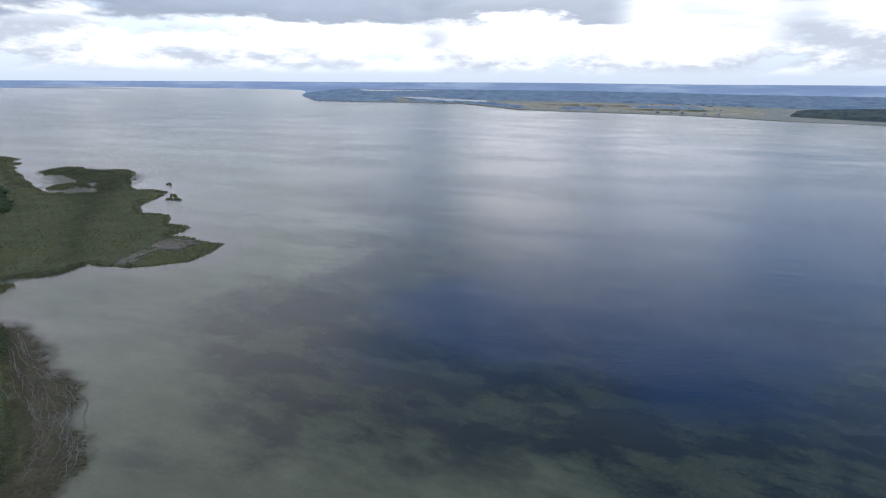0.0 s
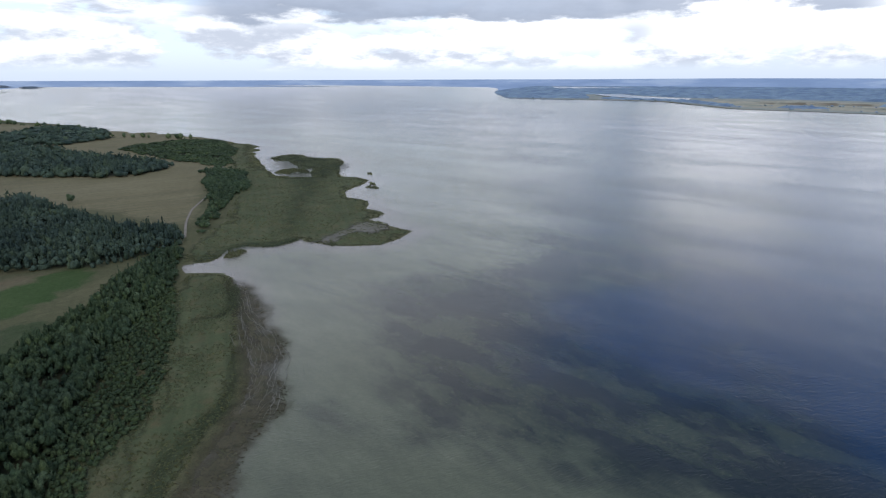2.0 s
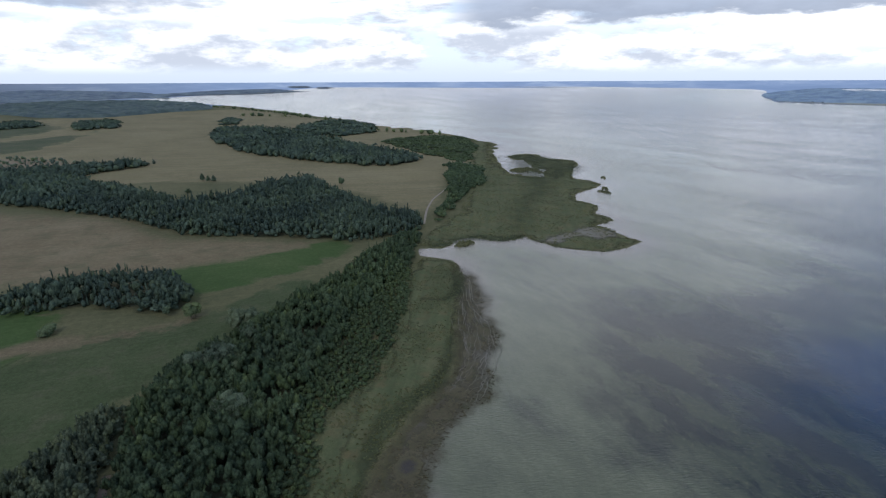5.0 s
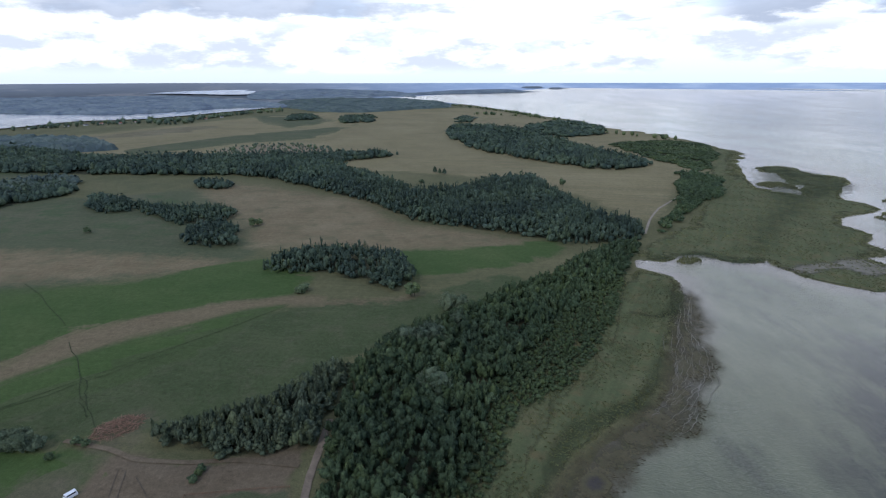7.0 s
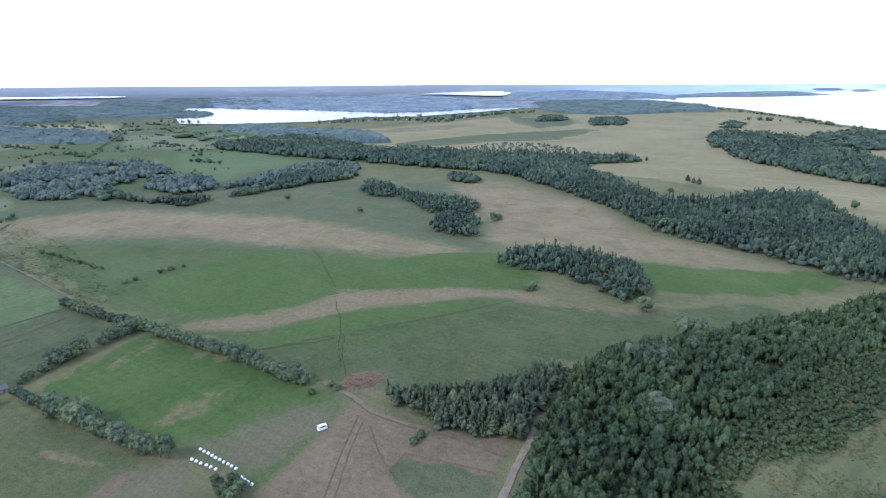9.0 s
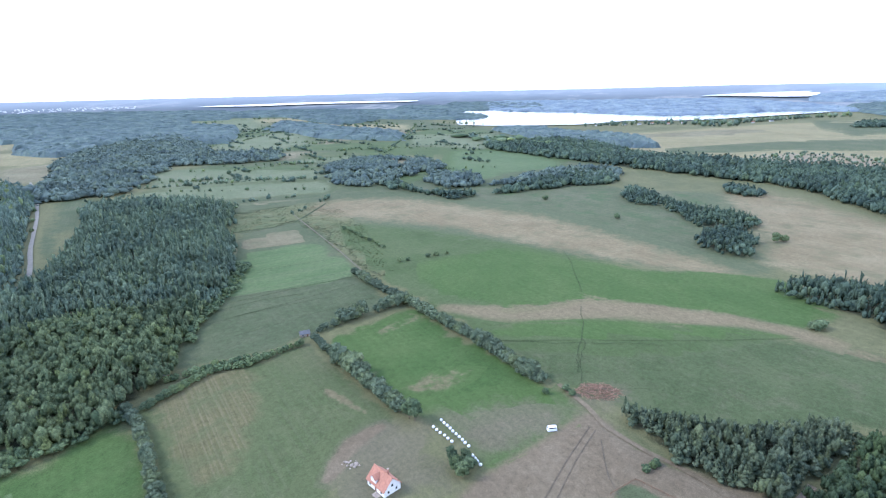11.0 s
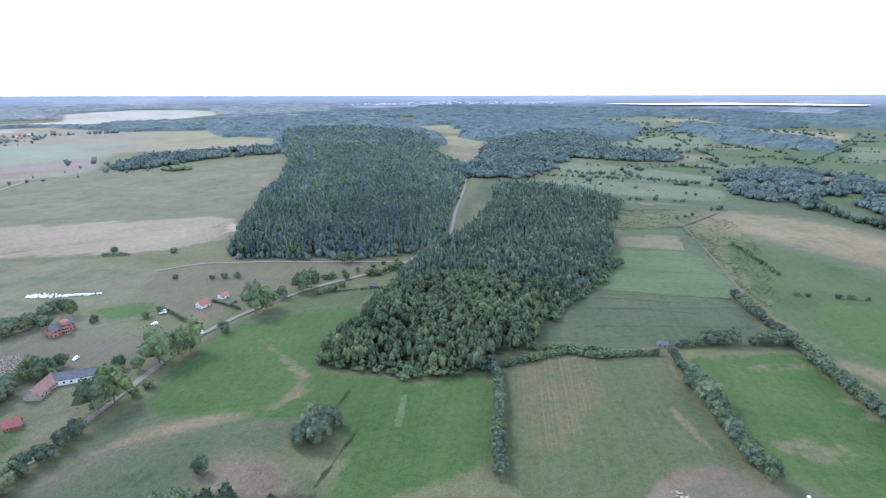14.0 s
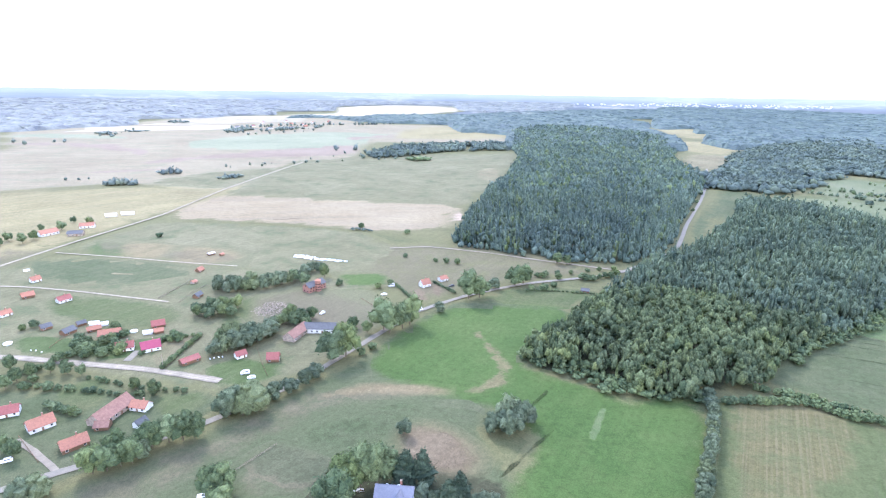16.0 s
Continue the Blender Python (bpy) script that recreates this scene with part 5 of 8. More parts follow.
ribbon("ditch", [(-285, -122), (-306.4, -78.9), (-328.6, -32.1), (-344, -0.5), (-356, 20.7), (-368.3, 43.5)], 0.34, M["ditch"], "weedy ditch along the rough pasture", "ditch", lift=0.75)
for line in ([(-291, 475), (-271, 466), (-269, 480)], [(-329, 579), (-307, 546)]):
    ribbon("water_channel", line, 0.45, M["rut"], "thin open channel through the reeds", "water", lift=0.7)


def reed_tracks():
    """Fine pale lanes that wander through the flattened reed, side by side with the shore."""
    rng = np.random.default_rng(17)
    inner = np.array([(-237.6, 256.8), (-212.1, 234.4), (-198.1, 226.8), (-181.3, 207.1), (-168.6, 184.9), (-160.1, 161.4)])
    outer = np.array([(-280, 323), (-235.2, 279.7), (-203.6, 256.7), (-178.0, 237.6), (-155.6, 207.6), (-146.6, 176.3)])
    V, F, n = [], [], 0
    for i in range(40):
        t0 = rng.uniform(0, 0.85)
        t = np.linspace(t0, min(1, t0 + rng.uniform(0.08, 0.4)), 14)
        u = rng.uniform(0.0, 1.0) + np.cumsum(rng.normal(0, 0.045, 14)) + rng.normal(0, 0.25) * (t - t0)
        u = np.clip(u, -0.05, 1.05)
        k = np.linspace(0, 1, len(inner))
        c = np.stack([np.interp(t, k, inner[:, j]) * (1 - u) + np.interp(t, k, outer[:, j]) * u for j in (0, 1)], 1)
        g = np.gradient(c, axis=0)
        nrm = np.stack([-g[:, 1], g[:, 0]], 1) / np.maximum(np.hypot(*g.T), 1e-6)[:, None]
        w = (rng.uniform(0.10, 0.24) * np.sin(np.linspace(0.15, 3.0, 14)))[:, None]
        z = np.full((14, 1), 0.36 + 0.002 * i)
        V += [np.hstack([c + nrm * w, z]), np.hstack([c - nrm * w, z])]
        F += [(n + j, n + j + 1, n + 15 + j, n + 14 + j) for j in range(13)]
        n += 28
    me = mesh_from("reed_lanes", np.concatenate(V).tolist(), F, M["lane"])
    if me.polygons[0].normal.z < 0:
        me.flip_normals()
    tagged(new("reed_lanes", me), "fine pale lanes winding through flattened reed", "reeds", kind="stuff")


reed_tracks()


# ---------------- trees ----------------
def ico(sub):
    bm = bmesh.new()
    bmesh.ops.create_icosphere(bm, subdivisions=sub, radius=1.0)
    v = np.array([q.co[:] for q in bm.verts])
    f = np.array([[q.index for q in p.verts] for p in bm.faces])
    bm.free()
    return v, f


ICO1, ICO2 = ico(1), ico(2)


def crown_arrays(kind, level, seed):
    """One crown of unit height and about unit spread: boughs as ragged lumps, and loose sprays of leaves on them. z from 0 to 1."""
    rng = np.random.default_rng(seed)
    vs, fs, n, boughs = [], [], 0, []
    count = {0: 15, 1: 5, 2: 2, 3: 1}[level]
    for i in range(count):
        a = i * 2.4 + rng.uniform(0, 1)
        if kind == "pine":
            z = 0.52 if count == 1 else 0.20 + 0.66 * i / (count - 1)
            r = 0.40 if count == 1 else 0.46 * (1.10 - z) * rng.uniform(0.85, 1.15)
            off = 0.0 if count == 1 else r * 0.35
            tall = 0.46 if count == 1 else max(0.11, 0.60 / count)
        elif count == 1:
            z, r, off, tall = 0.5, 0.46, 0.0, 0.48
        elif level == 0:
            u = rng.uniform(-0.85, 1.0)
            r, off, z = rng.uniform(0.14, 0.22), 0.36 * math.sqrt(max(0.02, 1 - u * u)) * rng.uniform(0.75, 1.05), 0.5 + 0.36 * u
            if i == 0:
                r, off, z = 0.34, 0.0, 0.5
            tall = r * 1.05
        else:
            r = rng.uniform(0.24, 0.31) if i == 0 else rng.uniform(0.13, 0.22)
            off, z = (0.0, 0.56) if i == 0 else (rng.uniform(0.20, 0.32), rng.uniform(0.34, 0.72))
            tall = r * 1.1
        boughs.append((off * math.cos(a), off * math.sin(a), z, r, tall))
        v = ICO1[0] * (1 + rng.normal(0, 0.17, len(ICO1[0])))[:, None]
        v = v * (r, r, tall) + boughs[-1][:3]
        if kind == "pine" and count == 1:
            v[:, :2] *= (1.35 - 0.8 * v[:, 2:3])
        vs.append(v); fs.append(ICO1[1] + n); n += len(v)
    k = {0: 950, 1: 84, 2: 24, 3: 5}[level]
    size = {0: 0.050, 1: 0.090, 2: 0.13, 3: 0.26}[level]
    for i in range(k):
        cx, cy, cz, r, tall = boughs[rng.integers(len(boughs))]
        d = rng.normal(0, 1, 3)
        d[2] = abs(d[2]) * rng.choice((1, 1, 1, -0.6))
        d /= np.linalg.norm(d)
        c = np.array((cx, cy, cz)) + d * (r, r, tall) * rng.uniform(0.96, 1.26)
        if kind == "pine" and count == 1:
            c[:2] *= 1.35 - 0.8 * c[2]
        q = rng.normal(0, 1, (3, 3)) * size * rng.uniform(0.5, 1.1) * 0.75 + c
        q[:, 2] = np.maximum(q[:, 2], 0.02)
        vs.append(q); fs.append(np.array([[n, n + 1, n + 2]])); n += 3
    return np.concatenate(vs), np.concatenate(fs)


CROWNS = {(k, l): [crown_arrays(k, l, 31 * l + s * 7 + len(k)) for s in range(9 if l else 4)] for k in ("pine", "broad") for l in (0, 1, 2, 3)}


def scatter(poly, spacing, seed, jitter=0.45):
    p = np.asarray(poly, float)
    rng = np.random.default_rng(seed)
    lo, hi = p.min(0), p.max(0)
    gx, gy = np.meshgrid(np.arange(lo[0], hi[0], spacing), np.arange(lo[1], hi[1], spacing * 0.87))
    gx = gx + (np.arange(gx.shape[0]) % 2)[:, None] * spacing * 0.5
    q = np.stack([gx.ravel(), gy.ravel()], 1)
    q += rng.uniform(-jitter, jitter, q.shape) * spacing
    return q[inside(p, q)]


def forest(name, spots, heights, widths, kind, mat, label, level=None, category="trees", base=0.08, seed=5):
    """A stand of many trees, joined; the nearer ones carry more leaves."""
    rng = np.random.default_rng(seed)
    V, F, T, n = [], [], [], 0
    base = np.broadcast_to(base, len(spots))
    for (x, y), h, w, low in zip(spots, heights, widths, base):
        d = math.hypot(x, y)
        l = level if level is not None else (1 if d < 400 else 2 if d < 800 else 3)
        v, f = CROWNS[(kind, l)][rng.integers(9)]
        a = rng.uniform(0, 6.283)
        c, s = math.cos(a), math.sin(a)
        px, py, pz = v[:, 0] * w, v[:, 1] * w, low * h + v[:, 2] * h * (1 - low)
        X, Y, Z = warp(px * c - py * s + x, px * s + py * c + y, pz)
        V.append(np.stack([X, Y, Z], 1)); F.append(f + n); n += len(v)
        T.append(np.full(len(v), rng.uniform(0, 0.999)))
    if not V:
        return None
    me = mesh_from(name, np.concatenate(V).tolist(), np.concatenate(F).tolist(), mat, {"tone": np.concatenate(T)}, True)
    return tagged(new(name, me), label, category, kind="stuff")


def wood(name, poly, spacing, height, kind, label, mix=0.0, floor=True, mat=None, spread=1.0, seed=3, gaps=0.0, level=None, body=1.0):
    """A closed stand: crowns sit high on the stems inside, and come down to the ground along the edge; far off, crowns merge."""
    p = rough_edge(poly, 0.03, 0.055, seed)
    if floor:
        # dark sheet below the stand, crown shade painted into it
        patch("forest_floor", poly, M["shadelitter"], "dark ground under the trees, shade included in its colour", 3, 0.05, 0.03, "ground")
    spacing, height = spacing * 1.12, height * 1.25
    q = scatter(p, spacing, seed)
    rng = np.random.default_rng(seed + 1)
    merge = np.maximum(1, np.hypot(*q.T) / 620.0) ** 0.62
    keep = rng.uniform(0, 1, len(q)) < 1 / merge ** 2
    q, merge = q[keep], merge[keep]
    if gaps:
        holes = np.array([noise.noise(Vector((x / 45.0, y / 45.0, seed))) + 0.5 * noise.noise(Vector((x / 14.0, y / 14.0, seed))) for x, y in q])
        q, merge = q[holes > -0.6 + gaps], merge[holes > -0.6 + gaps]
    swell = np.array([noise.noise(Vector((x / 38.0, y / 38.0, seed + 40))) for x, y in q])
    h = height * (rng.normal(1, 0.13, len(q)) + 0.16 * swell).clip(0.55, 1.4)
    e = edge_dist(p, q)
    h *= np.clip(0.62 + e / (spacing * 6), 0.62, 1)
    pick = rng.uniform(0, 1, len(q)) < mix
    low = np.clip((e - spacing) / (spacing * 3), 0, 1)
    for k, sel in ((kind, ~pick), ("broad" if kind == "pine" else "pine", pick)):
        if sel.any():
            w = spacing * merge[sel] * (1.30 if k == "broad" else 1.12) * spread * rng.lognormal(0, 0.30, sel.sum()).clip(0.5, 1.9)
            deep = body * (1.75 if k == "broad" else 2.1) * w / merge[sel] ** 0.5
            base = (1 - deep / h[sel]).clip(0.04, 0.72) * low[sel] + 0.04 * (1 - low[sel])
            forest(name, q[sel], h[sel], w, k, mat or M["pine" if k == "pine" else "leaf"], label, level, seed=seed, base=base)


wood("mixed_wood", [(-38.5, -286.6), (-51.5, -312.6), (-70.5, -331.4), (-84.4, -357.2), (-106.6, -387.9), (-146.2, -399.9), (-187, -386.9), (-213.2, -361.3), (-246.6, -338.2), (-224.3, -315.5), (-200.5, -300), (-168.1, -267.6), (-149.6, -258.8), (-133.5, -259.5), (-121.9, -245.7), (-95.6, -254.5), (-83.3, -264.6), (-68.9, -276.8), (-59.4, -272.4)], 3.9, 12, "broad", "light green front of the mixed wood, birch and alder", 0.1, mat=M["alderwood"], gaps=0.08, seed=11)
wood("mixed_wood", [(-104.5, -380), (-135.3, -426), (-163.4, -466), (-208.2, -502), (-266.2, -569), (-324.2, -653), (-400, -772), (-456, -751), (-496, -656), (-484, -590), (-405, -498), (-319.5, -391.6), (-262.7, -340), (-241.5, -331.3), (-208.9, -353.9), (-183.2, -379), (-143.2, -391.7)], 4.4, 13.5, "broad", "dark dense back of the mixed wood, pine and birch", 0.55, mat=M["darkwood"], gaps=0.05, seed=51)
wood("pine_wood", [(7, -543), (-21, -520), (-79, -494), (-150, -481), (-208, -528), (-264, -641), (-363, -832), (-451, -1021), (-486, -1243), (-705, -1981), (-587, -2397), (-362, -2502), (-188, -2094), (-131, -1328), (-95, -1025), (-62, -911), (-16, -686)], 4.6, 13, "pine", "dark green pine plantation", 0.12, gaps=0.06, seed=12, body=0.9)
wood("shore_wood", [(-164.8, 22.4), (-206.4, 34.5), (-219.6, 40.7), (-258.2, 59.9), (-285.4, 93.3), (-293.7, 121.1), (-311.9, 166.9), (-333, 228), (-362, 285), (-394, 377), (-390, 377), (-341, 324), (-300.3, 259.5), (-274.5, 205.2), (-245.0, 168.7), (-212.4, 128.4), (-189.9, 103.3), (-156.6, 76.6), (-132.5, 53.1), (-136.9, 24.1)], 3.4, 10.5, "broad", "dense strip of shore woodland", 0.08, mat=M["shorewood"], gaps=0.06, seed=13)
wood("alder_scrub", [(-327, 305), (-282.0, 260.6), (-253.4, 229.5), (-231.1, 201.4), (-208.7, 171.7), (-197.3, 145.4), (-190.9, 124.3), (-172.3, 106.6), (-148.0, 81.0), (-127.3, 61.0), (-139.7, 39.2), (-160.2, 59.7), (-183.1, 87.7), (-205.1, 106.3), (-223.1, 122.6), (-240.1, 156.5), (-260.4, 182.4), (-276.7, 189.0), (-313.0, 242.0), (-339, 297)], 2.5, 3.4, "broad", "low alder and willow scrub beside the wood", 0.0, floor=False, mat=M["scrub"], gaps=0.05, seed=24, level=2)
wood("conifer_block", [(-235.1, -37.6), (-218.0, -14.4), (-204.7, 10.4), (-203.5, 26.5), (-228.3, 39.5), (-258.7, 56.9), (-263.1, 45.3), (-243.2, 13.3), (-237.4, -14.3), (-239.7, -33.6)], 2.9, 10.0, "pine", "block of young pines beside the track", 0.45, mat=M["youngpine"], spread=1.15, seed=14, body=1.3)
wood("grove", [(-449, 34), (-424, 73), (-394, 99), (-360.7, 116.9), (-383, 143), (-424, 149), (-451, 131), (-477, 82), (-471, 44)], 4.0, 11.5, "broad", "round grove of broadleaf trees", 0.2, mat=M["hazewood"], gaps=0.12, seed=15)
wood("long_wood", [(-390, 377), (-399, 368), (-408, 310), (-454, 284), (-495, 252), (-573, 201), (-665, 187), (-842, 125), (-970, 43), (-1059, -144), (-1123, -270), (-1274, -525), (-1347, -613), (-1422, -581), (-1584, -489), (-1406, -279), (-1271, -193), (-1180, 65), (-1107, 368), (-1090, 375), (-1063, 261), (-978, 219), (-694, 273), (-723, 369), (-733, 462), (-537, 418), (-488, 396), (-431, 417)], 4.8, 12, "broad", "long dark wood across the meadows", 0.3, mat=M["hazewood"], gaps=0.12, seed=16)
wood("grove", [(-741, -86), (-687, -56), (-601, -28), (-574, -33), (-546, -17), (-535, 17), (-605, 18), (-630, 3), (-672, 26), (-709, -9), (-733, -48), (-783, -92)], 4.2, 10, "broad", "straggling grove in the meadow", 0.2, mat=M["hazewood"], gaps=0.12, seed=17)
wood("grove", [(-774, -145), (-735, -115), (-744, -91), (-797, -100), (-850, -129), (-842, -147)], 4.2, 9, "broad", "straggling grove in the meadow", 0.2, mat=M["hazewood"], gaps=0.3, seed=52)
wood("grove", [(-726, -323), (-807, -267), (-896, -176), (-951, -189), (-993, -258), (-866, -300), (-733, -317)], 4.8, 10, "broad", "dark grove in the far meadow", 0.2, mat=M["hazewood"], gaps=0.25, seed=18)
wood("grove", [(-708, -488), (-704, -426), (-670, -348), (-716, -338), (-731, -349), (-704, -393), (-709, -426), (-763, -521)], 4.8, 9.5, "broad", "small dark grove", 0.2, mat=M["hazewood"], gaps=0.25, seed=19)
wood("grove", [(-1507, 656), (-1097, 567), (-913, 598), (-758, 649), (-763, 750), (-797, 774), (-912, 776), (-1141, 826), (-1473, 917), (-1666, 880), (-1669, 756)], 5.4, 12, "pine", "dark pine belt in the dry meadow", 0.3, mat=M["hazewood"], gaps=0.12, seed=20)
wood("grove", [(-1379, 850), (-1273, 921), (-1303, 1099), (-1466, 1191), (-1740, 1255), (-1609, 1001)], 9, 12, "pine", "dark pine belt near the shore", 0.3, mat=M["hazewood"], gaps=0.12, seed=21)
wood("thicket", [(-678, 726), (-619, 749), (-513, 624), (-460, 517), (-419, 444), (-400, 403), (-444, 457), (-524, 567)], 4.0, 7, "broad", "thicket along the meadow path", 0.1, mat=M["shorewood"], gaps=0.12, seed=22)
wood("thicket", [(-1093, 937), (-1101, 1082), (-1003, 1134), (-827, 997), (-679, 777), (-775, 810), (-925, 849)], 4.2, 4, "broad", "thicket near the far shore", 0.1, mat=M["scrub"], gaps=0.12, seed=23)
for i, (x0, y0, x1, y1, deep, tall) in enumerate(((566, -842, 515, -855, 9, 8), (546, -964, 512, -985, 9, 8), (418, -916, 394, -948, 8, 5.5), (1214, -1836, 1078, -1692, 14, 7), (850, -1975, 806, -2102, 22, 9), (1306, -2455, 1264, -2510, 18, 9), (1178, -1902, 1120, -1934, 12, 6), (715, -2120, 600, -2390, 14, 7), (118, -586, 98, -584, 5, 3.5))):
    n = np.array([y0 - y1, x1 - x0]) / math.hypot(x1 - x0, y1 - y0) * deep
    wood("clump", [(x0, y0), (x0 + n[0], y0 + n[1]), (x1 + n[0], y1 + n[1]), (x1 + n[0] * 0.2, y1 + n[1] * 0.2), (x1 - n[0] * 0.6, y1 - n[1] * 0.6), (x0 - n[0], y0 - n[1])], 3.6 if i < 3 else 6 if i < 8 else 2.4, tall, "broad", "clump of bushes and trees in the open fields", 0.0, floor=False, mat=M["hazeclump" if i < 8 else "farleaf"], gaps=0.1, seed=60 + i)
for i, poly in enumerate(([(-2314, 311), (-2302, 415), (-2573, 460), (-2572, 365)], [(-2066, 478), (-2071, 605), (-2416, 694), (-2425, 581)], [(-866, -18), (-839, 33), (-883, 32), (-904, -15)], [(-1933, 900), (-1910, 948), (-2188, 1081), (-2175, 1018)])):
    wood("grove", poly, 5 if i != 3 else 8, 10, "broad", "small dark grove in the meadow", 0.3, floor=False, mat=M["hazewood"], seed=30 + i)
wood("far_wood", [(-593, -1167), (-444, -960), (-430, -898), (-474, -887), (-619, -972), (-751, -1136), (-833, -1033), (-943, -950), (-1054, -1072), (-993, -1228), (-1172, -1510), (-1462, -2050), (-1054, -1806), (-891, -1659), (-662, -1379)], 5.4, 11, "broad", "far mixed wood", 0.4, floor=False, mat=M["farleaf"], gaps=0.3, seed=41)
wood("far_wood", [(-416, -1041), (-407, -920), (-513, -866), (-640, -965), (-745, -1078), (-887, -1212), (-1015, -1310), (-1287, -1680), (-1148, -1787), (-717, -1413), (-474, -1057)], 7, 11, "broad", "far mixed wood", 0.4, floor=False, mat=M["farleaf"], gaps=0.4, seed=42)
wood("far_scrub", [(-805, -704), (-708, -592), (-736, -494), (-826, -535), (-901, -488), (-1009, -553), (-1058, -672), (-1058, -773), (-983, -785), (-869, -760)], 4.6, 8, "broad", "scrub wood in the far meadow", 0.1, floor=False, mat=M["farleaf"], gaps=0.52, seed=43)
wood("far_scrub", [(-809, -482), (-750, -404), (-795, -368), (-875, -410), (-856, -481)], 6, 11, "broad", "clump of trees in the far meadow", 0.1, floor=False, mat=M["farleaf"], gaps=0.2, seed=44)
wood("far_scrub", [(-798, -354), (-855, -283), (-922, -189), (-1024, -191), (-1050, -238), (-978, -303), (-843, -338)], 5.5, 10, "broad", "belt of trees in the far meadow", 0.1, floor=False, mat=M["farleaf"], gaps=0.35, seed=45)
wood("far_wood", [(233, -1257), (146, -1285), (29, -1431), (-131, -1491), (-146, -1655), (30, -1586), (168, -1507), (217, -1301)], 5, 11, "broad", "belt of trees at the field's end", 0.2, floor=False, mat=M["farleaf"], gaps=0.3, seed=46)
wood("far_scrub", [(127, -1202), (66, -1215), (72, -1268), (120, -1259)], 8, 7, "broad", "clump of bushes", 0.0, floor=False, gaps=0.62, seed=47)
wood("far_wood", [(-1688, -891), (-1413, -604), (-1338, -318), (-1521, -442), (-1631, -663)], 14, 12, "broad", "far dark wood", 0.3, floor=False, gaps=0.62, seed=48)


wood("mixed_wood", [(-456, -630), (-457, -596), (-498, -594), (-509, -614), (-506, -657), (-479, -670)], 4.2, 9, "broad", "thin ragged end of the mixed wood", 0.3, floor=False, mat=M["darkwood"], gaps=0.25, seed=53)
wood("wood_fringe", [(-33.7, -291.7), (-54.2, -272.5), (-80.0, -254.1), (-103.7, -247.8), (-132.2, -245.2), (-133.1, -257.2), (-110.2, -262.7), (-85.8, -270.9), (-58.3, -289.3), (-43.0, -300.1)], 3.2, 4.5, "broad", "low leafy fringe of the mixed wood", 0.0, floor=False, seed=49)
wood("wood_fringe", [(-198.0, -288.6), (-228.4, -314.7), (-282, -345), (-330, -385), (-327, -397), (-283, -362), (-226.2, -322.8), (-193.9, -296.6)], 3.4, 5.0, "broad", "low leafy fringe of the mixed wood", 0.0, floor=False, seed=50)


def canopy(name, poly, height, label, mat, step=0.0031, seed=1):
    """The closed crown roof of a far wood."""
    rng = np.random.default_rng(seed)
    out = rough_edge(poly, 0.012, 0.012, seed)
    r0, r1 = np.hypot(*out.T).min(), np.hypot(*out.T).max()
    az = np.unwrap(np.arctan2(out[:, 0], out[:, 1]))
    rr, aa = [r0], np.arange(az.min(), az.max(), step)
    while rr[-1] < r1:
        rr.append(rr[-1] * (1 + step * 4.5))
    g = np.array([(q * math.sin(a + o), q * math.cos(a + o)) for k, q in enumerate(rr) for o in ((k % 2) * step * 0.5,) for a in aa])
    g *= (1 + rng.normal(0, step * 0.8, len(g)))[:, None]
    g = g[inside(out, g)]
    g = g[edge_dist(out, g) > 0.004 * np.hypot(*g.T)] if len(g) else g
    inner = out + (out.mean(0) - out) * 0.004
    allp = [Vector(v) for v in out] + [Vector(v) for v in g]
    n = len(out)
    vs, _, fs, _, _, _ = geometry.delaunay_2d_cdt(allp, [], [list(range(n))], 1, 0.01)
    v = np.array([(q.x, q.y) for q in vs])
    rim = edge_dist(out, v) < 0.5
    z = np.where(rim, 0.5, height * rng.normal(0.85, 0.2, len(v)).clip(0.35, 1.3))
    x, y, z = warp(v[:, 0], v[:, 1], z)
    me = mesh_from(name, np.stack([x, y, z], 1).tolist(), [list(f) for f in fs], mat, {"tone": rng.uniform(0, 0.99, len(v))})
    if sum(p.normal.z for p in list(me.polygons)[:40]) < 0:
        me.flip_normals()
    tagged(new(name, me), label, "woods", kind="stuff")


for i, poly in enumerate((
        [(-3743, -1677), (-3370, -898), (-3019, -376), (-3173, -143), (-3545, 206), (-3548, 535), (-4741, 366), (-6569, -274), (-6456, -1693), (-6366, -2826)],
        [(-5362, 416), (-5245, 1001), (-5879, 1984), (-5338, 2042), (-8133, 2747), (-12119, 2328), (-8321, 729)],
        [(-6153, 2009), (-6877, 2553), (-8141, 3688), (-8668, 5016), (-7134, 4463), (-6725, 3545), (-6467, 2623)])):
    canopy("far_woods", poly, 15, "woods at the horizon, blue-grey with painted haze", M["bluewood"], seed=160 + i)
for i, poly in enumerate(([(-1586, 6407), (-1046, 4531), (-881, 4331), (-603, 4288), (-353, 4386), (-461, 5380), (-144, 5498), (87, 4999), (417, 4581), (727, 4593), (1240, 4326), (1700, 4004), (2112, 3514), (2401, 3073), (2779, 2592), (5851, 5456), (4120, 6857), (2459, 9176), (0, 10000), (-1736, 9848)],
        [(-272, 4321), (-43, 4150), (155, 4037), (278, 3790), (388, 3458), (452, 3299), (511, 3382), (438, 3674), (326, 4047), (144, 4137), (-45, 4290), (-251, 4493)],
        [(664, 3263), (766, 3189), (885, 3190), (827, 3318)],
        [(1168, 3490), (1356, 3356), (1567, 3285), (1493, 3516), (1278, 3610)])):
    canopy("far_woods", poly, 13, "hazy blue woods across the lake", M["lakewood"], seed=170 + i)
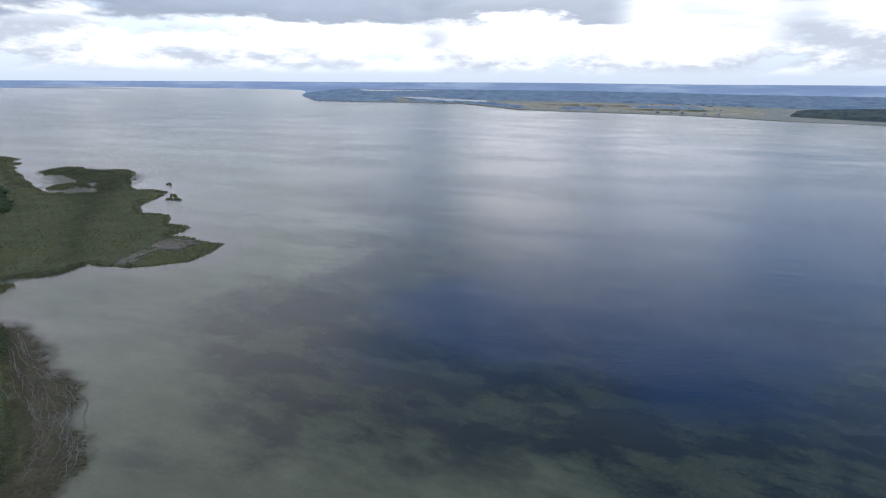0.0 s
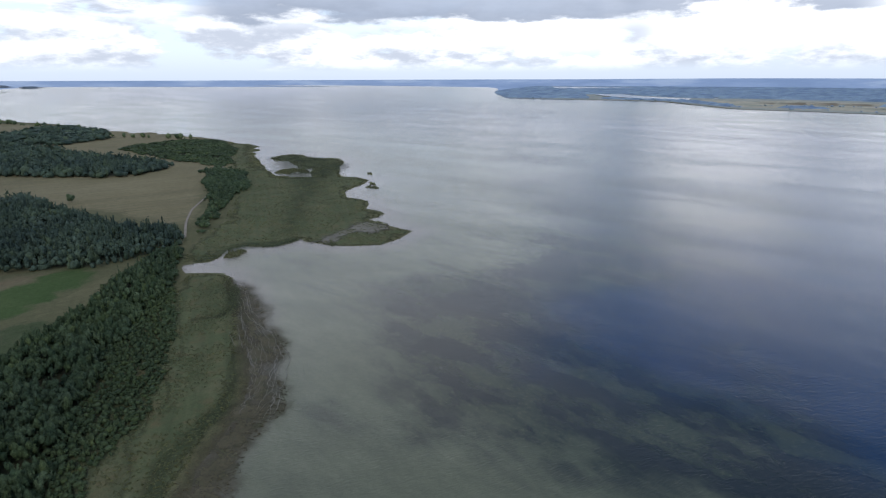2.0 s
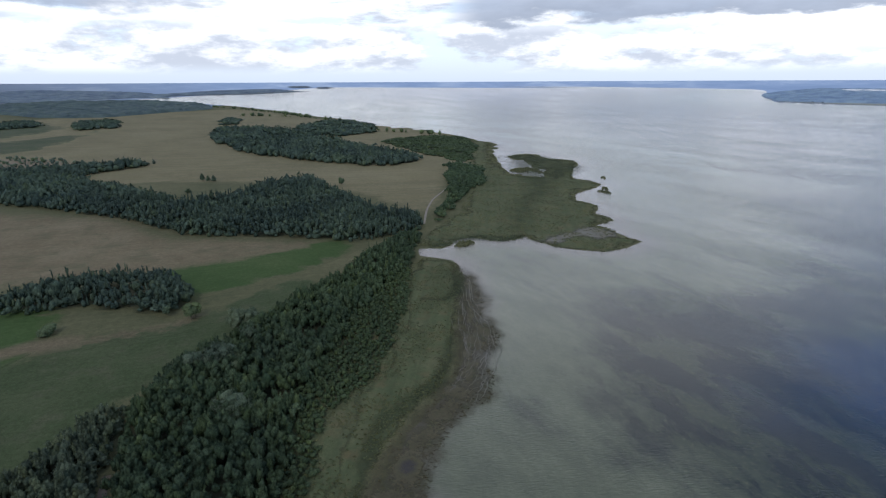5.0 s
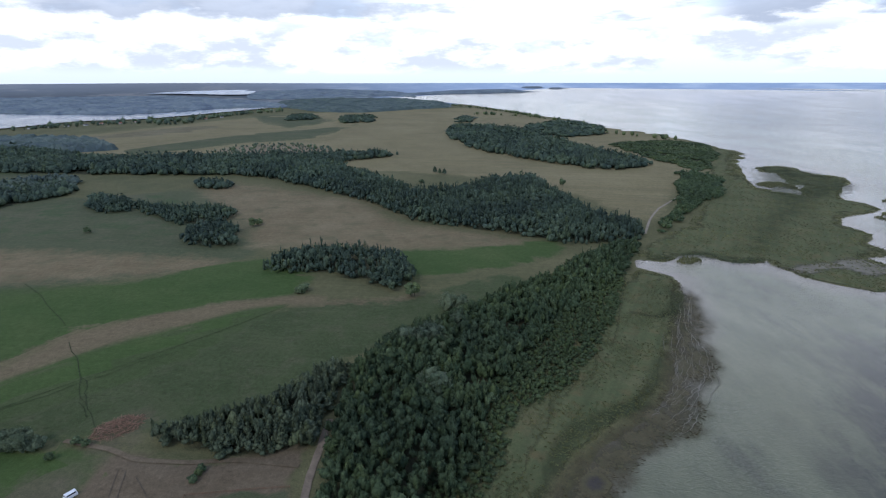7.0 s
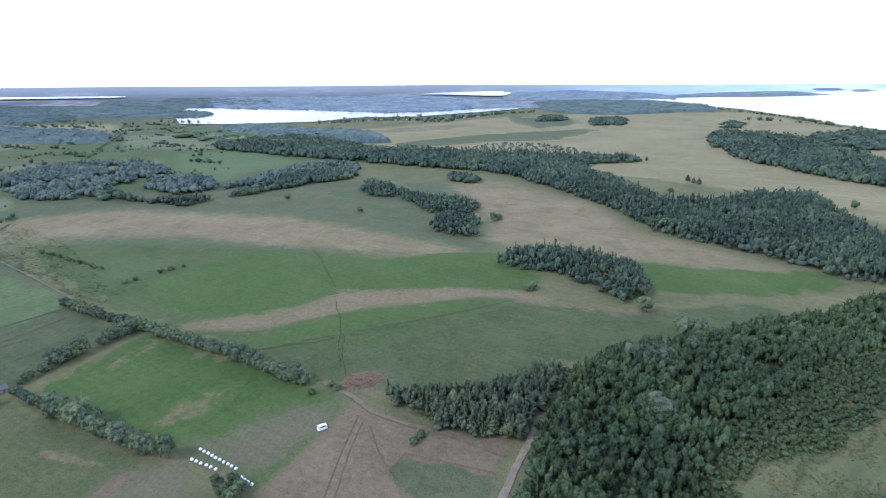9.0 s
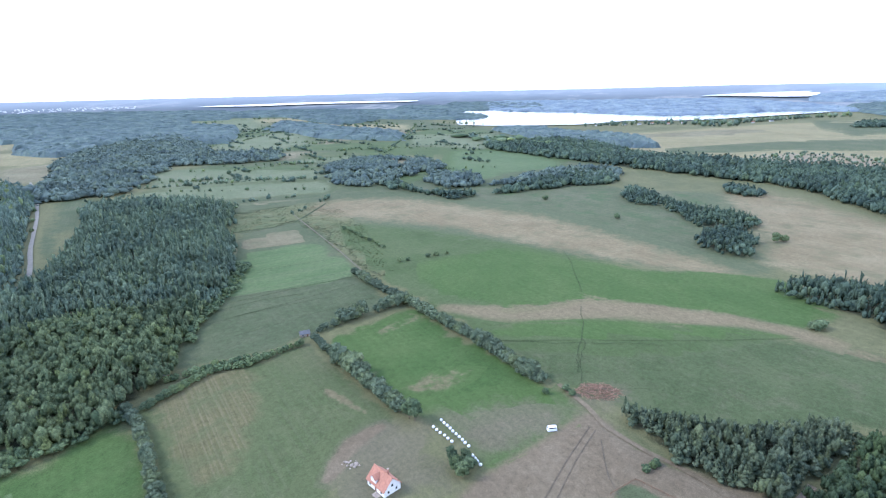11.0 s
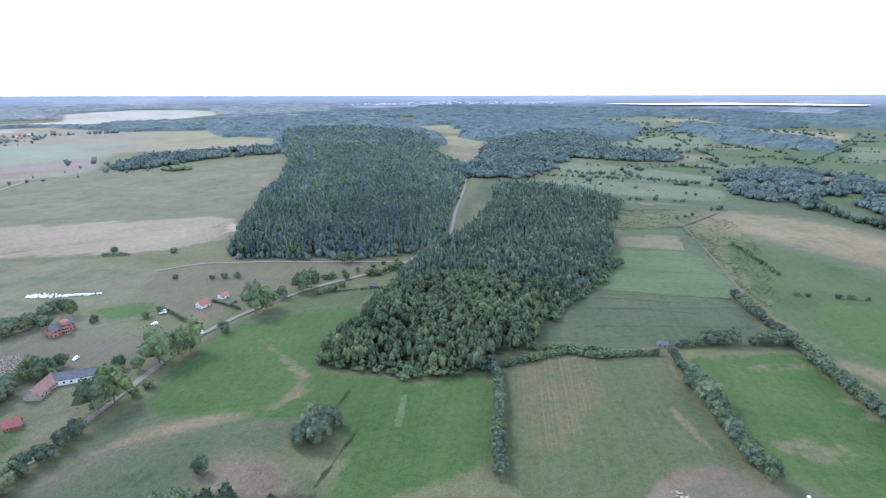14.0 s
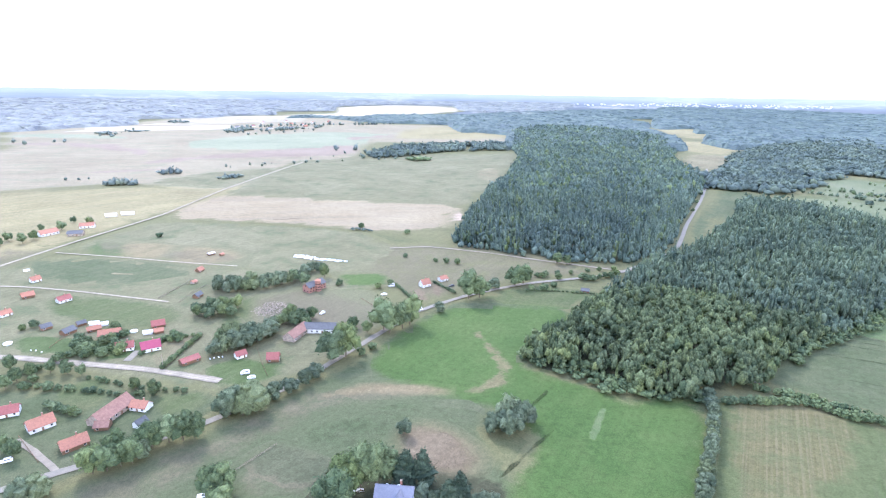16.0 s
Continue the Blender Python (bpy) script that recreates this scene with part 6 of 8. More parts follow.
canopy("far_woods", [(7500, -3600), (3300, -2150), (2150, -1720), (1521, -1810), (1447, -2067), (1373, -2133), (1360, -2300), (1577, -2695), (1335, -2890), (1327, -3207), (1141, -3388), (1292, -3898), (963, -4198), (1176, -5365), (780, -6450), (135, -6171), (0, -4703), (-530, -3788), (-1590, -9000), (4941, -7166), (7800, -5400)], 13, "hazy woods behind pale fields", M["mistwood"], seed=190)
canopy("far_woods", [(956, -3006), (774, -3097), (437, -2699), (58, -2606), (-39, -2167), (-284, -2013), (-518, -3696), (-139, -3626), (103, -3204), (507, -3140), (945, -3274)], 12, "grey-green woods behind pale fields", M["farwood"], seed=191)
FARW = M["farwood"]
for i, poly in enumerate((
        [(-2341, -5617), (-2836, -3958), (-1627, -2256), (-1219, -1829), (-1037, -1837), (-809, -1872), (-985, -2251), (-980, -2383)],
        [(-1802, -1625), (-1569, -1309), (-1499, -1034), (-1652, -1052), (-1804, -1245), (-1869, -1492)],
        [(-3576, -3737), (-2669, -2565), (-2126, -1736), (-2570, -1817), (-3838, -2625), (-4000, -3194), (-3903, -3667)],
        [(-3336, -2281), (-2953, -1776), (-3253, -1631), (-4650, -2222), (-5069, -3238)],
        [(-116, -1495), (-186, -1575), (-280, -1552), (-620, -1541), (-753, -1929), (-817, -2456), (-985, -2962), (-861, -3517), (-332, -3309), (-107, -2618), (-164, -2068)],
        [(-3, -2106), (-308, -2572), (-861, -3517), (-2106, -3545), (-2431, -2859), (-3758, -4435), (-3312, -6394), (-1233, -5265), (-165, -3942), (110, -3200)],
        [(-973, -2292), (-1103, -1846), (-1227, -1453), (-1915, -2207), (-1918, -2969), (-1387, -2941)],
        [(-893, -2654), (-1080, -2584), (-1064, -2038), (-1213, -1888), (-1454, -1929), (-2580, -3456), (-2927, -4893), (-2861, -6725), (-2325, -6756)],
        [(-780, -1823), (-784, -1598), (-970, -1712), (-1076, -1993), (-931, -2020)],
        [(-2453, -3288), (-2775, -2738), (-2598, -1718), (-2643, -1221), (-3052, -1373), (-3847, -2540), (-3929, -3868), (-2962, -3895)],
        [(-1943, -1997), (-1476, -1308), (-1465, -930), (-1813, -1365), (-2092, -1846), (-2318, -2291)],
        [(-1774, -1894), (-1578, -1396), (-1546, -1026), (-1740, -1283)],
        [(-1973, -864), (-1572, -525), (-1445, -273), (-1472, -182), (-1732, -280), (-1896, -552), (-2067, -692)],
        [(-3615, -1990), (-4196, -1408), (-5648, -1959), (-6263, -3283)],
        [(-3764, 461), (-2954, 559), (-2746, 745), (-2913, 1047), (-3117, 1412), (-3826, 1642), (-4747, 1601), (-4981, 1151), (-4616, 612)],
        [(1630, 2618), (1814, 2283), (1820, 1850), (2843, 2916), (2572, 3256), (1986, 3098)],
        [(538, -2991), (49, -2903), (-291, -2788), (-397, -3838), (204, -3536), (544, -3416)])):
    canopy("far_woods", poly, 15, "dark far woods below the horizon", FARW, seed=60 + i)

# scattered far bushes and hedgerow trees
def bushes(name, lines, spacing, height, label, seed, kind="broad", mat=None, wide=0.9):
    rng = np.random.default_rng(seed)
    q = []
    for line in lines:
        c = np.asarray(line, float)
        for a, b in zip(c, c[1:]):
            n = max(1, int(np.hypot(*(b - a)) / spacing))
            for k in range(n):
                q.append(a + (b - a) * (k + rng.uniform(-0.9, 0.9)) / n + rng.normal(0, spacing * 0.2, 2))
    q = np.array(q)
    thick = np.array([noise.noise(Vector((x / 30.0, y / 30.0, seed))) for x, y in q])
    q = q[thick + rng.normal(0, 0.15, len(q)) > -0.14]
    h = height * rng.uniform(0.35, 1.45, len(q)) ** 1.2
    forest(name, q, h, h * wide * rng.uniform(0.8, 1.2, len(q)), kind, mat or M["leaf"], label, seed=seed, base=0.02)


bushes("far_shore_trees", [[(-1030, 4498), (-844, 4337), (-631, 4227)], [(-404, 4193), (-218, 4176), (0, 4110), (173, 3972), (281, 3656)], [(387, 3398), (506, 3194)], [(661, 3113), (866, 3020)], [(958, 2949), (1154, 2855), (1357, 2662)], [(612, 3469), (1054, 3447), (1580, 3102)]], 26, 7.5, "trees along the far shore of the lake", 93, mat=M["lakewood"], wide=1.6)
hrng = random.Random(21)
lines = []
for x, y in scatter([(-430, -800), (-703, -930), (-1239, -1794), (-2100, -2500), (-2600, -2200), (-2192, -1207), (-1500, -500), (-1150, -420), (-880, -480), (-700, -620)], 150, 33):
    turn, half = hrng.choice((1.05, 1.05, 2.55)) + hrng.uniform(-0.15, 0.15), hrng.uniform(25, 90)
    lines.append([(x - half * math.cos(turn), y - half * math.sin(turn)), (x + half * math.cos(turn), y + half * math.sin(turn))])
bushes("hedgerow", lines, 7, 6, "dark broken hedgerows between the far meadow strips", 94, mat=M["hazewood"], wide=1.3)
bushes("hedgerow", [[(-1276, -1271), (-1354, -1201)], [(-1287, -1165), (-1374, -1125)], [(-1128, -945), (-1248, -943)], [(-1106, -1425), (-1317, -1492), (-1740, -1725)], [(-1478, -1827), (-1845, -1897)], [(-1570, -2080), (-2009, -2386)],
                    [(-609, -920), (-650, -866), (-668, -769)], [(-635, -773), (-728, -734)], [(-1155, -949), (-1276, -848), (-1265, -733)], [(-1004, -761), (-1142, -694)], [(-1856, -1150), (-2116, -978)],
                    [(-1407, -616), (-1405, -408)], [(-1427, -1077), (-1658, -1052), (-2172, -1330)], [(-794, -893), (-887, -890), (-929, -829)], [(-960, -891), (-1022, -807)], [(-1556, -1488), (-1690, -1381)], [(-1276, -848), (-963, -730)]],
       6, 4.5, "far hedgerows between meadow strips", 71)
bushes("hedgerow", [[(-559, -818), (-673, -587)], [(-635, -941), (-784, -623)], [(-729, -1001), (-850, -760)], [(-813, -1019), (-921, -822)], [(-968, -933), (-1058, -802)], [(-1025, -1276), (-1120, -1161)], [(-1107, -1105), (-1246, -846)], [(-1122, -1370), (-1243, -1192)], [(-1282, -1183), (-1423, -944)], [(-1426, -1417), (-1576, -1188)], [(-1492, -2014), (-1671, -1752)], [(-1765, -2334), (-1978, -2032)], [(-2147, -2415), (-2393, -2109)], [(-1740, -1422), (-1907, -1208)], [(-2120, -1661), (-2338, -1351)], [(-917, -696), (-996, -578)], [(-1625, -985), (-1766, -795)], [(-944, -523), (-1019, -409)], [(-1285, -817), (-1412, -601)]], 13, 4, "thin hedgerows between the strips", 70)
bushes("hedgerow", [[(-634, -909), (-686, -834), (-718, -749), (-764, -683)], [(-558, -891), (-715, -753)], [(-544, -629), (-608, -582)], [(-1092, -1099), (-1239, -1119)], [(-1251, -1611), (-1554, -1720), (-1915, -1861), (-1719, -1550)], [(-1304, -878), (-1918, -1164)],
                    [(-1368, -870), (-1375, -702), (-1426, -619)], [(-1308, -1154), (-1390, -1136)], [(-898, -914), (-950, -759)], [(-1776, -933), (-1883, -906)], [(-523, -666), (-522, -612)], [(-507, -498), (-563, -514), (-621, -531)]],
       4.0, 5.5, "dark hedgerows and scrub between far meadows", 79, mat=M["darkwood"])
bushes("hedgerow", [[(421, -1043), (385, -1110), (317, -1166), (236, -1212), (121, -1258)], [(325, -1226), (273, -1351), (169, -1422)], [(506, -1034), (430, -1094), (360, -1169), (323, -1215)], [(686, -873), (560, -901), (562, -939)]], 22, 5, "straggling bushes along a field boundary", 72, mat=M["farleaf"])
bushes("shore_trees", [[(-3339, 1513), (-2851, 1469), (-2472, 1434), (-1991, 1320), (-1784, 1287), (-1316, 1114), (-1194, 1131), (-1076, 1135)], [(-2370, 1191), (-2224, 1291), (-2075, 1318)]], 11, 11, "tree row along the far shore", 73)
bushes("shore_trees", [[(-2303, -576), (-2362, -474), (-2468, -312), (-2463, -156), (-2552, -34), (-2787, 109), (-2996, 226), (-3153, 414)], [(-2355, -206), (-2405, -33), (-2508, -23)]], 22, 14, "trees among the far lakeside cottages", 74)
bushes("field_trees", [[(-1157, -36), (-1271, 18), (-1276, 76), (-1255, 121), (-1315, 165)], [(-1313, 43), (-1361, 145), (-1282, 237)], [(-1327, 219), (-1294, 292)]], 22, 7, "scattered junipers in the dry plain", 75)
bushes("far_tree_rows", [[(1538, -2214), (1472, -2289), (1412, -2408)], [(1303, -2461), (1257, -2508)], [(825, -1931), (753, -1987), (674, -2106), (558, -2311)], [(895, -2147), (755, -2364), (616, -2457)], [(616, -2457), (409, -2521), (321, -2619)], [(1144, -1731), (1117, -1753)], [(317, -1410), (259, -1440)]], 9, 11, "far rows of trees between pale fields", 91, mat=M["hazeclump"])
bushes("field_trees", [[(246, -1356), (174, -1464), (87, -1525)]], 3.5, 8, "clump of field trees", 76, mat=M["farleaf"])
bushes("field_trees", [[(1147, -1405), (1153, -1452), (1082, -1554)], [(1216, -1838), (1126, -1757), (1202, -2013)], [(1260, -2365), (1233, -2462)], [(733, -1839), (552, -2102)], [(1235, -1438), (1216, -1492)]], 30, 8, "far field trees", 77, mat=M["hazeclump"])
bushes("field_trees", [[(-1379, -1423), (-1411, -1300)], [(-2004, -1636), (-2233, -1477)], [(-2157, -1427), (-2190, -1207)], [(-1974, -2607), (-2270, -2692)], [(-2498, -2805), (-2542, -2327)], [(-2345, -1292), (-2222, -1000)]], 26, 10, "far field trees", 78)


SANDY = [(-1200, -36), (-1406, 47), (-1450, 156), (-1364, 253), (-1229, 277), (-1121, 139), (-1126, 34)]
patch("sandy_slope", SANDY, M["pale"], "pale sandy slope with scattered junipers", 10)
spots = scatter(rough_edge(SANDY, 0.03, 0.02, 8), 17, 8)
forest("juniper_scrub", spots, [random.Random(i).uniform(3, 8) for i in range(len(spots))], [random.Random(i + 9).uniform(3, 7) for i in range(len(spots))], "broad", M["darkwood"], "scattered dark junipers on a sandy slope", seed=8)
bushes("lakeside_trees", [[(-2201, -567), (-2273, -457), (-2368, -300), (-2393, -152), (-2476, -33), (-2696, 105)], [(-2278, -523), (-2434, -308), (-2516, -117)], [(-2275, -164), (-2292, -71), (-2366, -23)], [(-2696, 105), (-2889, 217), (-3032, 398)]], 8, 13, "dense trees among the far lakeside cottages", 74, mat=M["darkwood"])

# ---------------- single trees and hedges ----------------
def part(name, bm, mat, parent, label="", smooth=False):
    me = bpy.data.meshes.new(name)
    bm.to_mesh(me)
    bm.free()
    me.materials.append(mat)
    if smooth:
        me.polygons.foreach_set("use_smooth", np.ones(len(me.polygons), dtype=bool))
    ob = new(name, me)
    ob.parent = parent
    if label:
        tagged(ob, label)
    return ob


def trunk_mesh(height, radius, seed, limbs=5):
    rng = random.Random(seed)
    bm = bmesh.new()

    def limb(a, b, r0, r1, n=5):
        a, b = Vector(a), Vector(b)
        q = (b - a).to_track_quat("Z", "Y").to_matrix()
        rings = []
        for k in range(4):
            t = k / 3
            c = a.lerp(b, t) + Vector((rng.uniform(-1, 1), rng.uniform(-1, 1), 0)) * r0 * 0.5 * (0 < k < 3)
            r = r0 + (r1 - r0) * t
            rings.append([bm.verts.new(c + q @ Vector((r * math.cos(i * 6.283 / n), r * math.sin(i * 6.283 / n), 0))) for i in range(n)])
        for u, v in zip(rings, rings[1:]):
            for i in range(n):
                bm.faces.new((u[i], u[(i + 1) % n], v[(i + 1) % n], v[i]))
    limb((0, 0, -0.2), (0.04 * height, 0, height * 0.7), radius, radius * 0.3)
    for i in range(limbs):
        a, z = i * 2.4 + rng.uniform(0, 1), height * (0.28 + 0.09 * i)
        limb((0.04 * z, 0, z), (math.cos(a) * height * 0.25, math.sin(a) * height * 0.25, z + height * 0.18), radius * 0.4, radius * 0.12, 3)
    return bm


def crown_mesh(kind, seed, height, width, base):
    v, f = crown_arrays(kind, 0, seed)
    bm = bmesh.new()
    vs = [bm.verts.new((p[0] * width, p[1] * width, base * height + p[2] * height * (1 - base))) for p in v]
    for q in f:
        bm.faces.new([vs[i] for i in q])
    return bm


TREES = {}
for tname, kind, mat, wid, base, label in (
        ("broadleaf_tree", "broad", "leaf", 0.80, 0.12, "round-crowned green broadleaf tree standing in grass"),
        ("willow_tree", "broad", "willow", 0.95, 0.05, "grey-green bushy willow standing in grass"),
        ("spruce_tree", "pine", "spruce", 0.75, 0.04, "dark pointed spruce tree in a garden"),
        ("bush", "broad", "leaf", 1.15, 0.0, "low rounded green bush in the meadow"),
        ("hedge_tree", "broad", "willow", 1.05, 0.0, "dense grey-green shrub of a field hedge")):
    TREES[tname] = []
    for sd in range(3):
        root = new(tname)
        tagged(root, label, "bush" if "bush" in tname or "hedge" in tname else "tree")
        part("trunk", trunk_mesh(1.0, 0.028, sd + 3), M["bark"], root)
        part("crown", crown_mesh(kind, 100 + sd * 9 + len(tname), 1.0, wid, base), M[mat], root)
        root.matrix_basis = pose(0, -60, -400)
        TREES[tname].append(root)
USED = {k: [False] * 3 for k in TREES}
trng = random.Random(4)


def plant(tname, spots, height, group="", vary=0.18):
    for x, y in spots:
        i = trng.randrange(3)
        h = 1.3 * height * trng.uniform(1 - vary, 1 + vary)
        w = h * trng.uniform(0.88, 1.15)
        m = pose(x, y, 0, 0, 0, trng.uniform(0, 360)) @ Matrix.Diagonal((w, w, h, 1))
        if USED[tname][i]:
            sc = TREES[tname][i].scale
            ob = copy_thing(TREES[tname][i], m @ Matrix.Diagonal((1 / sc[0], 1 / sc[1], 1 / sc[2], 1)))
        else:
            USED[tname][i] = True
            ob = TREES[tname][i]
            ob.matrix_basis = m
        if group:
            tagged(ob, group=group)


def along(line, spacing, wobble=0.6):
    c = [Vector(p) for p in line]
    out = []
    for a, b in zip(c, c[1:]):
        n = max(1, round((b - a).length / spacing))
        for k in range(n):
            p = a.lerp(b, (k + 0.5 + trng.uniform(-0.25, 0.25)) / n)
            out.append((p.x + trng.uniform(-wobble, wobble), p.y + trng.uniform(-wobble, wobble)))
    return out


plant("willow_tree", along([(-218.3, -191.4), (-214.5, -180.0), (-209.2, -166.9)], 4.0), 8.5, "trees of the field hedge")
plant("hedge_tree", along([(-237.1, -225.9), (-227.9, -208.3), (-220.5, -193.1)], 3.2), 4.0, "trees of the field hedge")
plant("hedge_tree", along([(-206.7, -164.0), (-199.9, -148.3), (-192.3, -132.0)], 3.2), 6.0, "trees of the field hedge")
plant("broadleaf_tree", [(-189.9, -125.2), (-189.2, -121.8)], 7.5, "trees of the field hedge")
plant("hedge_tree", along([(-352, -283), (-334, -249), (-318.4, -215.2), (-309.2, -192.9)], 4.0), 5.0, "shrubs of the long hedge")
plant("hedge_tree", along([(-305.4, -188.4), (-291.9, -161.2), (-280.6, -137.3)], 3.6), 5.5, "shrubs of the long hedge")
plant("hedge_tree", along([(-277.4, -132.0), (-266.3, -110.5), (-255.1, -92.5), (-248.6, -79.9)], 3.4), 6.5, "shrubs of the long hedge")
plant("hedge_tree", along([(-243.9, -230.3), (-255.0, -228.4), (-263.3, -225.9)], 3.6), 3.5, "shrubs of the cross hedge")
plant("hedge_tree", along([(-264.7, -227.0), (-282.9, -219.9)], 3.6), 7.0, "shrubs of the cross hedge")
plant("hedge_tree", along([(-290.4, -215.9), (-302.4, -212.1), (-316.0, -205.4)], 3.8), 6.0, "shrubs of the cross hedge")
plant("bush", along([(-134.9, -247.4), (-154.9, -249.0), (-178.3, -248.2), (-190.7, -236.7), (-210.2, -232.5), (-228.1, -226.2)], 4.2), 3.2, "bushes along the field edge")
plant("hedge_tree", along([(-128.5, -252.1), (-127.1, -239.6), (-112.4, -208.2), (-98.8, -182.9), (-90.0, -165.0)], 3.2), 4.6, "shrubs of the meadow hedge")
plant("bush", along([(-157.2, -262.5), (-173.3, -254.5), (-185.1, -250.4), (-194.4, -243.3), (-207.2, -235.3)], 4.5), 3.4, "bushes along the field edge")
plant("broadleaf_tree", [(-346.5, 124.3), (-348.0, 128.2)], 8.0)
plant("bush", [(-391.2, 55.9)], 4.5)
plant("bush", [(-387.2, 52.4)], 5.0)
plant("bush", along([(-475, -392), (-451, -345), (-427, -300)], 9), 3.0)
plant("bush", [(-397, -265), (-403, -260), (-421, -249), (-428, -244), (-436, -237)], 3.0)
plant("bush", [(-648, -122), (-612, 45), (-727, -236), (-777, 301)], 5.0)
plant("spruce_tree", [(-861, 358), (-847, 361), (-838, 366)], 8.0)
plant("broadleaf_tree", [(-667, 483), (-604, 38)], 8.0)
plant("willow_tree", [(-17.5, -217.2), (-22.5, -221.8), (-25.6, -215.9), (-30.0, -223.1), (-34.4, -225.2), (-25.5, -227.0)], 9.0, "willow clump in the meadow")
plant("willow_tree", [(22.7, -213.3)], 7.0)
plant("willow_tree", [(-266.6, 101.5), (-264.7, 107.3), (-271.2, 96.0), (-257.8, 110.8), (-312.4, 139.6), (-307, 147), (-280.9, 132.7), (-220.3, 86.5), (-216, 91)], 11.5, "pale willows of the shore wood")
plant("broadleaf_tree", [(41.5, -174.1), (36.2, -178.8), (30.1, -180.4), (26.9, -183.1), (44.3, -165.4), (40.8, -162.8)], 12.0, "trees round the grey-roofed house")
plant("spruce_tree", [(19.0, -180.9), (12.3, -181.9), (-2.8, -172.7), (1.4, -167.5)], 12.0, "spruces round the grey-roofed house")
plant("willow_tree", [(12.3, -172.8), (6.8, -170.1), (-10.2, -168.1), (-14.5, -169.7)], 6.0, "trees round the grey-roofed house")
plant("broadleaf_tree", [(92.2, -170.4), (87.8, -173.1), (86.1, -164.8)], 9.5)
ROADSIDE = "trees along the country road"
plant("broadleaf_tree", [(-8.6, -383.8), (-16.4, -387.9), (-46, -416), (-53, -421), (43.1, -320.6), (35.9, -328.0), (47.4, -324.7), (71.0, -282.0), (64.7, -286.6), (31.7, -334.6)], 15.5, ROADSIDE)
plant("willow_tree", [(107.6, -223.1), (101.3, -224.4), (96.8, -228.4), (107.4, -229.3)], 12.0, ROADSIDE)
plant("hedge_tree", [(-29, -407), (12.5, -357.3), (91.5, -239.9), (84.8, -246.2), (79.5, -253.8), (76.3, -262.3), (131.5, -191.1), (157.1, -167.2), (161.6, -164.6)], 6.5, ROADSIDE)
plant("broadleaf_tree", [(125.3, -202.2), (119.9, -204.1), (115.7, -205.9), (145.6, -181.2), (140.8, -182.8), (136.8, -185.8), (133.4, -188.1), (143.7, -193.1), (130.9, -198.7)], 10.0, ROADSIDE)
plant("bush", [(-59, -434), (-67, -439), (-74, -442), (-85, -446), (-97, -448), (-113, -456), (-124, -460), (-312, -725), (-342, -786), (-378, -857), (56.0, -290.0), (50.5, -297.7), (-137, -461)], 3.6, ROADSIDE)
plant("broadleaf_tree", [(-90, -477), (-99, -477)], 7.5)
plant("bush", [(-71, -438), (-77, -416), (-84, -434), (-104, -435), (-108, -434), (-113, -434), (-119, -438), (-125, -442), (-130, -443), (-136, -448), (-68, -408), (-58, -407)], 4.2, ROADSIDE)
plant("bush", along([(-53, -404), (-70, -406), (-85, -404), (-108, -400)], 3.2, 0.4), 1.4, "low hedge along the road")
VILL = "trees in the village gardens"
plant("willow_tree", along([(191, -401), (170, -400), (155, -408)], 6, 2.5), 7.0, VILL)
plant("broadleaf_tree", [(180.2, -343.3), (172.8, -341.8), (166.0, -344.2), (159.9, -348.6), (156.9, -356.1), (167.7, -357.5), (133, -412), (122, -406), (111, -425)], 8.0, VILL)
plant("willow_tree", [(141.7, -284.8), (136.4, -288.1), (131.5, -292.8), (125.9, -296.1), (123.0, -302.5), (119.5, -307.5), (132.9, -305.1), (138.5, -301.6), (129.8, -311.0), (118.2, -314.2)], 9.0, VILL)
plant("broadleaf_tree", [(113.9, -329.4), (109.2, -332.5), (100.2, -327.5), (67.5, -314.0), (57.6, -319.7), (68.3, -327.8)], 6.0, VILL)
plant("bush", [(111, -597), (57, -576), (50, -487), (21, -475), (11, -473), (1, -470), (313, -540), (95, -408), (54, -409), (63, -403), (205.0, -278.2), (211.4, -301.9), (219.7, -280.2), (273, -315), (277, -310)], 4.0, VILL)
plant("broadleaf_tree", [(231.0, -240.7), (231.8, -249.2), (227.6, -253.6), (220.7, -258.9), (210.8, -258.2), (244.2, -260.6), (202.1, -256.9), (152.2, -239.7), (165.2, -244.4), (190.7, -192.5), (184.1, -188.4), (214.1, -207.5), (235.1, -235.1)], 6.0, VILL)
plant("broadleaf_tree", [(451, -511), (431, -504), (431, -519), (447, -496), (448, -552), (431, -559), (418, -586), (455, -486), (441, -592)], 7.0, VILL)
plant("bush", [(222.6, -277.2), (219.7, -280.2), (213.7, -276.3), (213.3, -280.6), (212.8, -284.9), (205.9, -279.6), (222.9, -287.3), (222.5, -291.8), (217.2, -289.1), (225.5, -274.3), (205.8, -292.8), (202.9, -285.5), (197.1, -281.5), (219.9, -309.6), (218.3, -314.8), (208.1, -305.3), (226.8, -271.5), (219.8, -268.5), (232.8, -258.2), (229.0, -261.5), (223.1, -249.7), (209.6, -241.9), (221.0, -241.3)], 3.4, VILL)
plant("broadleaf_tree", [(218.4, -313.1), (176.9, -339.5), (167.9, -335.3), (160.5, -340.6), (174.8, -354.9), (154.8, -341.0), (145.7, -305.9), (145.1, -296.5)], 6.5, VILL)
plant("willow_tree", [(184, -388), (176, -386), (170, -389), (163, -390), (158, -393), (151, -395), (145, -401), (141, -406), (135, -410), (131, -418), (129, -432), (126, -440), (120, -441), (178, -400), (165, -404), (152, -411)], 7.5, VILL, 0.3)
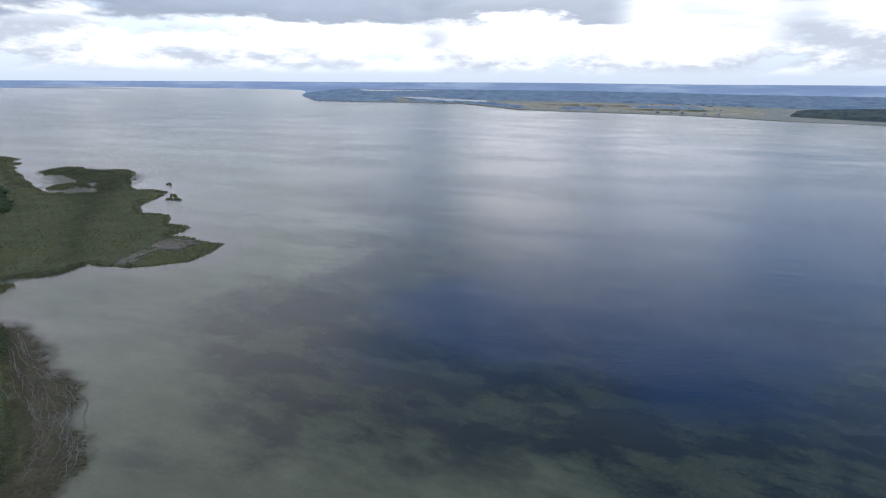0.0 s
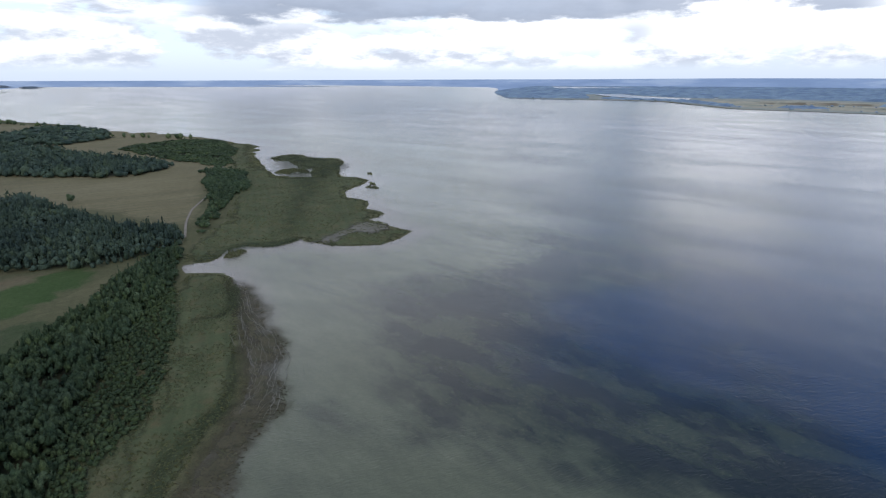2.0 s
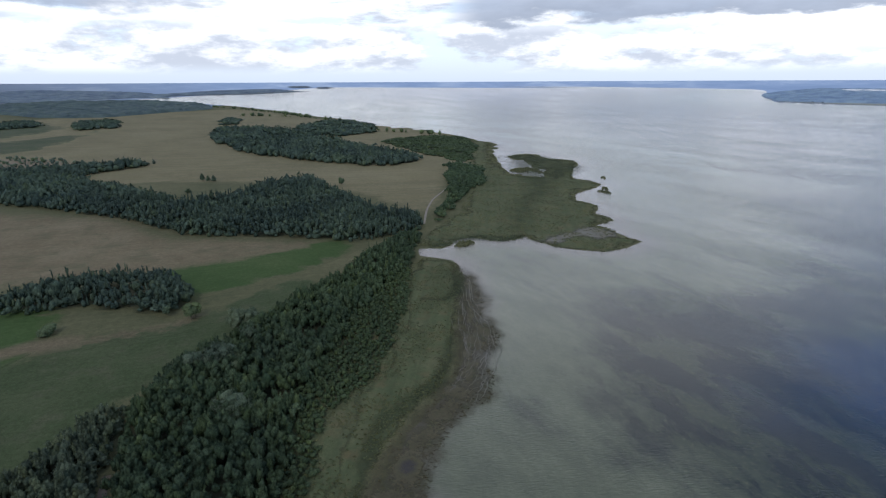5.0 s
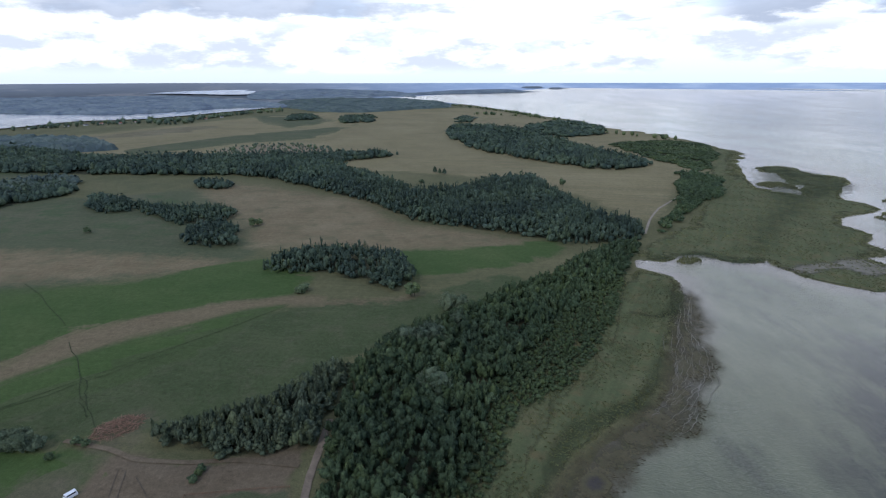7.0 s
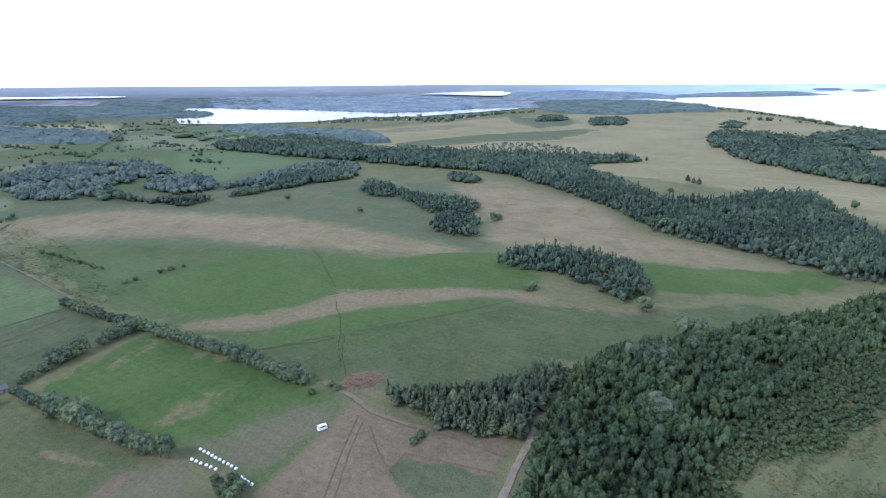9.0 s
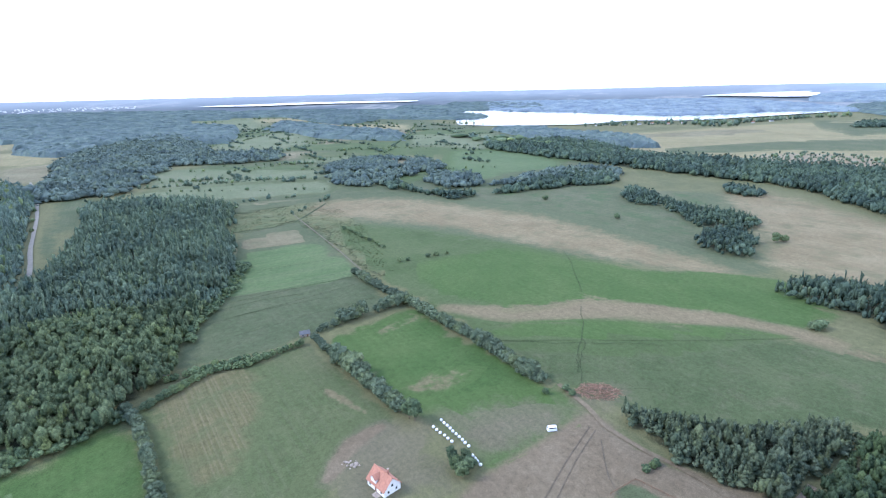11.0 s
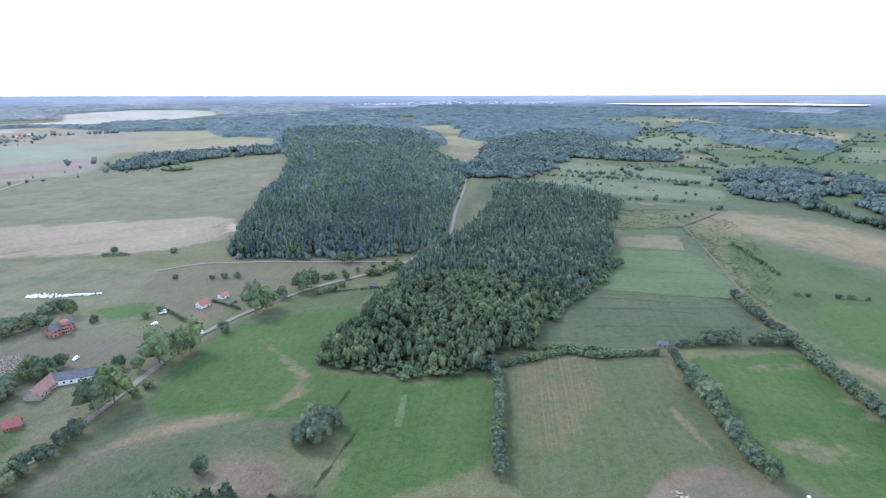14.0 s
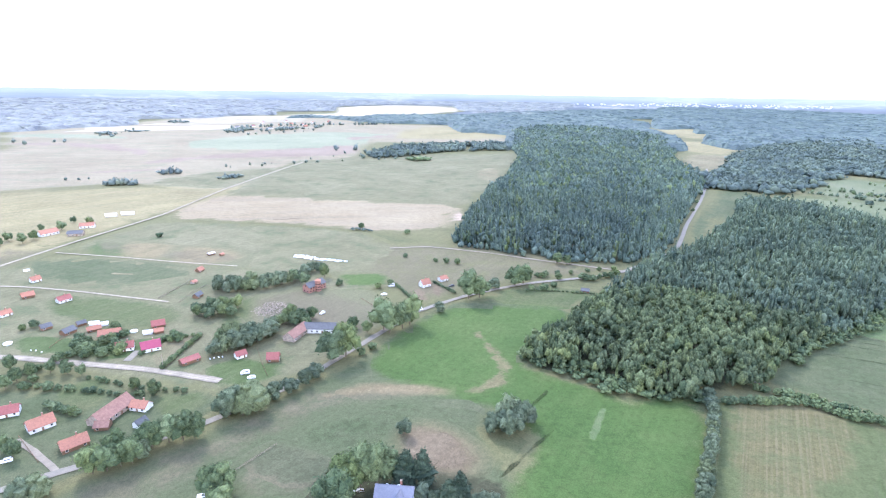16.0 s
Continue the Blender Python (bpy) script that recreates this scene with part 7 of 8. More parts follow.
plant("bush", [(225.0, -287.0), (218.5, -283.5), (215.7, -286.6), (209.3, -283.1), (207.1, -286.2), (203.5, -289.3), (223.3, -293.5), (214.7, -294.5), (197.8, -285.8), (231.2, -297.9), (211.4, -297.1), (198.9, -293.8), (176.1, -305.5), (171.2, -301.0), (175.7, -299.8)], 4.2, VILL, 0.35)
plant("broadleaf_tree", [(116.0, -332.7), (113.0, -337.0), (106.1, -328.0), (117.7, -326.8), (104.4, -334.9), (99.3, -329.5), (98.4, -340.1)], 6.5, VILL, 0.3)
plant("bush", along([(199.4, -255.2), (180.1, -249.2), (159.5, -244.7), (138.0, -243.2)], 4.5, 0.8), 2.2, "garden hedge by the lane")
plant("bush", along([(201.0, -226.7), (188.2, -222.5), (177.1, -218.4)], 4.0, 0.8), 3.0, VILL)
plant("bush", along([(163.2, -265.3), (162.4, -285.8), (161.5, -309.9)], 3.0, 0.2), 2.2, "clipped garden hedge")
plant("bush", along([(184.1, -279.5), (181.3, -302.1), (161.5, -309.9)], 3.0, 0.2), 2.2, "clipped garden hedge")
plant("bush", along([(227.4, -243.7), (202.5, -242.3), (173.4, -238.5), (150.8, -239.7)], 5.0, 0.6), 2.4, "garden hedge by the lane")
plant("bush", along([(50, -411), (26.3, -364.8)], 3.0, 0.2), 1.8, "garden hedge of the white house")
plant("bush", along([(21, -420), (2.2, -395.1)], 3.0, 0.2), 1.8, "garden hedge of the white house")
plant("broadleaf_tree", [(-167.0, -88.5), (-164.9, -84.5), (-170.6, -84.0), (-171.7, -92.9), (-173.8, -87.4)], 6.0, "trees beside the bales")
plant("bush", [(-201.6, -19.8), (-204.9, -17.5), (-206.8, -16.6), (-239.6, -74.5), (-247.4, -66.1), (-244.1, -62.2)], 2.5)


# ---------------- reeds ----------------
def reeds(name, poly, spacing, height, mat, label, seed):
    rng = np.random.default_rng(seed)
    q = scatter(rough_edge(poly, 0.03, 0.02, seed), spacing, seed)
    dens = np.array([noise.noise(Vector((x * 0.05, y * 0.05, seed))) for x, y in q])
    q = q[dens + rng.normal(0, 0.22, len(q)) > -0.12]
    n = len(q)
    V, F, T = np.zeros((n * 9, 3)), [], []
    for k in range(3):
        a = rng.uniform(0, 6.283, n)
        h = height * rng.uniform(0.6, 1.25, n)
        w = spacing * rng.uniform(0.35, 0.6, n)
        off = rng.normal(0, spacing * 0.25, (n, 2))
        for j, (s, z) in enumerate(((-1, 0.0), (1, 0.0), (0.25, 1.0))):
            V[k * 3 + j::9, 0] = q[:, 0] + off[:, 0] + np.cos(a) * w * s
            V[k * 3 + j::9, 1] = q[:, 1] + off[:, 1] + np.sin(a) * w * s
            V[k * 3 + j::9, 2] = h * z
    F = np.arange(n * 9).reshape(-1, 3)
    me = mesh_from(name, V.tolist(), F.tolist(), mat, {"tone": np.repeat(rng.uniform(0, 0.99, n), 9)})
    tagged(new(name, me), label, "reeds", kind="stuff")


reeds("reeds", [(-327, 317), (-298, 329), (-266, 304), (-231.2, 259.9), (-205.2, 224.3), (-178.1, 193.7), (-162.5, 147.4), (-151.7, 121.9), (-134.6, 92.2), (-135.1, 52.0), (-143.5, 56.0), (-152.4, 78.7), (-204.7, 124.7), (-232.4, 178.1), (-283.6, 243.9)], 1.9, 0.7, M["reed"], "standing olive reeds of the shore marsh", 81)
reeds("dry_reeds", [(-298, 329), (-262, 309), (-234.4, 288.1), (-206.6, 261.6), (-181.0, 242.8), (-169.3, 214.6), (-152.2, 199.5), (-143.3, 182.6), (-143.1, 158.0), (-134.0, 138.5), (-123.3, 120.4), (-102.2, 93.9), (-116.9, 75.1), (-145.1, 107.9), (-160.8, 149.5), (-177.2, 194.9), (-204.1, 225.7), (-236.7, 268.8)], 2.2, 0.3, M["rust"], "broken brown reeds in the shallows", 82)
reeds("reeds", [*shore_spit[::-1], *isle_side, (-1042, 1164), (-660, 779), (-516, 607), (-415, 465), (-399, 416), (-370, 360)], 3.4, 0.8, M["reed"], "standing green reeds on the spit", 83)
for k, (label, rim) in enumerate(ISLETS):
    reeds("reeds", rim, 1.9, 2.2, M["reed"], "standing reeds of a small " + label, 85 + k)
reeds("tussocks", [(-281.0, -134.6), (-308.0, -68.9), (-362.3, 32.4), (-365.2, 72.6), (-348.0, 108.6), (-348.4, 141.3), (-311.9, 129.2), (-304.0, 84.9), (-278.3, 22.7), (-255.1, -56.7), (-252.8, -78.1)], 1.7, 0.22, M["tuft"], "grass tussocks of the rough pasture", 87)
reeds("tussocks", [(-397, -520), (-466, -596), (-529, -559), (-577, -537), (-584, -500), (-500, -384), (-372, -255), (-349, -256), (-477, -465), (-416, -480)], 3.0, 0.45, M["tuft"], "rank weeds on marshy ground", 88)


reeds("dry_scrub", [(23, -214.3), (17.4, -221), (2.2, -215.3), (-10.4, -198), (-3.8, -188.2), (12.5, -190.7), (24, -198.3)], 0.9, 0.35, M["drytuft"], "withered scrub on a brown patch of the meadow", 95)


def rough_line(line, width, height, label, seed):
    """A line of rank grass left standing along an old field edge."""
    c = rough_edge(line, 0.02, 0.0, 7, closed=False)
    t = np.gradient(c, axis=0)
    n = np.stack([-t[:, 1], t[:, 0]], 1) / np.maximum(np.hypot(*t.T), 1e-6)[:, None] * width / 2
    reeds("rank_grass", np.concatenate([c + n, (c - n)[::-1]]).tolist(), 0.5, height, M["tuft"], label, seed)


for k, line in enumerate(([(-19.7, -187.3), (-30.3, -201.3), (-37, -209.8), (-45.6, -220.7)], [(-37.5, -239.5), (-42.6, -246.7), (-48.8, -255.4)])):
    rough_line(line, 1.8, 0.4, "line of rank grass along an old field edge", 120 + k)


# ---------------- buildings ----------------
def box_bm(sx, sy, sz, x=0.0, y=0.0, z=0.0, bevel=0.0):
    bm = bmesh.new()
    bmesh.ops.create_cube(bm, size=1.0)
    for v in bm.verts:
        v.co = Vector((v.co.x * sx + x, v.co.y * sy + y, (v.co.z + 0.5) * sz + z))
    if bevel:
        bmesh.ops.bevel(bm, geom=list(bm.edges), offset=bevel, segments=1, affect="EDGES")
    return bm


def gable_walls(l, w, h, rise):
    """Outer walls with gables; the ridge runs along x."""
    bm = bmesh.new()
    a, b = l / 2, w / 2
    low = [bm.verts.new(p) for p in ((-a, -b, -0.2), (a, -b, -0.2), (a, b, -0.2), (-a, b, -0.2))]
    top = [bm.verts.new(p) for p in ((-a, -b, h), (a, -b, h), (a, b, h), (-a, b, h))]
    r0, r1 = bm.verts.new((-a, 0, h + rise - 0.12)), bm.verts.new((a, 0, h + rise - 0.12))
    for i in (0, 2):
        bm.faces.new((low[i], low[(i + 1) % 4], top[(i + 1) % 4], top[i]))
    bm.faces.new((low[1], low[2], top[2], r1, top[1]))
    bm.faces.new((low[3], low[0], top[0], r0, top[3]))
    return bm


def roof_side(l, w, h, rise, side, over=0.5, thick=0.16):
    bm = bmesh.new()
    a, b = l / 2 + over, w / 2
    k = rise / b
    pts = [(-a, 0, h + rise), (a, 0, h + rise), (a, side * (b + over), h - over * k), (-a, side * (b + over), h - over * k)]
    up = [bm.verts.new((x, y, z + thick)) for x, y, z in pts]
    dn = [bm.verts.new(p) for p in pts]
    bm.faces.new(up if side < 0 else up[::-1])
    bm.faces.new(dn[::-1] if side < 0 else dn)
    for i in range(4):
        bm.faces.new((up[i], up[(i + 1) % 4], dn[(i + 1) % 4], dn[i]))
    bmesh.ops.recalc_face_normals(bm, faces=bm.faces)
    return bm


def house(ends, width, wall_h, rise, wall, roof, label, length=None, chimney=True, windows=2, name="house", category="house", group="", trim="white"):
    """A gabled building on the line between two ground points, with its roof, chimney, door and windows."""
    (x0, y0), (x1, y1) = ends
    l = length or math.hypot(x1 - x0, y1 - y0)
    ang = math.degrees(math.atan2(y1 - y0, x1 - x0))
    cx, cy = (x0 + x1) / 2, (y0 + y1) / 2
    d = math.hypot(cx, cy)
    wx, wy, wz = (float(q) for q in warp(cx, cy, 0.0))
    s = math.hypot(wx, wy) / d * (0.84 if category != "barn" and 240 < d < 700 else 1.0)
    root = tagged(new(name), label, category, group)
    root.matrix_basis = pose(wx, wy, wz, 0, 0, ang) @ Matrix.Scale(s, 4)
    walls = part("wall", gable_walls(l, width, wall_h, rise), M[wall], root)
    for side in (-1, 1):
        part("roof", roof_side(l, width, wall_h, rise, side), M[roof], root)
    part("ridge", box_bm(l + 1.0, 0.34, 0.2, 0, 0, wall_h + rise + 0.1, 0.05), M[roof], root)
    if chimney:
        c = part("chimney", box_bm(0.7, 0.6, rise * 0.6 + 0.9, l * 0.16, width * 0.13, wall_h + rise * 0.55), M["brick"], root)
        part("cap", box_bm(0.85, 0.75, 0.12, l * 0.16, width * 0.13, wall_h + rise * 1.15 + 0.9), M["rock"], c)
    n = max(1, int(l / 3.2)) if windows else 0
    for side in (-1, 1):
        for i in range(n):
            x = (i + 0.5) * l / n - l / 2
            if side < 0 and i == n // 2:
                part("door", box_bm(1.05, 0.08, 2.05, x, side * (width / 2 + 0.03), 0), M["timber"], root)
                continue
            f = part("window", box_bm(1.25, 0.08, 1.35, x, side * (width / 2 + 0.02), 0.95), M[trim], root)
            part("pane", box_bm(1.0, 0.1, 1.1, x, side * (width / 2 + 0.03), 1.07), M["dark"], f)
        if windows > 1 and rise > 2:
            f = part("window", box_bm(0.08, 1.1, 1.3, side * (l / 2 + 0.02), 0, wall_h + 0.1), M[trim], root)
            part("pane", box_bm(0.1, 0.86, 1.06, side * (l / 2 + 0.03), 0, wall_h + 0.22), M["dark"], f)
            for dy in (-width * 0.24, width * 0.24):
                f = part("window", box_bm(0.08, 1.1, 1.3, side * (l / 2 + 0.02), dy, 0.95), M[trim], root)
                part("pane", box_bm(0.1, 0.86, 1.06, side * (l / 2 + 0.03), dy, 1.07), M["dark"], f)
    return root


farmhouse = house([(-147.3, -113.7), (-144.6, -105.7)], 8.0, 3.0, 4.0, "white", "tile", "white farmhouse with a bright orange tiled roof", 11)
dormer = part("dormer", gable_walls(3.0, 3.2, 1.6, 1.3), M["white"], farmhouse)
dormer.matrix_basis = pose(-1.5, -2.4, 3.6, 0, 0, 90)
for side in (-1, 1):
    droof = part("dormer_roof", roof_side(3.2, 3.2, 1.6, 1.3, side, 0.35), M["tile"], farmhouse)
    droof.matrix_basis = pose(-1.5, -2.4, 3.6, 0, 0, 90)
part("porch", box_bm(3.2, 2.4, 0.25, 2.0, -5.2, 0, 0.04), M["rock"], farmhouse)
grey_house = house([(28.5, -171.2), (15.5, -170.4)], 10.0, 3.6, 4.2, "white", "slate", "large white house with a steep grey-blue roof", 14)
wing = part("wing", gable_walls(7.0, 6.0, 3.6, 3.6), M["white"], grey_house)
wing.matrix_basis = pose(2.5, -5.0, 0, 0, 0, 90)
for side in (-1, 1):
    wroof = part("wing_roof", roof_side(9.0, 6.0, 3.6, 3.6, side, 0.4), M["slate"], grey_house)
    wroof.matrix_basis = pose(2.5, -4.0, 0, 0, 0, 90)
for dx in (-3.5, 1.0):
    part("skylight", box_bm(0.8, 1.2, 0.12, dx, 2.6, 5.75), M["film"], grey_house)

house([(187.2, -285.3), (176.6, -292.8)], 8.5, 3.2, 3.8, "white", "crimson", "white village house with a crimson roof", 12)
house([(201.2, -285.9), (192.4, -290.2)], 7.5, 3.0, 3.2, "white", "redtile", "white village house with a red roof", 11)
house([(198.2, -319.4), (191.7, -323.2)], 7.0, 2.6, 3.0, "timber", "redtile", "brown timber shed with a red roof", 9, False, 1)
house([(154.6, -271.5), (149.0, -278.6)], 6.5, 2.6, 1.8, "timber", "redtile", "low timber house with a red roof", 12, False, 1)
house([(127.9, -280.8), (123.3, -285.2)], 5.5, 2.6, 2.2, "white", "redtile", "small outbuilding with a red roof", 7, False, 1)
house([(108.3, -279.3), (101.9, -280.3)], 6.0, 2.8, 3.4, "timber", "redtile", "timber cottage with a steep red roof", 8, False, 2)
house([(104.5, -302.5), (98.5, -323.5)], 8.0, 3.2, 3.0, "rock", "oldtile", "long stone barn with a faded orange roof", 18, False, 1, "barn", "barn")
house([(96.0, -320.9), (79.6, -321.1)], 8.0, 3.4, 2.6, "white", "greyroof", "long white barn with a grey roof", 20, False, 1, "barn", "barn")
house([(31, -407), (22, -414)], 7.5, 3.4, 3.8, "white", "tile", "small white house with a steep roof", 9)
house([(17, -422), (8, -428)], 6.5, 2.8, 2.2, "white", "tile", "white cottage with an orange roof", 8, True, 1)
house([(221.1, -303.1), (212.4, -307.1)], 6.5, 2.6, 2.4, "timber", "tile", "brown barn with an orange roof", 12, False, 1, "barn", "barn")
house([(191.8, -310.7), (187.4, -313.5)], 5.0, 2.4, 1.6, "timber", "tile", "small timber shed with orange roof", 6, False, 1, "shed", "shed")
house([(221, -429), (219, -437)], 5.0, 2.5, 2.4, "timber", "tile", "tan timber hut beside the track", 7, False, 1, "hut", "hut")
house([(212, -401), (210, -406)], 4.0, 2.2, 1.2, "rock", "tile", "tiny hut beside a fence", 5, False, 1, "hut", "hut")
house([(234, -478), (230, -484)], 4.5, 2.4, 0.8, "timber", "white", "low shed with a white roof", 7, False, 1, "shed", "shed")
house([(222, -477), (220, -482)], 3.5, 2.2, 1.0, "timber", "tile", "tiny orange shed beside the track", 4, False, 1, "shed", "shed")
house([(195, -369), (193, -380)], 5.0, 2.6, 2.0, "timber", "greyroof", "grey-blue timber shed among trees", 8, False, 1, "shed", "shed")
house([(164.9, -212.7), (161.7, -230.4)], 8.5, 3.0, 3.4, "rock", "oldtile", "long weathered stone barn with a faded red roof", 20, False, 1, "barn", "barn")
house([(163.6, -210.7), (157.9, -211.9)], 6.0, 2.6, 2.0, "timber", "oldtile", "low annex with a red roof", 7, False, 1, "shed", "shed")
house([(157.0, -228.4), (148.0, -227.1)], 7.0, 2.8, 2.6, "white", "tile", "white cottage with an orange roof", 10, True, 1)
house([(145.5, -211.7), (143.9, -215.6)], 5.0, 2.8, 2.0, "white", "greyroof", "small white and blue shed", 6, False, 1, "shed", "shed")
house([(167.9, -193.7), (161.3, -201.1)], 8.0, 2.8, 3.2, "timber", "tile", "roadside house with a bright orange roof", 12)
house([(192.3, -206.5), (186.3, -214.2)], 8.5, 3.0, 3.4, "white", "tile", "white village house with a terracotta roof", 12)
house([(215.7, -217.2), (208.1, -221.4)], 7.5, 2.8, 3.0, "white", "redtile", "white village house with a dark red roof", 11)
house([(339, -395), (335, -403)], 6.0, 2.8, 2.6, "white", "tile", "white cottage with an orange roof", 8)
house([(320, -362), (314, -369)], 6.5, 2.6, 2.6, "timber", "tile", "timber cottage with an orange roof", 9)
house([(288, -355), (283, -364)], 7.0, 2.8, 2.8, "white", "redtile", "white cottage with a pinkish red roof", 10)
house([(308, -329), (305, -335)], 6.0, 2.6, 2.4, "white", "tile", "small cottage with an orange roof", 8, True, 1)
house([(266, -310), (262, -316)], 5.5, 2.6, 2.0, "timber", "greyroof", "dark garden shed beside bushes", 7, False, 1, "shed", "shed")
house([(246.9, -302.9), (244.1, -312.3)], 6.5, 2.6, 2.4, "timber", "greyroof", "dark timber cottage with grey roof", 9, False, 1)
house([(436, -529), (427, -549)], 9.0, 3.0, 3.0, "white", "tile", "farm building with a faded red roof", 18, False, 1, "barn", "barn")
house([(419, -570), (405, -576)], 8.0, 3.0, 2.6, "white", "tile", "farmhouse with a faded red roof", 14)
house([(411, -536), (392, -542)], 8.0, 3.0, 2.4, "rock", "greyroof", "long grey farm building in the hamlet", 14, False, 1, "barn", "barn")
house([(424, -626), (416, -630)], 6.0, 3.0, 0.8, "white", "white", "long low white farm shed", 12, False, 0, "shed", "shed")
house([(411, -637), (401, -641)], 6.0, 3.0, 0.8, "white", "white", "long low white farm shed", 14, False, 0, "shed", "shed")
house([(-235.0, -237.1), (-241.1, -232.5)], 5.0, 2.6, 1.6, "rock", "greyroof", "weathered grey shed at the hedge corner", 7, False, 1, "shed", "shed")
house([(-159.7, -269.6), (-164.7, -268.2)], 4.0, 2.4, 1.4, "timber", "greyroof", "dark shed at the wood's edge", 5, False, 1, "shed", "shed")
house([(-97, -406), (-103, -404)], 4.5, 2.4, 1.6, "timber", "greyroof", "dark timber shed by the road", 7, False, 1, "shed", "shed")

house([(233.9, -310.4), (229.7, -314.1)], 5.0, 2.4, 1.8, "timber", "tile", "small timber barn with an orange roof", 9, False, 1, "shed", "shed")
house([(220.0, -301.3), (218.9, -306.3)], 4.0, 2.2, 0.6, "film", "white", "low white garden shelter", 7, False, 0, "shed", "shed")
house([(240, -321), (236.0, -322.5)], 4.0, 2.2, 0.6, "film", "white", "low white garden shelter", 6, False, 0, "shed", "shed")
house([(232.9, -320.0), (229.6, -322.0)], 4.0, 2.2, 0.6, "film", "white", "low white garden shelter", 6, False, 0, "shed", "shed")
house([(197.8, -309.3), (193.4, -311.2)], 4.0, 2.2, 0.8, "film", "white", "low white garden shelter", 6, False, 0, "shed", "shed")
house([(247, -318), (244, -322)], 4.5, 2.4, 1.6, "timber", "greyroof", "dark garden shed beside bushes", 6, False, 1, "shed", "shed")
for dots in ([(270.6, -290.4)], [(364, -424)], [(206.0, -312.1)]):
    tank = tagged(new("garden_pool"), "round white garden pool on the grass", "pool")
    tank.matrix_basis = pose(*dots[0], 0)
    bm = bmesh.new()
    bmesh.ops.create_cone(bm, cap_ends=True, segments=20, radius1=2.3, radius2=2.25, depth=1.0)
    bmesh.ops.translate(bm, verts=bm.verts, vec=(0, 0, 0.5))
    part("basin", bm, M["film"], tank)
    bm = bmesh.new()
    bmesh.ops.create_cone(bm, cap_ends=True, segments=20, radius1=2.4, radius2=2.4, depth=0.12)
    bmesh.ops.translate(bm, verts=bm.verts, vec=(0, 0, 1.02))
    part("rim", bm, M["white"], tank)

# the unfinished brick house with its round stair tower
shell = house([(119, -386), (105, -407)], 9.0, 5.6, 3.2, "brick", "greyroof", "unfinished bare brick house with a stair tower", 20, False, 2, trim="dark")
for k in range(6):
    f = part("window", box_bm(1.3, 0.08, 1.4, k * 3.1 - 7.8, -4.53, 3.6), M["dark"], shell)
tower = bmesh.new()
for k in range(4):
    for r, z0, z1 in ((2.9, k * 2.6, k * 2.6 + 1.15), (2.5, k * 2.6 + 1.15, k * 2.6 + 2.6)):
        g = bmesh.ops.create_cone(tower, cap_ends=True, segments=10, radius1=r, radius2=r, depth=z1 - z0)
        bmesh.ops.translate(tower, verts=g["verts"], vec=(0, -5.2, (z0 + z1) / 2))
part("tower", tower, M["brick"], shell, "orange brick stair tower")
for k in range(3):
    for i in range(10):
        a = i * math.pi / 5 + 0.3
        w = part("opening", box_bm(0.9, 0.2, 1.3, 0, 0, 0), M["dark"], shell)
        w.matrix_basis = pose(2.42 * math.cos(a), -5.2 + 2.42 * math.sin(a), k * 2.6 + 1.2, 0, 0, math.degrees(a) + 90)
capbm = bmesh.new()
g = bmesh.ops.create_cone(capbm, cap_ends=True, segments=10, radius1=3.1, radius2=0.3, depth=1.6)
bmesh.ops.translate(capbm, verts=g["verts"], vec=(0, -5.2, 11.2))
part("tower_roof", capbm, M["tile"], shell)

# cottages along the far lake and the far villages
crng = random.Random(9)
for px in ([(-2262, -543), (-2276, -519)], [(-2321, -503), (-2334, -472)], [(-2323, -450), (-2338, -422)], [(-2354, -396), (-2372, -372)], [(-2395, -358), (-2410, -323)], [(-2396, -294), (-2414, -264)], [(-2436, -242), (-2456, -214)],
           [(-2536, -1), (-2558, 36)], [(-2626, 67), (-2652, 103)], [(-3255, 203), (-3300, 250)], [(-3266, 322), (-3312, 373)]):
    house(px, 8, 3, 3.2, "white", crng.choice(("tile", "greyroof", "redtile")), "far lakeside cottage among trees", 13, False, 1, group="lakeside cottages")
for px in ([(916, -2218), (895, -2223)], [(876, -2265), (857, -2308)], [(824, -2316), (814, -2359)], [(792, -2365), (777, -2410)], [(770, -2454), (755, -2503)], [(712, -2427), (700, -2473)], [(704, -2563), (691, -2615)],
           [(916, -2504), (907, -2554)], [(849, -2619), (833, -2674)], [(659, -2673), (637, -2732)], [(758, -2153), (745, -2175)], [(721, -2169), (705, -2191)], [(691, -2214), (677, -2238)], [(668, -2322), (650, -2348)]):
    house(px, 10, 4, 4, crng.choice(("white", "brick")), crng.choice(("tile", "greyroof", "redtile")), "distant village house among trees", 16, False, 0, group="far village houses")

for px in ([(511, 4507), (539, 4509)], [(1513, 3725), (1536, 3727)], [(1657, 3825), (1681, 3826)], [(1674, 3650), (1697, 3651)], [(1653, 3488), (1675, 3489)], [(1401, 3808), (1420, 3809)], [(1848, 3424), (1869, 3425)]):
    house(px, 14, 6, 5, "white", crng.choice(("tile", "greyroof")), "pale far house across the lake", 22, False, 0, group="houses across the lake")


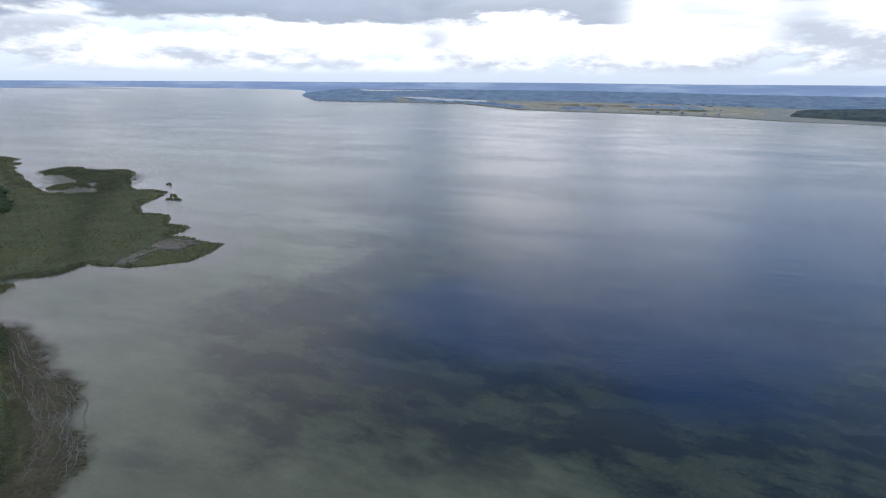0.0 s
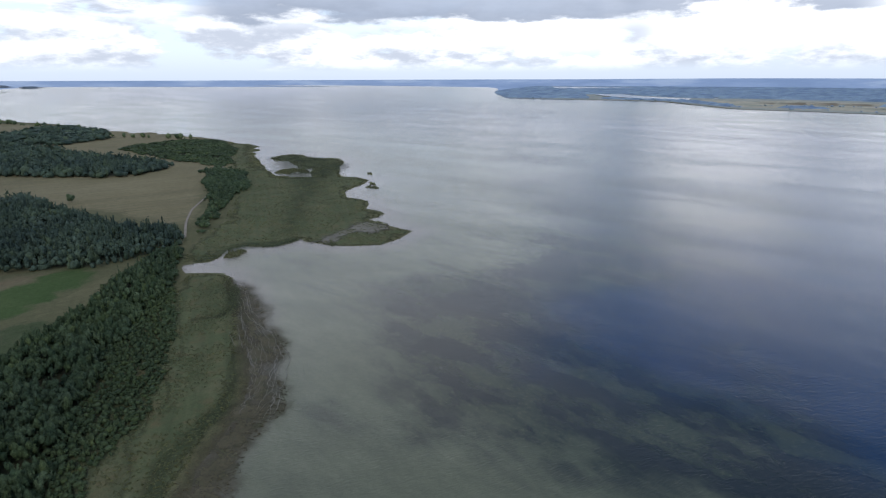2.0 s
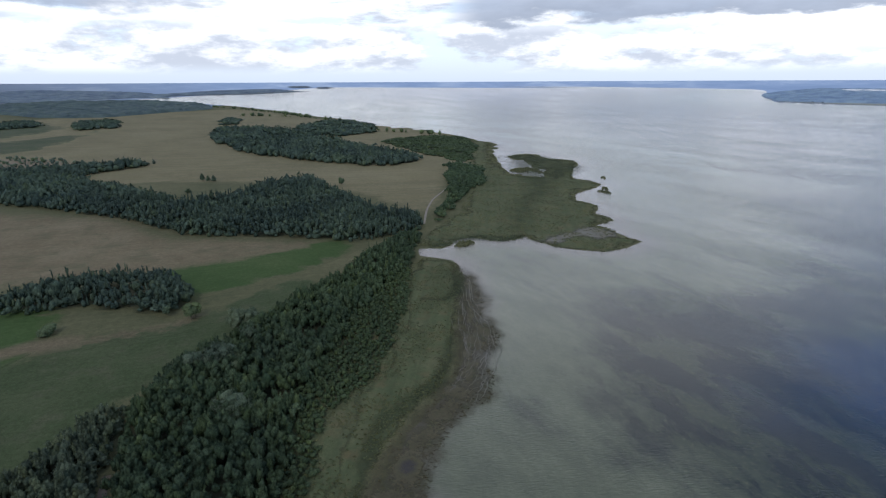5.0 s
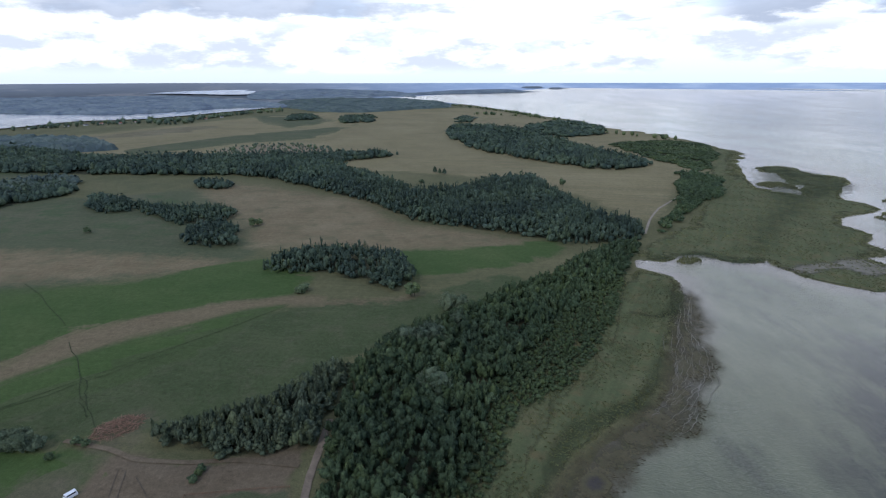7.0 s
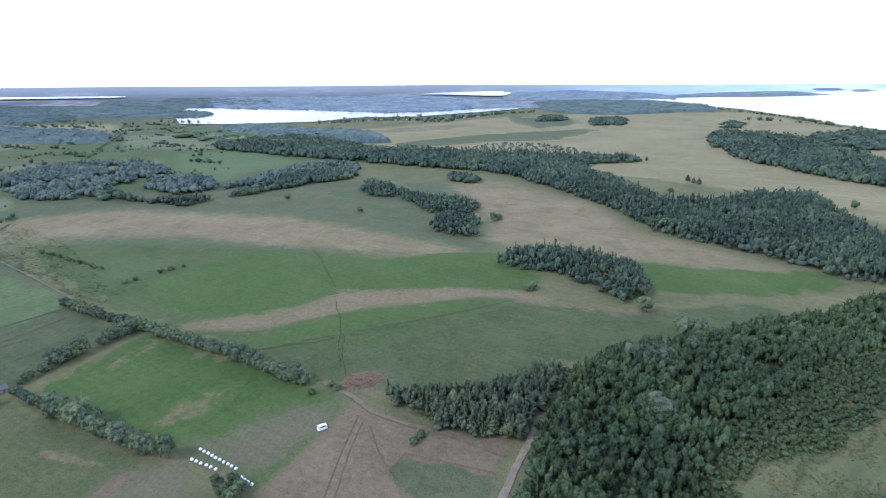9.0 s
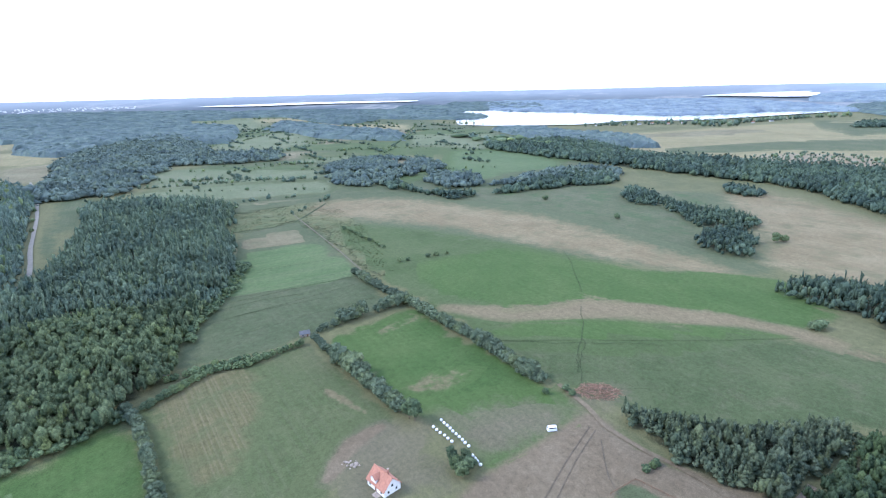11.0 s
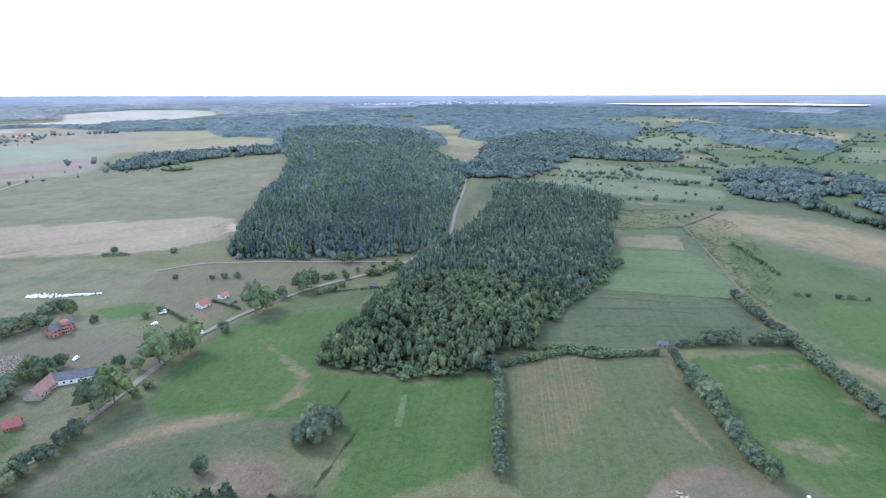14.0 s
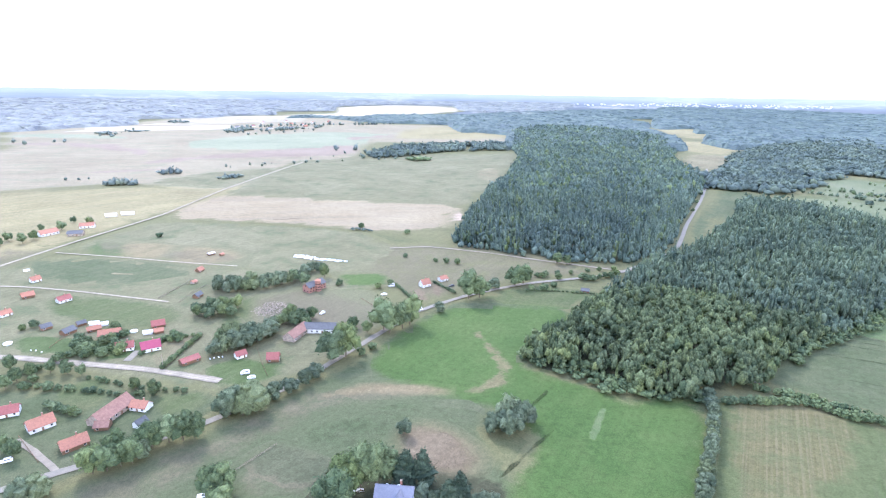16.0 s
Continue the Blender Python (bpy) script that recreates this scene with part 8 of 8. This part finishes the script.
# a pale town far off, below the horizon
town = scatter([(-1062, -6186), (-2723, -6813), (-4235, -6584), (-5955, -9267), (-4060, -10165), (-1486, -8159)], 170, 5)
V, F = [], []
for k, (x, y) in enumerate(town[::2][:160]):
    g = random.Random(k)
    w, d, h = g.uniform(10, 26), g.uniform(9, 14), g.uniform(4, 10)
    n = len(V)
    for dx, dy, z in ((-1, -1, 0), (1, -1, 0), (1, 1, 0), (-1, 1, 0), (-1, -1, h), (1, -1, h), (1, 1, h), (-1, 1, h), (-1, 0, h * 1.4), (1, 0, h * 1.4)):
        a, b, c = warp(x + dx * w / 2, y + dy * d / 2, z)
        V.append((float(a), float(b), float(c)))
    F += [tuple(n + q for q in f) for f in ((0, 1, 5, 4), (2, 3, 7, 6), (1, 2, 6, 9, 5), (3, 0, 4, 8, 7), (4, 5, 9, 8), (6, 7, 8, 9))]
tagged(new("far_town", mesh_from("far_town", V, F, M["white"])), "pale buildings of a town at the horizon", "town", kind="stuff")


# ---------------- farm things ----------------
def bale():
    root = tagged(new("round_bale"), "round hay bale wrapped in glossy white film", "bale")
    bm = bmesh.new()
    bmesh.ops.create_cone(bm, cap_ends=True, segments=14, radius1=0.68, radius2=0.68, depth=1.2)
    bmesh.ops.bevel(bm, geom=[e for e in bm.edges if abs(e.verts[0].co.z - e.verts[1].co.z) < 0.01], offset=0.28, segments=3, affect="EDGES")
    bmesh.ops.rotate(bm, verts=bm.verts, matrix=Matrix.Rotation(math.pi / 2, 3, "X"))
    bmesh.ops.translate(bm, verts=bm.verts, vec=(0, 0, 0.7))
    part("wrap", bm, M["film"], root, smooth=True)
    return root


first = bale()
started = [False]
brng = random.Random(3)


def put_bale(x, y, z, a, group):
    m = pose(x, y, z, 0, 0, a)
    if started[0]:
        ob = copy_thing(first, m)
    else:
        started[0], ob = True, first
        ob.matrix_basis = m
    tagged(ob, group=group)


for (ax, ay), (bx, by), n in ((*[(-194.8, -110.7), (-183.1, -90.6)], 10), (*[(-188.4, -111.4), (-182.6, -98.6)], 6), (*[(-178.1, -86.4), (-174.4, -80.9)], 4)):
    for k in range(n):
        t = k / (n - 1)
        put_bale(ax + (bx - ax) * t + brng.uniform(-0.15, 0.15), ay + (by - ay) * t + brng.uniform(-0.15, 0.15), 0, math.degrees(math.atan2(by - ay, bx - ax)) + brng.uniform(-8, 8), "bales in rows")
(ax, ay), (bx, by) = [(153, -485), (100, -469)]
for k in range(130):
    t = brng.random() ** 1.25
    deep = (7.5 if t < 0.55 else 4.0 if t < 0.85 else 1.5) * brng.random()
    put_bale(ax + (bx - ax) * t, ay + (by - ay) * t + deep, 1.1 if (k % 4 == 0 and 0.08 < t < 0.5 and deep < 4) else 0, brng.uniform(0, 180), "bales in the storage row")


def vehicle(name, spot, ang, size, paint, label, category, cabin=(0.1, 0.55), wheels=4):
    """A car, van or trailer: shell, glazed cabin and wheels with rims."""
    l, w, h = size
    root = tagged(new(name), label, category)
    root.matrix_basis = pose(spot[0], spot[1], 0, 0, 0, ang)
    part("body", box_bm(l, w, h * 0.5, 0, 0, 0.32, 0.12), M[paint], root)
    c = part("cabin", box_bm(l * cabin[1], w * 0.9, h * 0.45, -l * cabin[0], 0, 0.30 + h * 0.5, 0.12), M[paint], root)
    for s in (-1, 1):
        part("side_window", box_bm(l * cabin[1] * 0.8, 0.04, h * 0.24, -l * cabin[0], s * (w * 0.45 + 0.005), 0.36 + h * 0.58), M["dark"], c)
        part("end_window", box_bm(0.04, w * 0.7, h * 0.24, -l * cabin[0] + s * (l * cabin[1] / 2 + 0.005), 0, 0.36 + h * 0.58), M["dark"], c)
    for x in ((-0.32, 0.32) if wheels == 4 else (0.0,)):
        for s in (-1, 1):
            bm = bmesh.new()
            bmesh.ops.create_cone(bm, cap_ends=True, segments=14, radius1=0.32, radius2=0.32, depth=0.2)
            bmesh.ops.rotate(bm, verts=bm.verts, matrix=Matrix.Rotation(math.pi / 2, 3, "X"))
            bmesh.ops.translate(bm, verts=bm.verts, vec=(x * l, s * w * 0.46, 0.32))
            wh = part("wheel", bm, M["dark"], root)
            part("rim", box_bm(0.3, 0.02, 0.3, x * l, s * (w * 0.46 + 0.105), 0.17, 0.01), M["film"], wh)
    return root


vehicle("caravan", *[(-211.0, -62.0)], 125, (4.4, 2.1, 2.2), "film", "white caravan parked at the field's edge", "caravan", (0.0, 0.9), 2)
vehicle("van", *[(115.4, -263.8)], 20, (4.8, 1.9, 1.9), "film", "white van parked on a lawn", "van", (0.05, 0.75))
vehicle("car", *[(110.2, -259.1)], 15, (4.3, 1.8, 1.45), "film", "white car parked on a lawn", "car")
vehicle("car", *[(56.3, -388.1)], 10, (4.5, 1.8, 1.5), "film", "white car parked in a yard", "car")
vehicle("caravan", *[(53, -408)], 15, (5.0, 2.2, 2.4), "film", "white caravan beside a hedge", "caravan", (0.0, 0.9), 2)
vehicle("car", *[(5, -411)], 30, (4.5, 1.8, 1.5), "greyroof", "blue-grey car beside the cottage", "car")
vehicle("van", *[(27.3, -359.6)], 28, (5.0, 2.0, 2.0), "film", "white van on the country road", "van", (0.05, 0.75))
vehicle("car", *[(95.4, -170.3)], 20, (4.3, 1.8, 1.5), "film", "white car under the trees", "car")
vehicle("car", *[(185.5, -186.1)], 35, (4.5, 1.8, 1.5), "film", "white car parked beside the side lane", "car")
vehicle("car", *[(94.0, -349.2)], 60, (4.3, 1.8, 1.5), "film", "pale car in the farm yard", "car")


def heap(name, outline, count, size, height, mat, label, category, seed, stick=False):
    rng = np.random.default_rng(seed)
    p = np.asarray(outline, float)
    q = scatter(p, math.sqrt(np.abs(np.cross(p - p[0], np.roll(p, -1, 0) - p[0]).sum() / 2) / count), seed)
    V, F, n = [], [], 0
    for x, y in q:
        e = min(1.0, edge_dist(p, [(x, y)])[0] / 3.0)
        for k in range(1 if not stick else 3):
            v = ICO1[0] * (1 + rng.normal(0, 0.2, (12, 1))) * size * rng.uniform(0.4, 1.2)
            if stick:
                v = v * (3.2, 0.12, 0.12)
                a, b = rng.uniform(0, 6.283), rng.uniform(-0.5, 0.5)
                v = np.stack([v[:, 0] * math.cos(a) - v[:, 1] * math.sin(a), v[:, 0] * math.sin(a) + v[:, 1] * math.cos(a), v[:, 2] + v[:, 0] * b * 0.4], 1)
            V.append(v + (x + rng.normal(0, 0.4), y + rng.normal(0, 0.4), height * e * rng.uniform(0.1, 1.0)))
            F.append(ICO1[1] + n); n += 12
    me = mesh_from(name, np.concatenate(V).tolist(), np.concatenate(F).tolist(), M[mat])
    tagged(new(name, me), label, category, kind="stuff")


heap("brush_pile", [(-248.8, -62.5), (-258.5, -59.8), (-262.6, -48.4), (-258.2, -40.1), (-248.4, -42.6), (-244.0, -54.8)], 130, 0.8, 2.2, "brush", "long heap of pinkish cut brushwood", "brushwood", 91, True)
heap("rubble_heap", [(144.3, -349.7), (140.7, -368.1), (126.4, -369.0), (115.5, -353.6), (123.4, -341.0), (137.5, -342.1)], 420, 0.45, 0.7, "rock", "heap of stones and rubble in the yard", "rubble", 92)
heap("log_pile", [(-148.5, -134.4), (-154.3, -128.9), (-150.7, -124.9), (-147.0, -129.0)], 16, 0.7, 0.6, "rock", "scattered stones and planks in the yard", "rubble", 93)

# boat and small garden things beside the grey-roofed house
boat = tagged(new("boat"), "small white boat lying on the grass", "boat")
boat.matrix_basis = pose(*[(37.0, -176.2)][0], 0, 0, 0, 15)
bm = bmesh.new()
rings = []
for k in range(7):
    t = k / 6
    w = 0.95 * math.sin(math.pi * min(1, 0.18 + t * 0.82)) ** 0.7 * (1 if t < 0.95 else 0.25)
    rings.append([bm.verts.new((t * 4.4 - 2.2, w * math.cos(a), 0.05 + 0.55 * (1 - math.sin(a)) + 0.12 * t)) for a in (0, 0.5, 1.1, 1.57, 2.04, 2.64, math.pi)])
for u, v in zip(rings, rings[1:]):
    for i in range(6):
        bm.faces.new((u[i], u[i + 1], v[i + 1], v[i]))
bm.faces.new(rings[0])
part("hull", bm, M["film"], boat, smooth=True)
for k in (-0.9, 0.5):
    part("bench", box_bm(0.35, 1.4, 0.06, k, 0, 0.42), M["timber"], boat)


def fence(line, label, height=1.2, spacing=3.0, mat="timber"):
    root = tagged(new("fence"), label, "fence")
    (ox, oy) = line[0]
    root.matrix_basis = pose(ox, oy, 0)
    for (ax, ay), (bx, by) in zip(line, line[1:]):
        l, ang = math.hypot(bx - ax, by - ay), math.degrees(math.atan2(by - ay, bx - ax))
        for k in range(max(2, int(l / spacing)) + 1):
            t = k / max(2, int(l / spacing))
            part("post", box_bm(0.14, 0.14, height, ax + (bx - ax) * t - ox, ay + (by - ay) * t - oy, 0), M[mat], root)
        for z in (height * 0.45, height * 0.85):
            r = part("rail", box_bm(l, 0.06, 0.12, l / 2, 0, z), M[mat], root)
            r.matrix_basis = pose(ax - ox, ay - oy, 0, 0, 0, ang)


fence([(89.7, -184.0), (77.9, -203.0)], "pale wooden fence round a bare plot", mat="sand")
fence([(-181.4, -29.5), (-194.3, -22.5), (-188.0, -0.8), (-183.0, 14.6)], "rough post fence round a garden plot")
fence([(220, -368), (217, -413)], "wooden fence along a village plot", mat="sand")
fence([(71.8, -378.4), (46.6, -348.0)], "wooden fence along a yard")
fence([(242.2, -286.9), (243.3, -299.9), (245.6, -316.6)], "dark post fence between gardens")
fence([(221.5, -369.5), (219, -387.6), (215, -402)], "pale wooden fence along a paddock", mat="sand")
fence([(202.1, -362.9), (201.8, -381.4), (199.2, -401)], "pale wooden fence along a garden", mat="sand")
fence([(120, -294.3), (111.9, -278.3), (102.6, -262)], "dark fence beside the steep-roofed cottage")
fence([(193.1, -202.3), (182.9, -194.5), (172, -186.1)], "dark wooden fence along the farm lane")


def beehive(x, y, turn):
    root = tagged(new("beehive"), "small white wooden beehive standing in a garden", "beehive", "beehives in the gardens")
    root.matrix_basis = pose(x, y, 0, 0, 0, turn)
    part("body", box_bm(0.5, 0.5, 0.6, 0, 0, 0.2, 0.02), M["film"], root)
    part("roof", box_bm(0.62, 0.62, 0.1, 0, 0, 0.8, 0.02), M["white"], root)
    for dx in (-0.2, 0.2):
        for dy in (-0.2, 0.2):
            part("leg", box_bm(0.06, 0.06, 0.22, dx, dy, 0), M["timber"], root)


for k, (x, y) in enumerate([(250.3, -282.7), (247.4, -282.9), (242.5, -281.0), (141.6, -278.6), (139.9, -280.1), (137.6, -280.9), (135.7, -281.7)]):
    beehive(x, y, k * 11)


def sailboat(x, y, turn):
    """A sloop far out on the lake: hull, cabin, mast, boom and two bellied sails."""
    wx, wy, wz = (float(q) for q in warp(x, y, 0.03))
    root = tagged(new("sailboat"), "small white sailing boat far out on the lake", "boat")
    root.matrix_basis = pose(wx, wy, wz, 0, 0, turn) @ Matrix.Scale(math.hypot(wx, wy) / math.hypot(x, y), 4)
    bm = bmesh.new()
    rings = []
    for k in range(8):
        t = k / 7
        w = 1.5 * math.sin(math.pi * (0.22 + 0.78 * t)) ** 0.8 + 0.02
        rings.append([bm.verts.new((t * 10 - 5, w * math.cos(a), 1.1 - 1.3 * math.sin(a))) for a in (0, 0.6, 1.2, 1.57, 1.94, 2.54, math.pi)])
    for u, v in zip(rings, rings[1:]):
        for i in range(6):
            bm.faces.new((u[i], u[i + 1], v[i + 1], v[i]))
        bm.faces.new((u[6], u[0], v[0], v[6]))
    bm.faces.new(rings[0])
    part("hull", bm, M["film"], root, smooth=True)
    part("cabin", box_bm(3.2, 1.6, 0.6, 0.4, 0, 1.05, 0.15), M["white"], root)
    part("mast", box_bm(0.16, 0.16, 13.0, 0.9, 0, 1.1), M["rock"], root)
    part("boom", box_bm(4.6, 0.14, 0.14, -1.4, 0, 2.3), M["rock"], root)
    for name, foot, head, tack in (("mainsail", (-3.6, 2.5), (0.8, 13.6), (0.8, 2.5)), ("jib", (1.2, 1.8), (1.1, 11.5), (4.6, 1.5))):
        bm = bmesh.new()
        rows = []
        for k in range(7):
            t = k / 6
            a, b = (foot[0] + (head[0] - foot[0]) * t, foot[1] + (head[1] - foot[1]) * t), (tack[0] + (head[0] - tack[0]) * t, tack[1] + (head[1] - tack[1]) * t)
            rows.append([bm.verts.new((a[0] + (b[0] - a[0]) * q, 0.7 * math.sin(math.pi * q) * (1 - t), a[1] + (b[1] - a[1]) * q)) for q in (0, 0.33, 0.67, 1)])
        for u, v in zip(rows, rows[1:]):
            for i in range(3):
                bm.faces.new((u[i], u[i + 1], v[i + 1], v[i]))
        bmesh.ops.solidify(bm, geom=list(bm.faces), thickness=0.03)
        part(name, bm, M["film"], root, smooth=True)


sailboat(-1492, 3198, 118)
pole = tagged(new("utility_pole"), "weathered wooden utility pole beside the lane", "pole")
pole.matrix_basis = pose(*[(162.9, -267.1)][0], 0)
bm = bmesh.new()
bmesh.ops.create_cone(bm, cap_ends=True, segments=8, radius1=0.16, radius2=0.11, depth=8.5)
bmesh.ops.translate(bm, verts=bm.verts, vec=(0, 0, 4.2))
part("mast", bm, M["rock"], pole)
part("crossarm", box_bm(1.6, 0.12, 0.12, 0, 0, 8.0), M["timber"], pole)
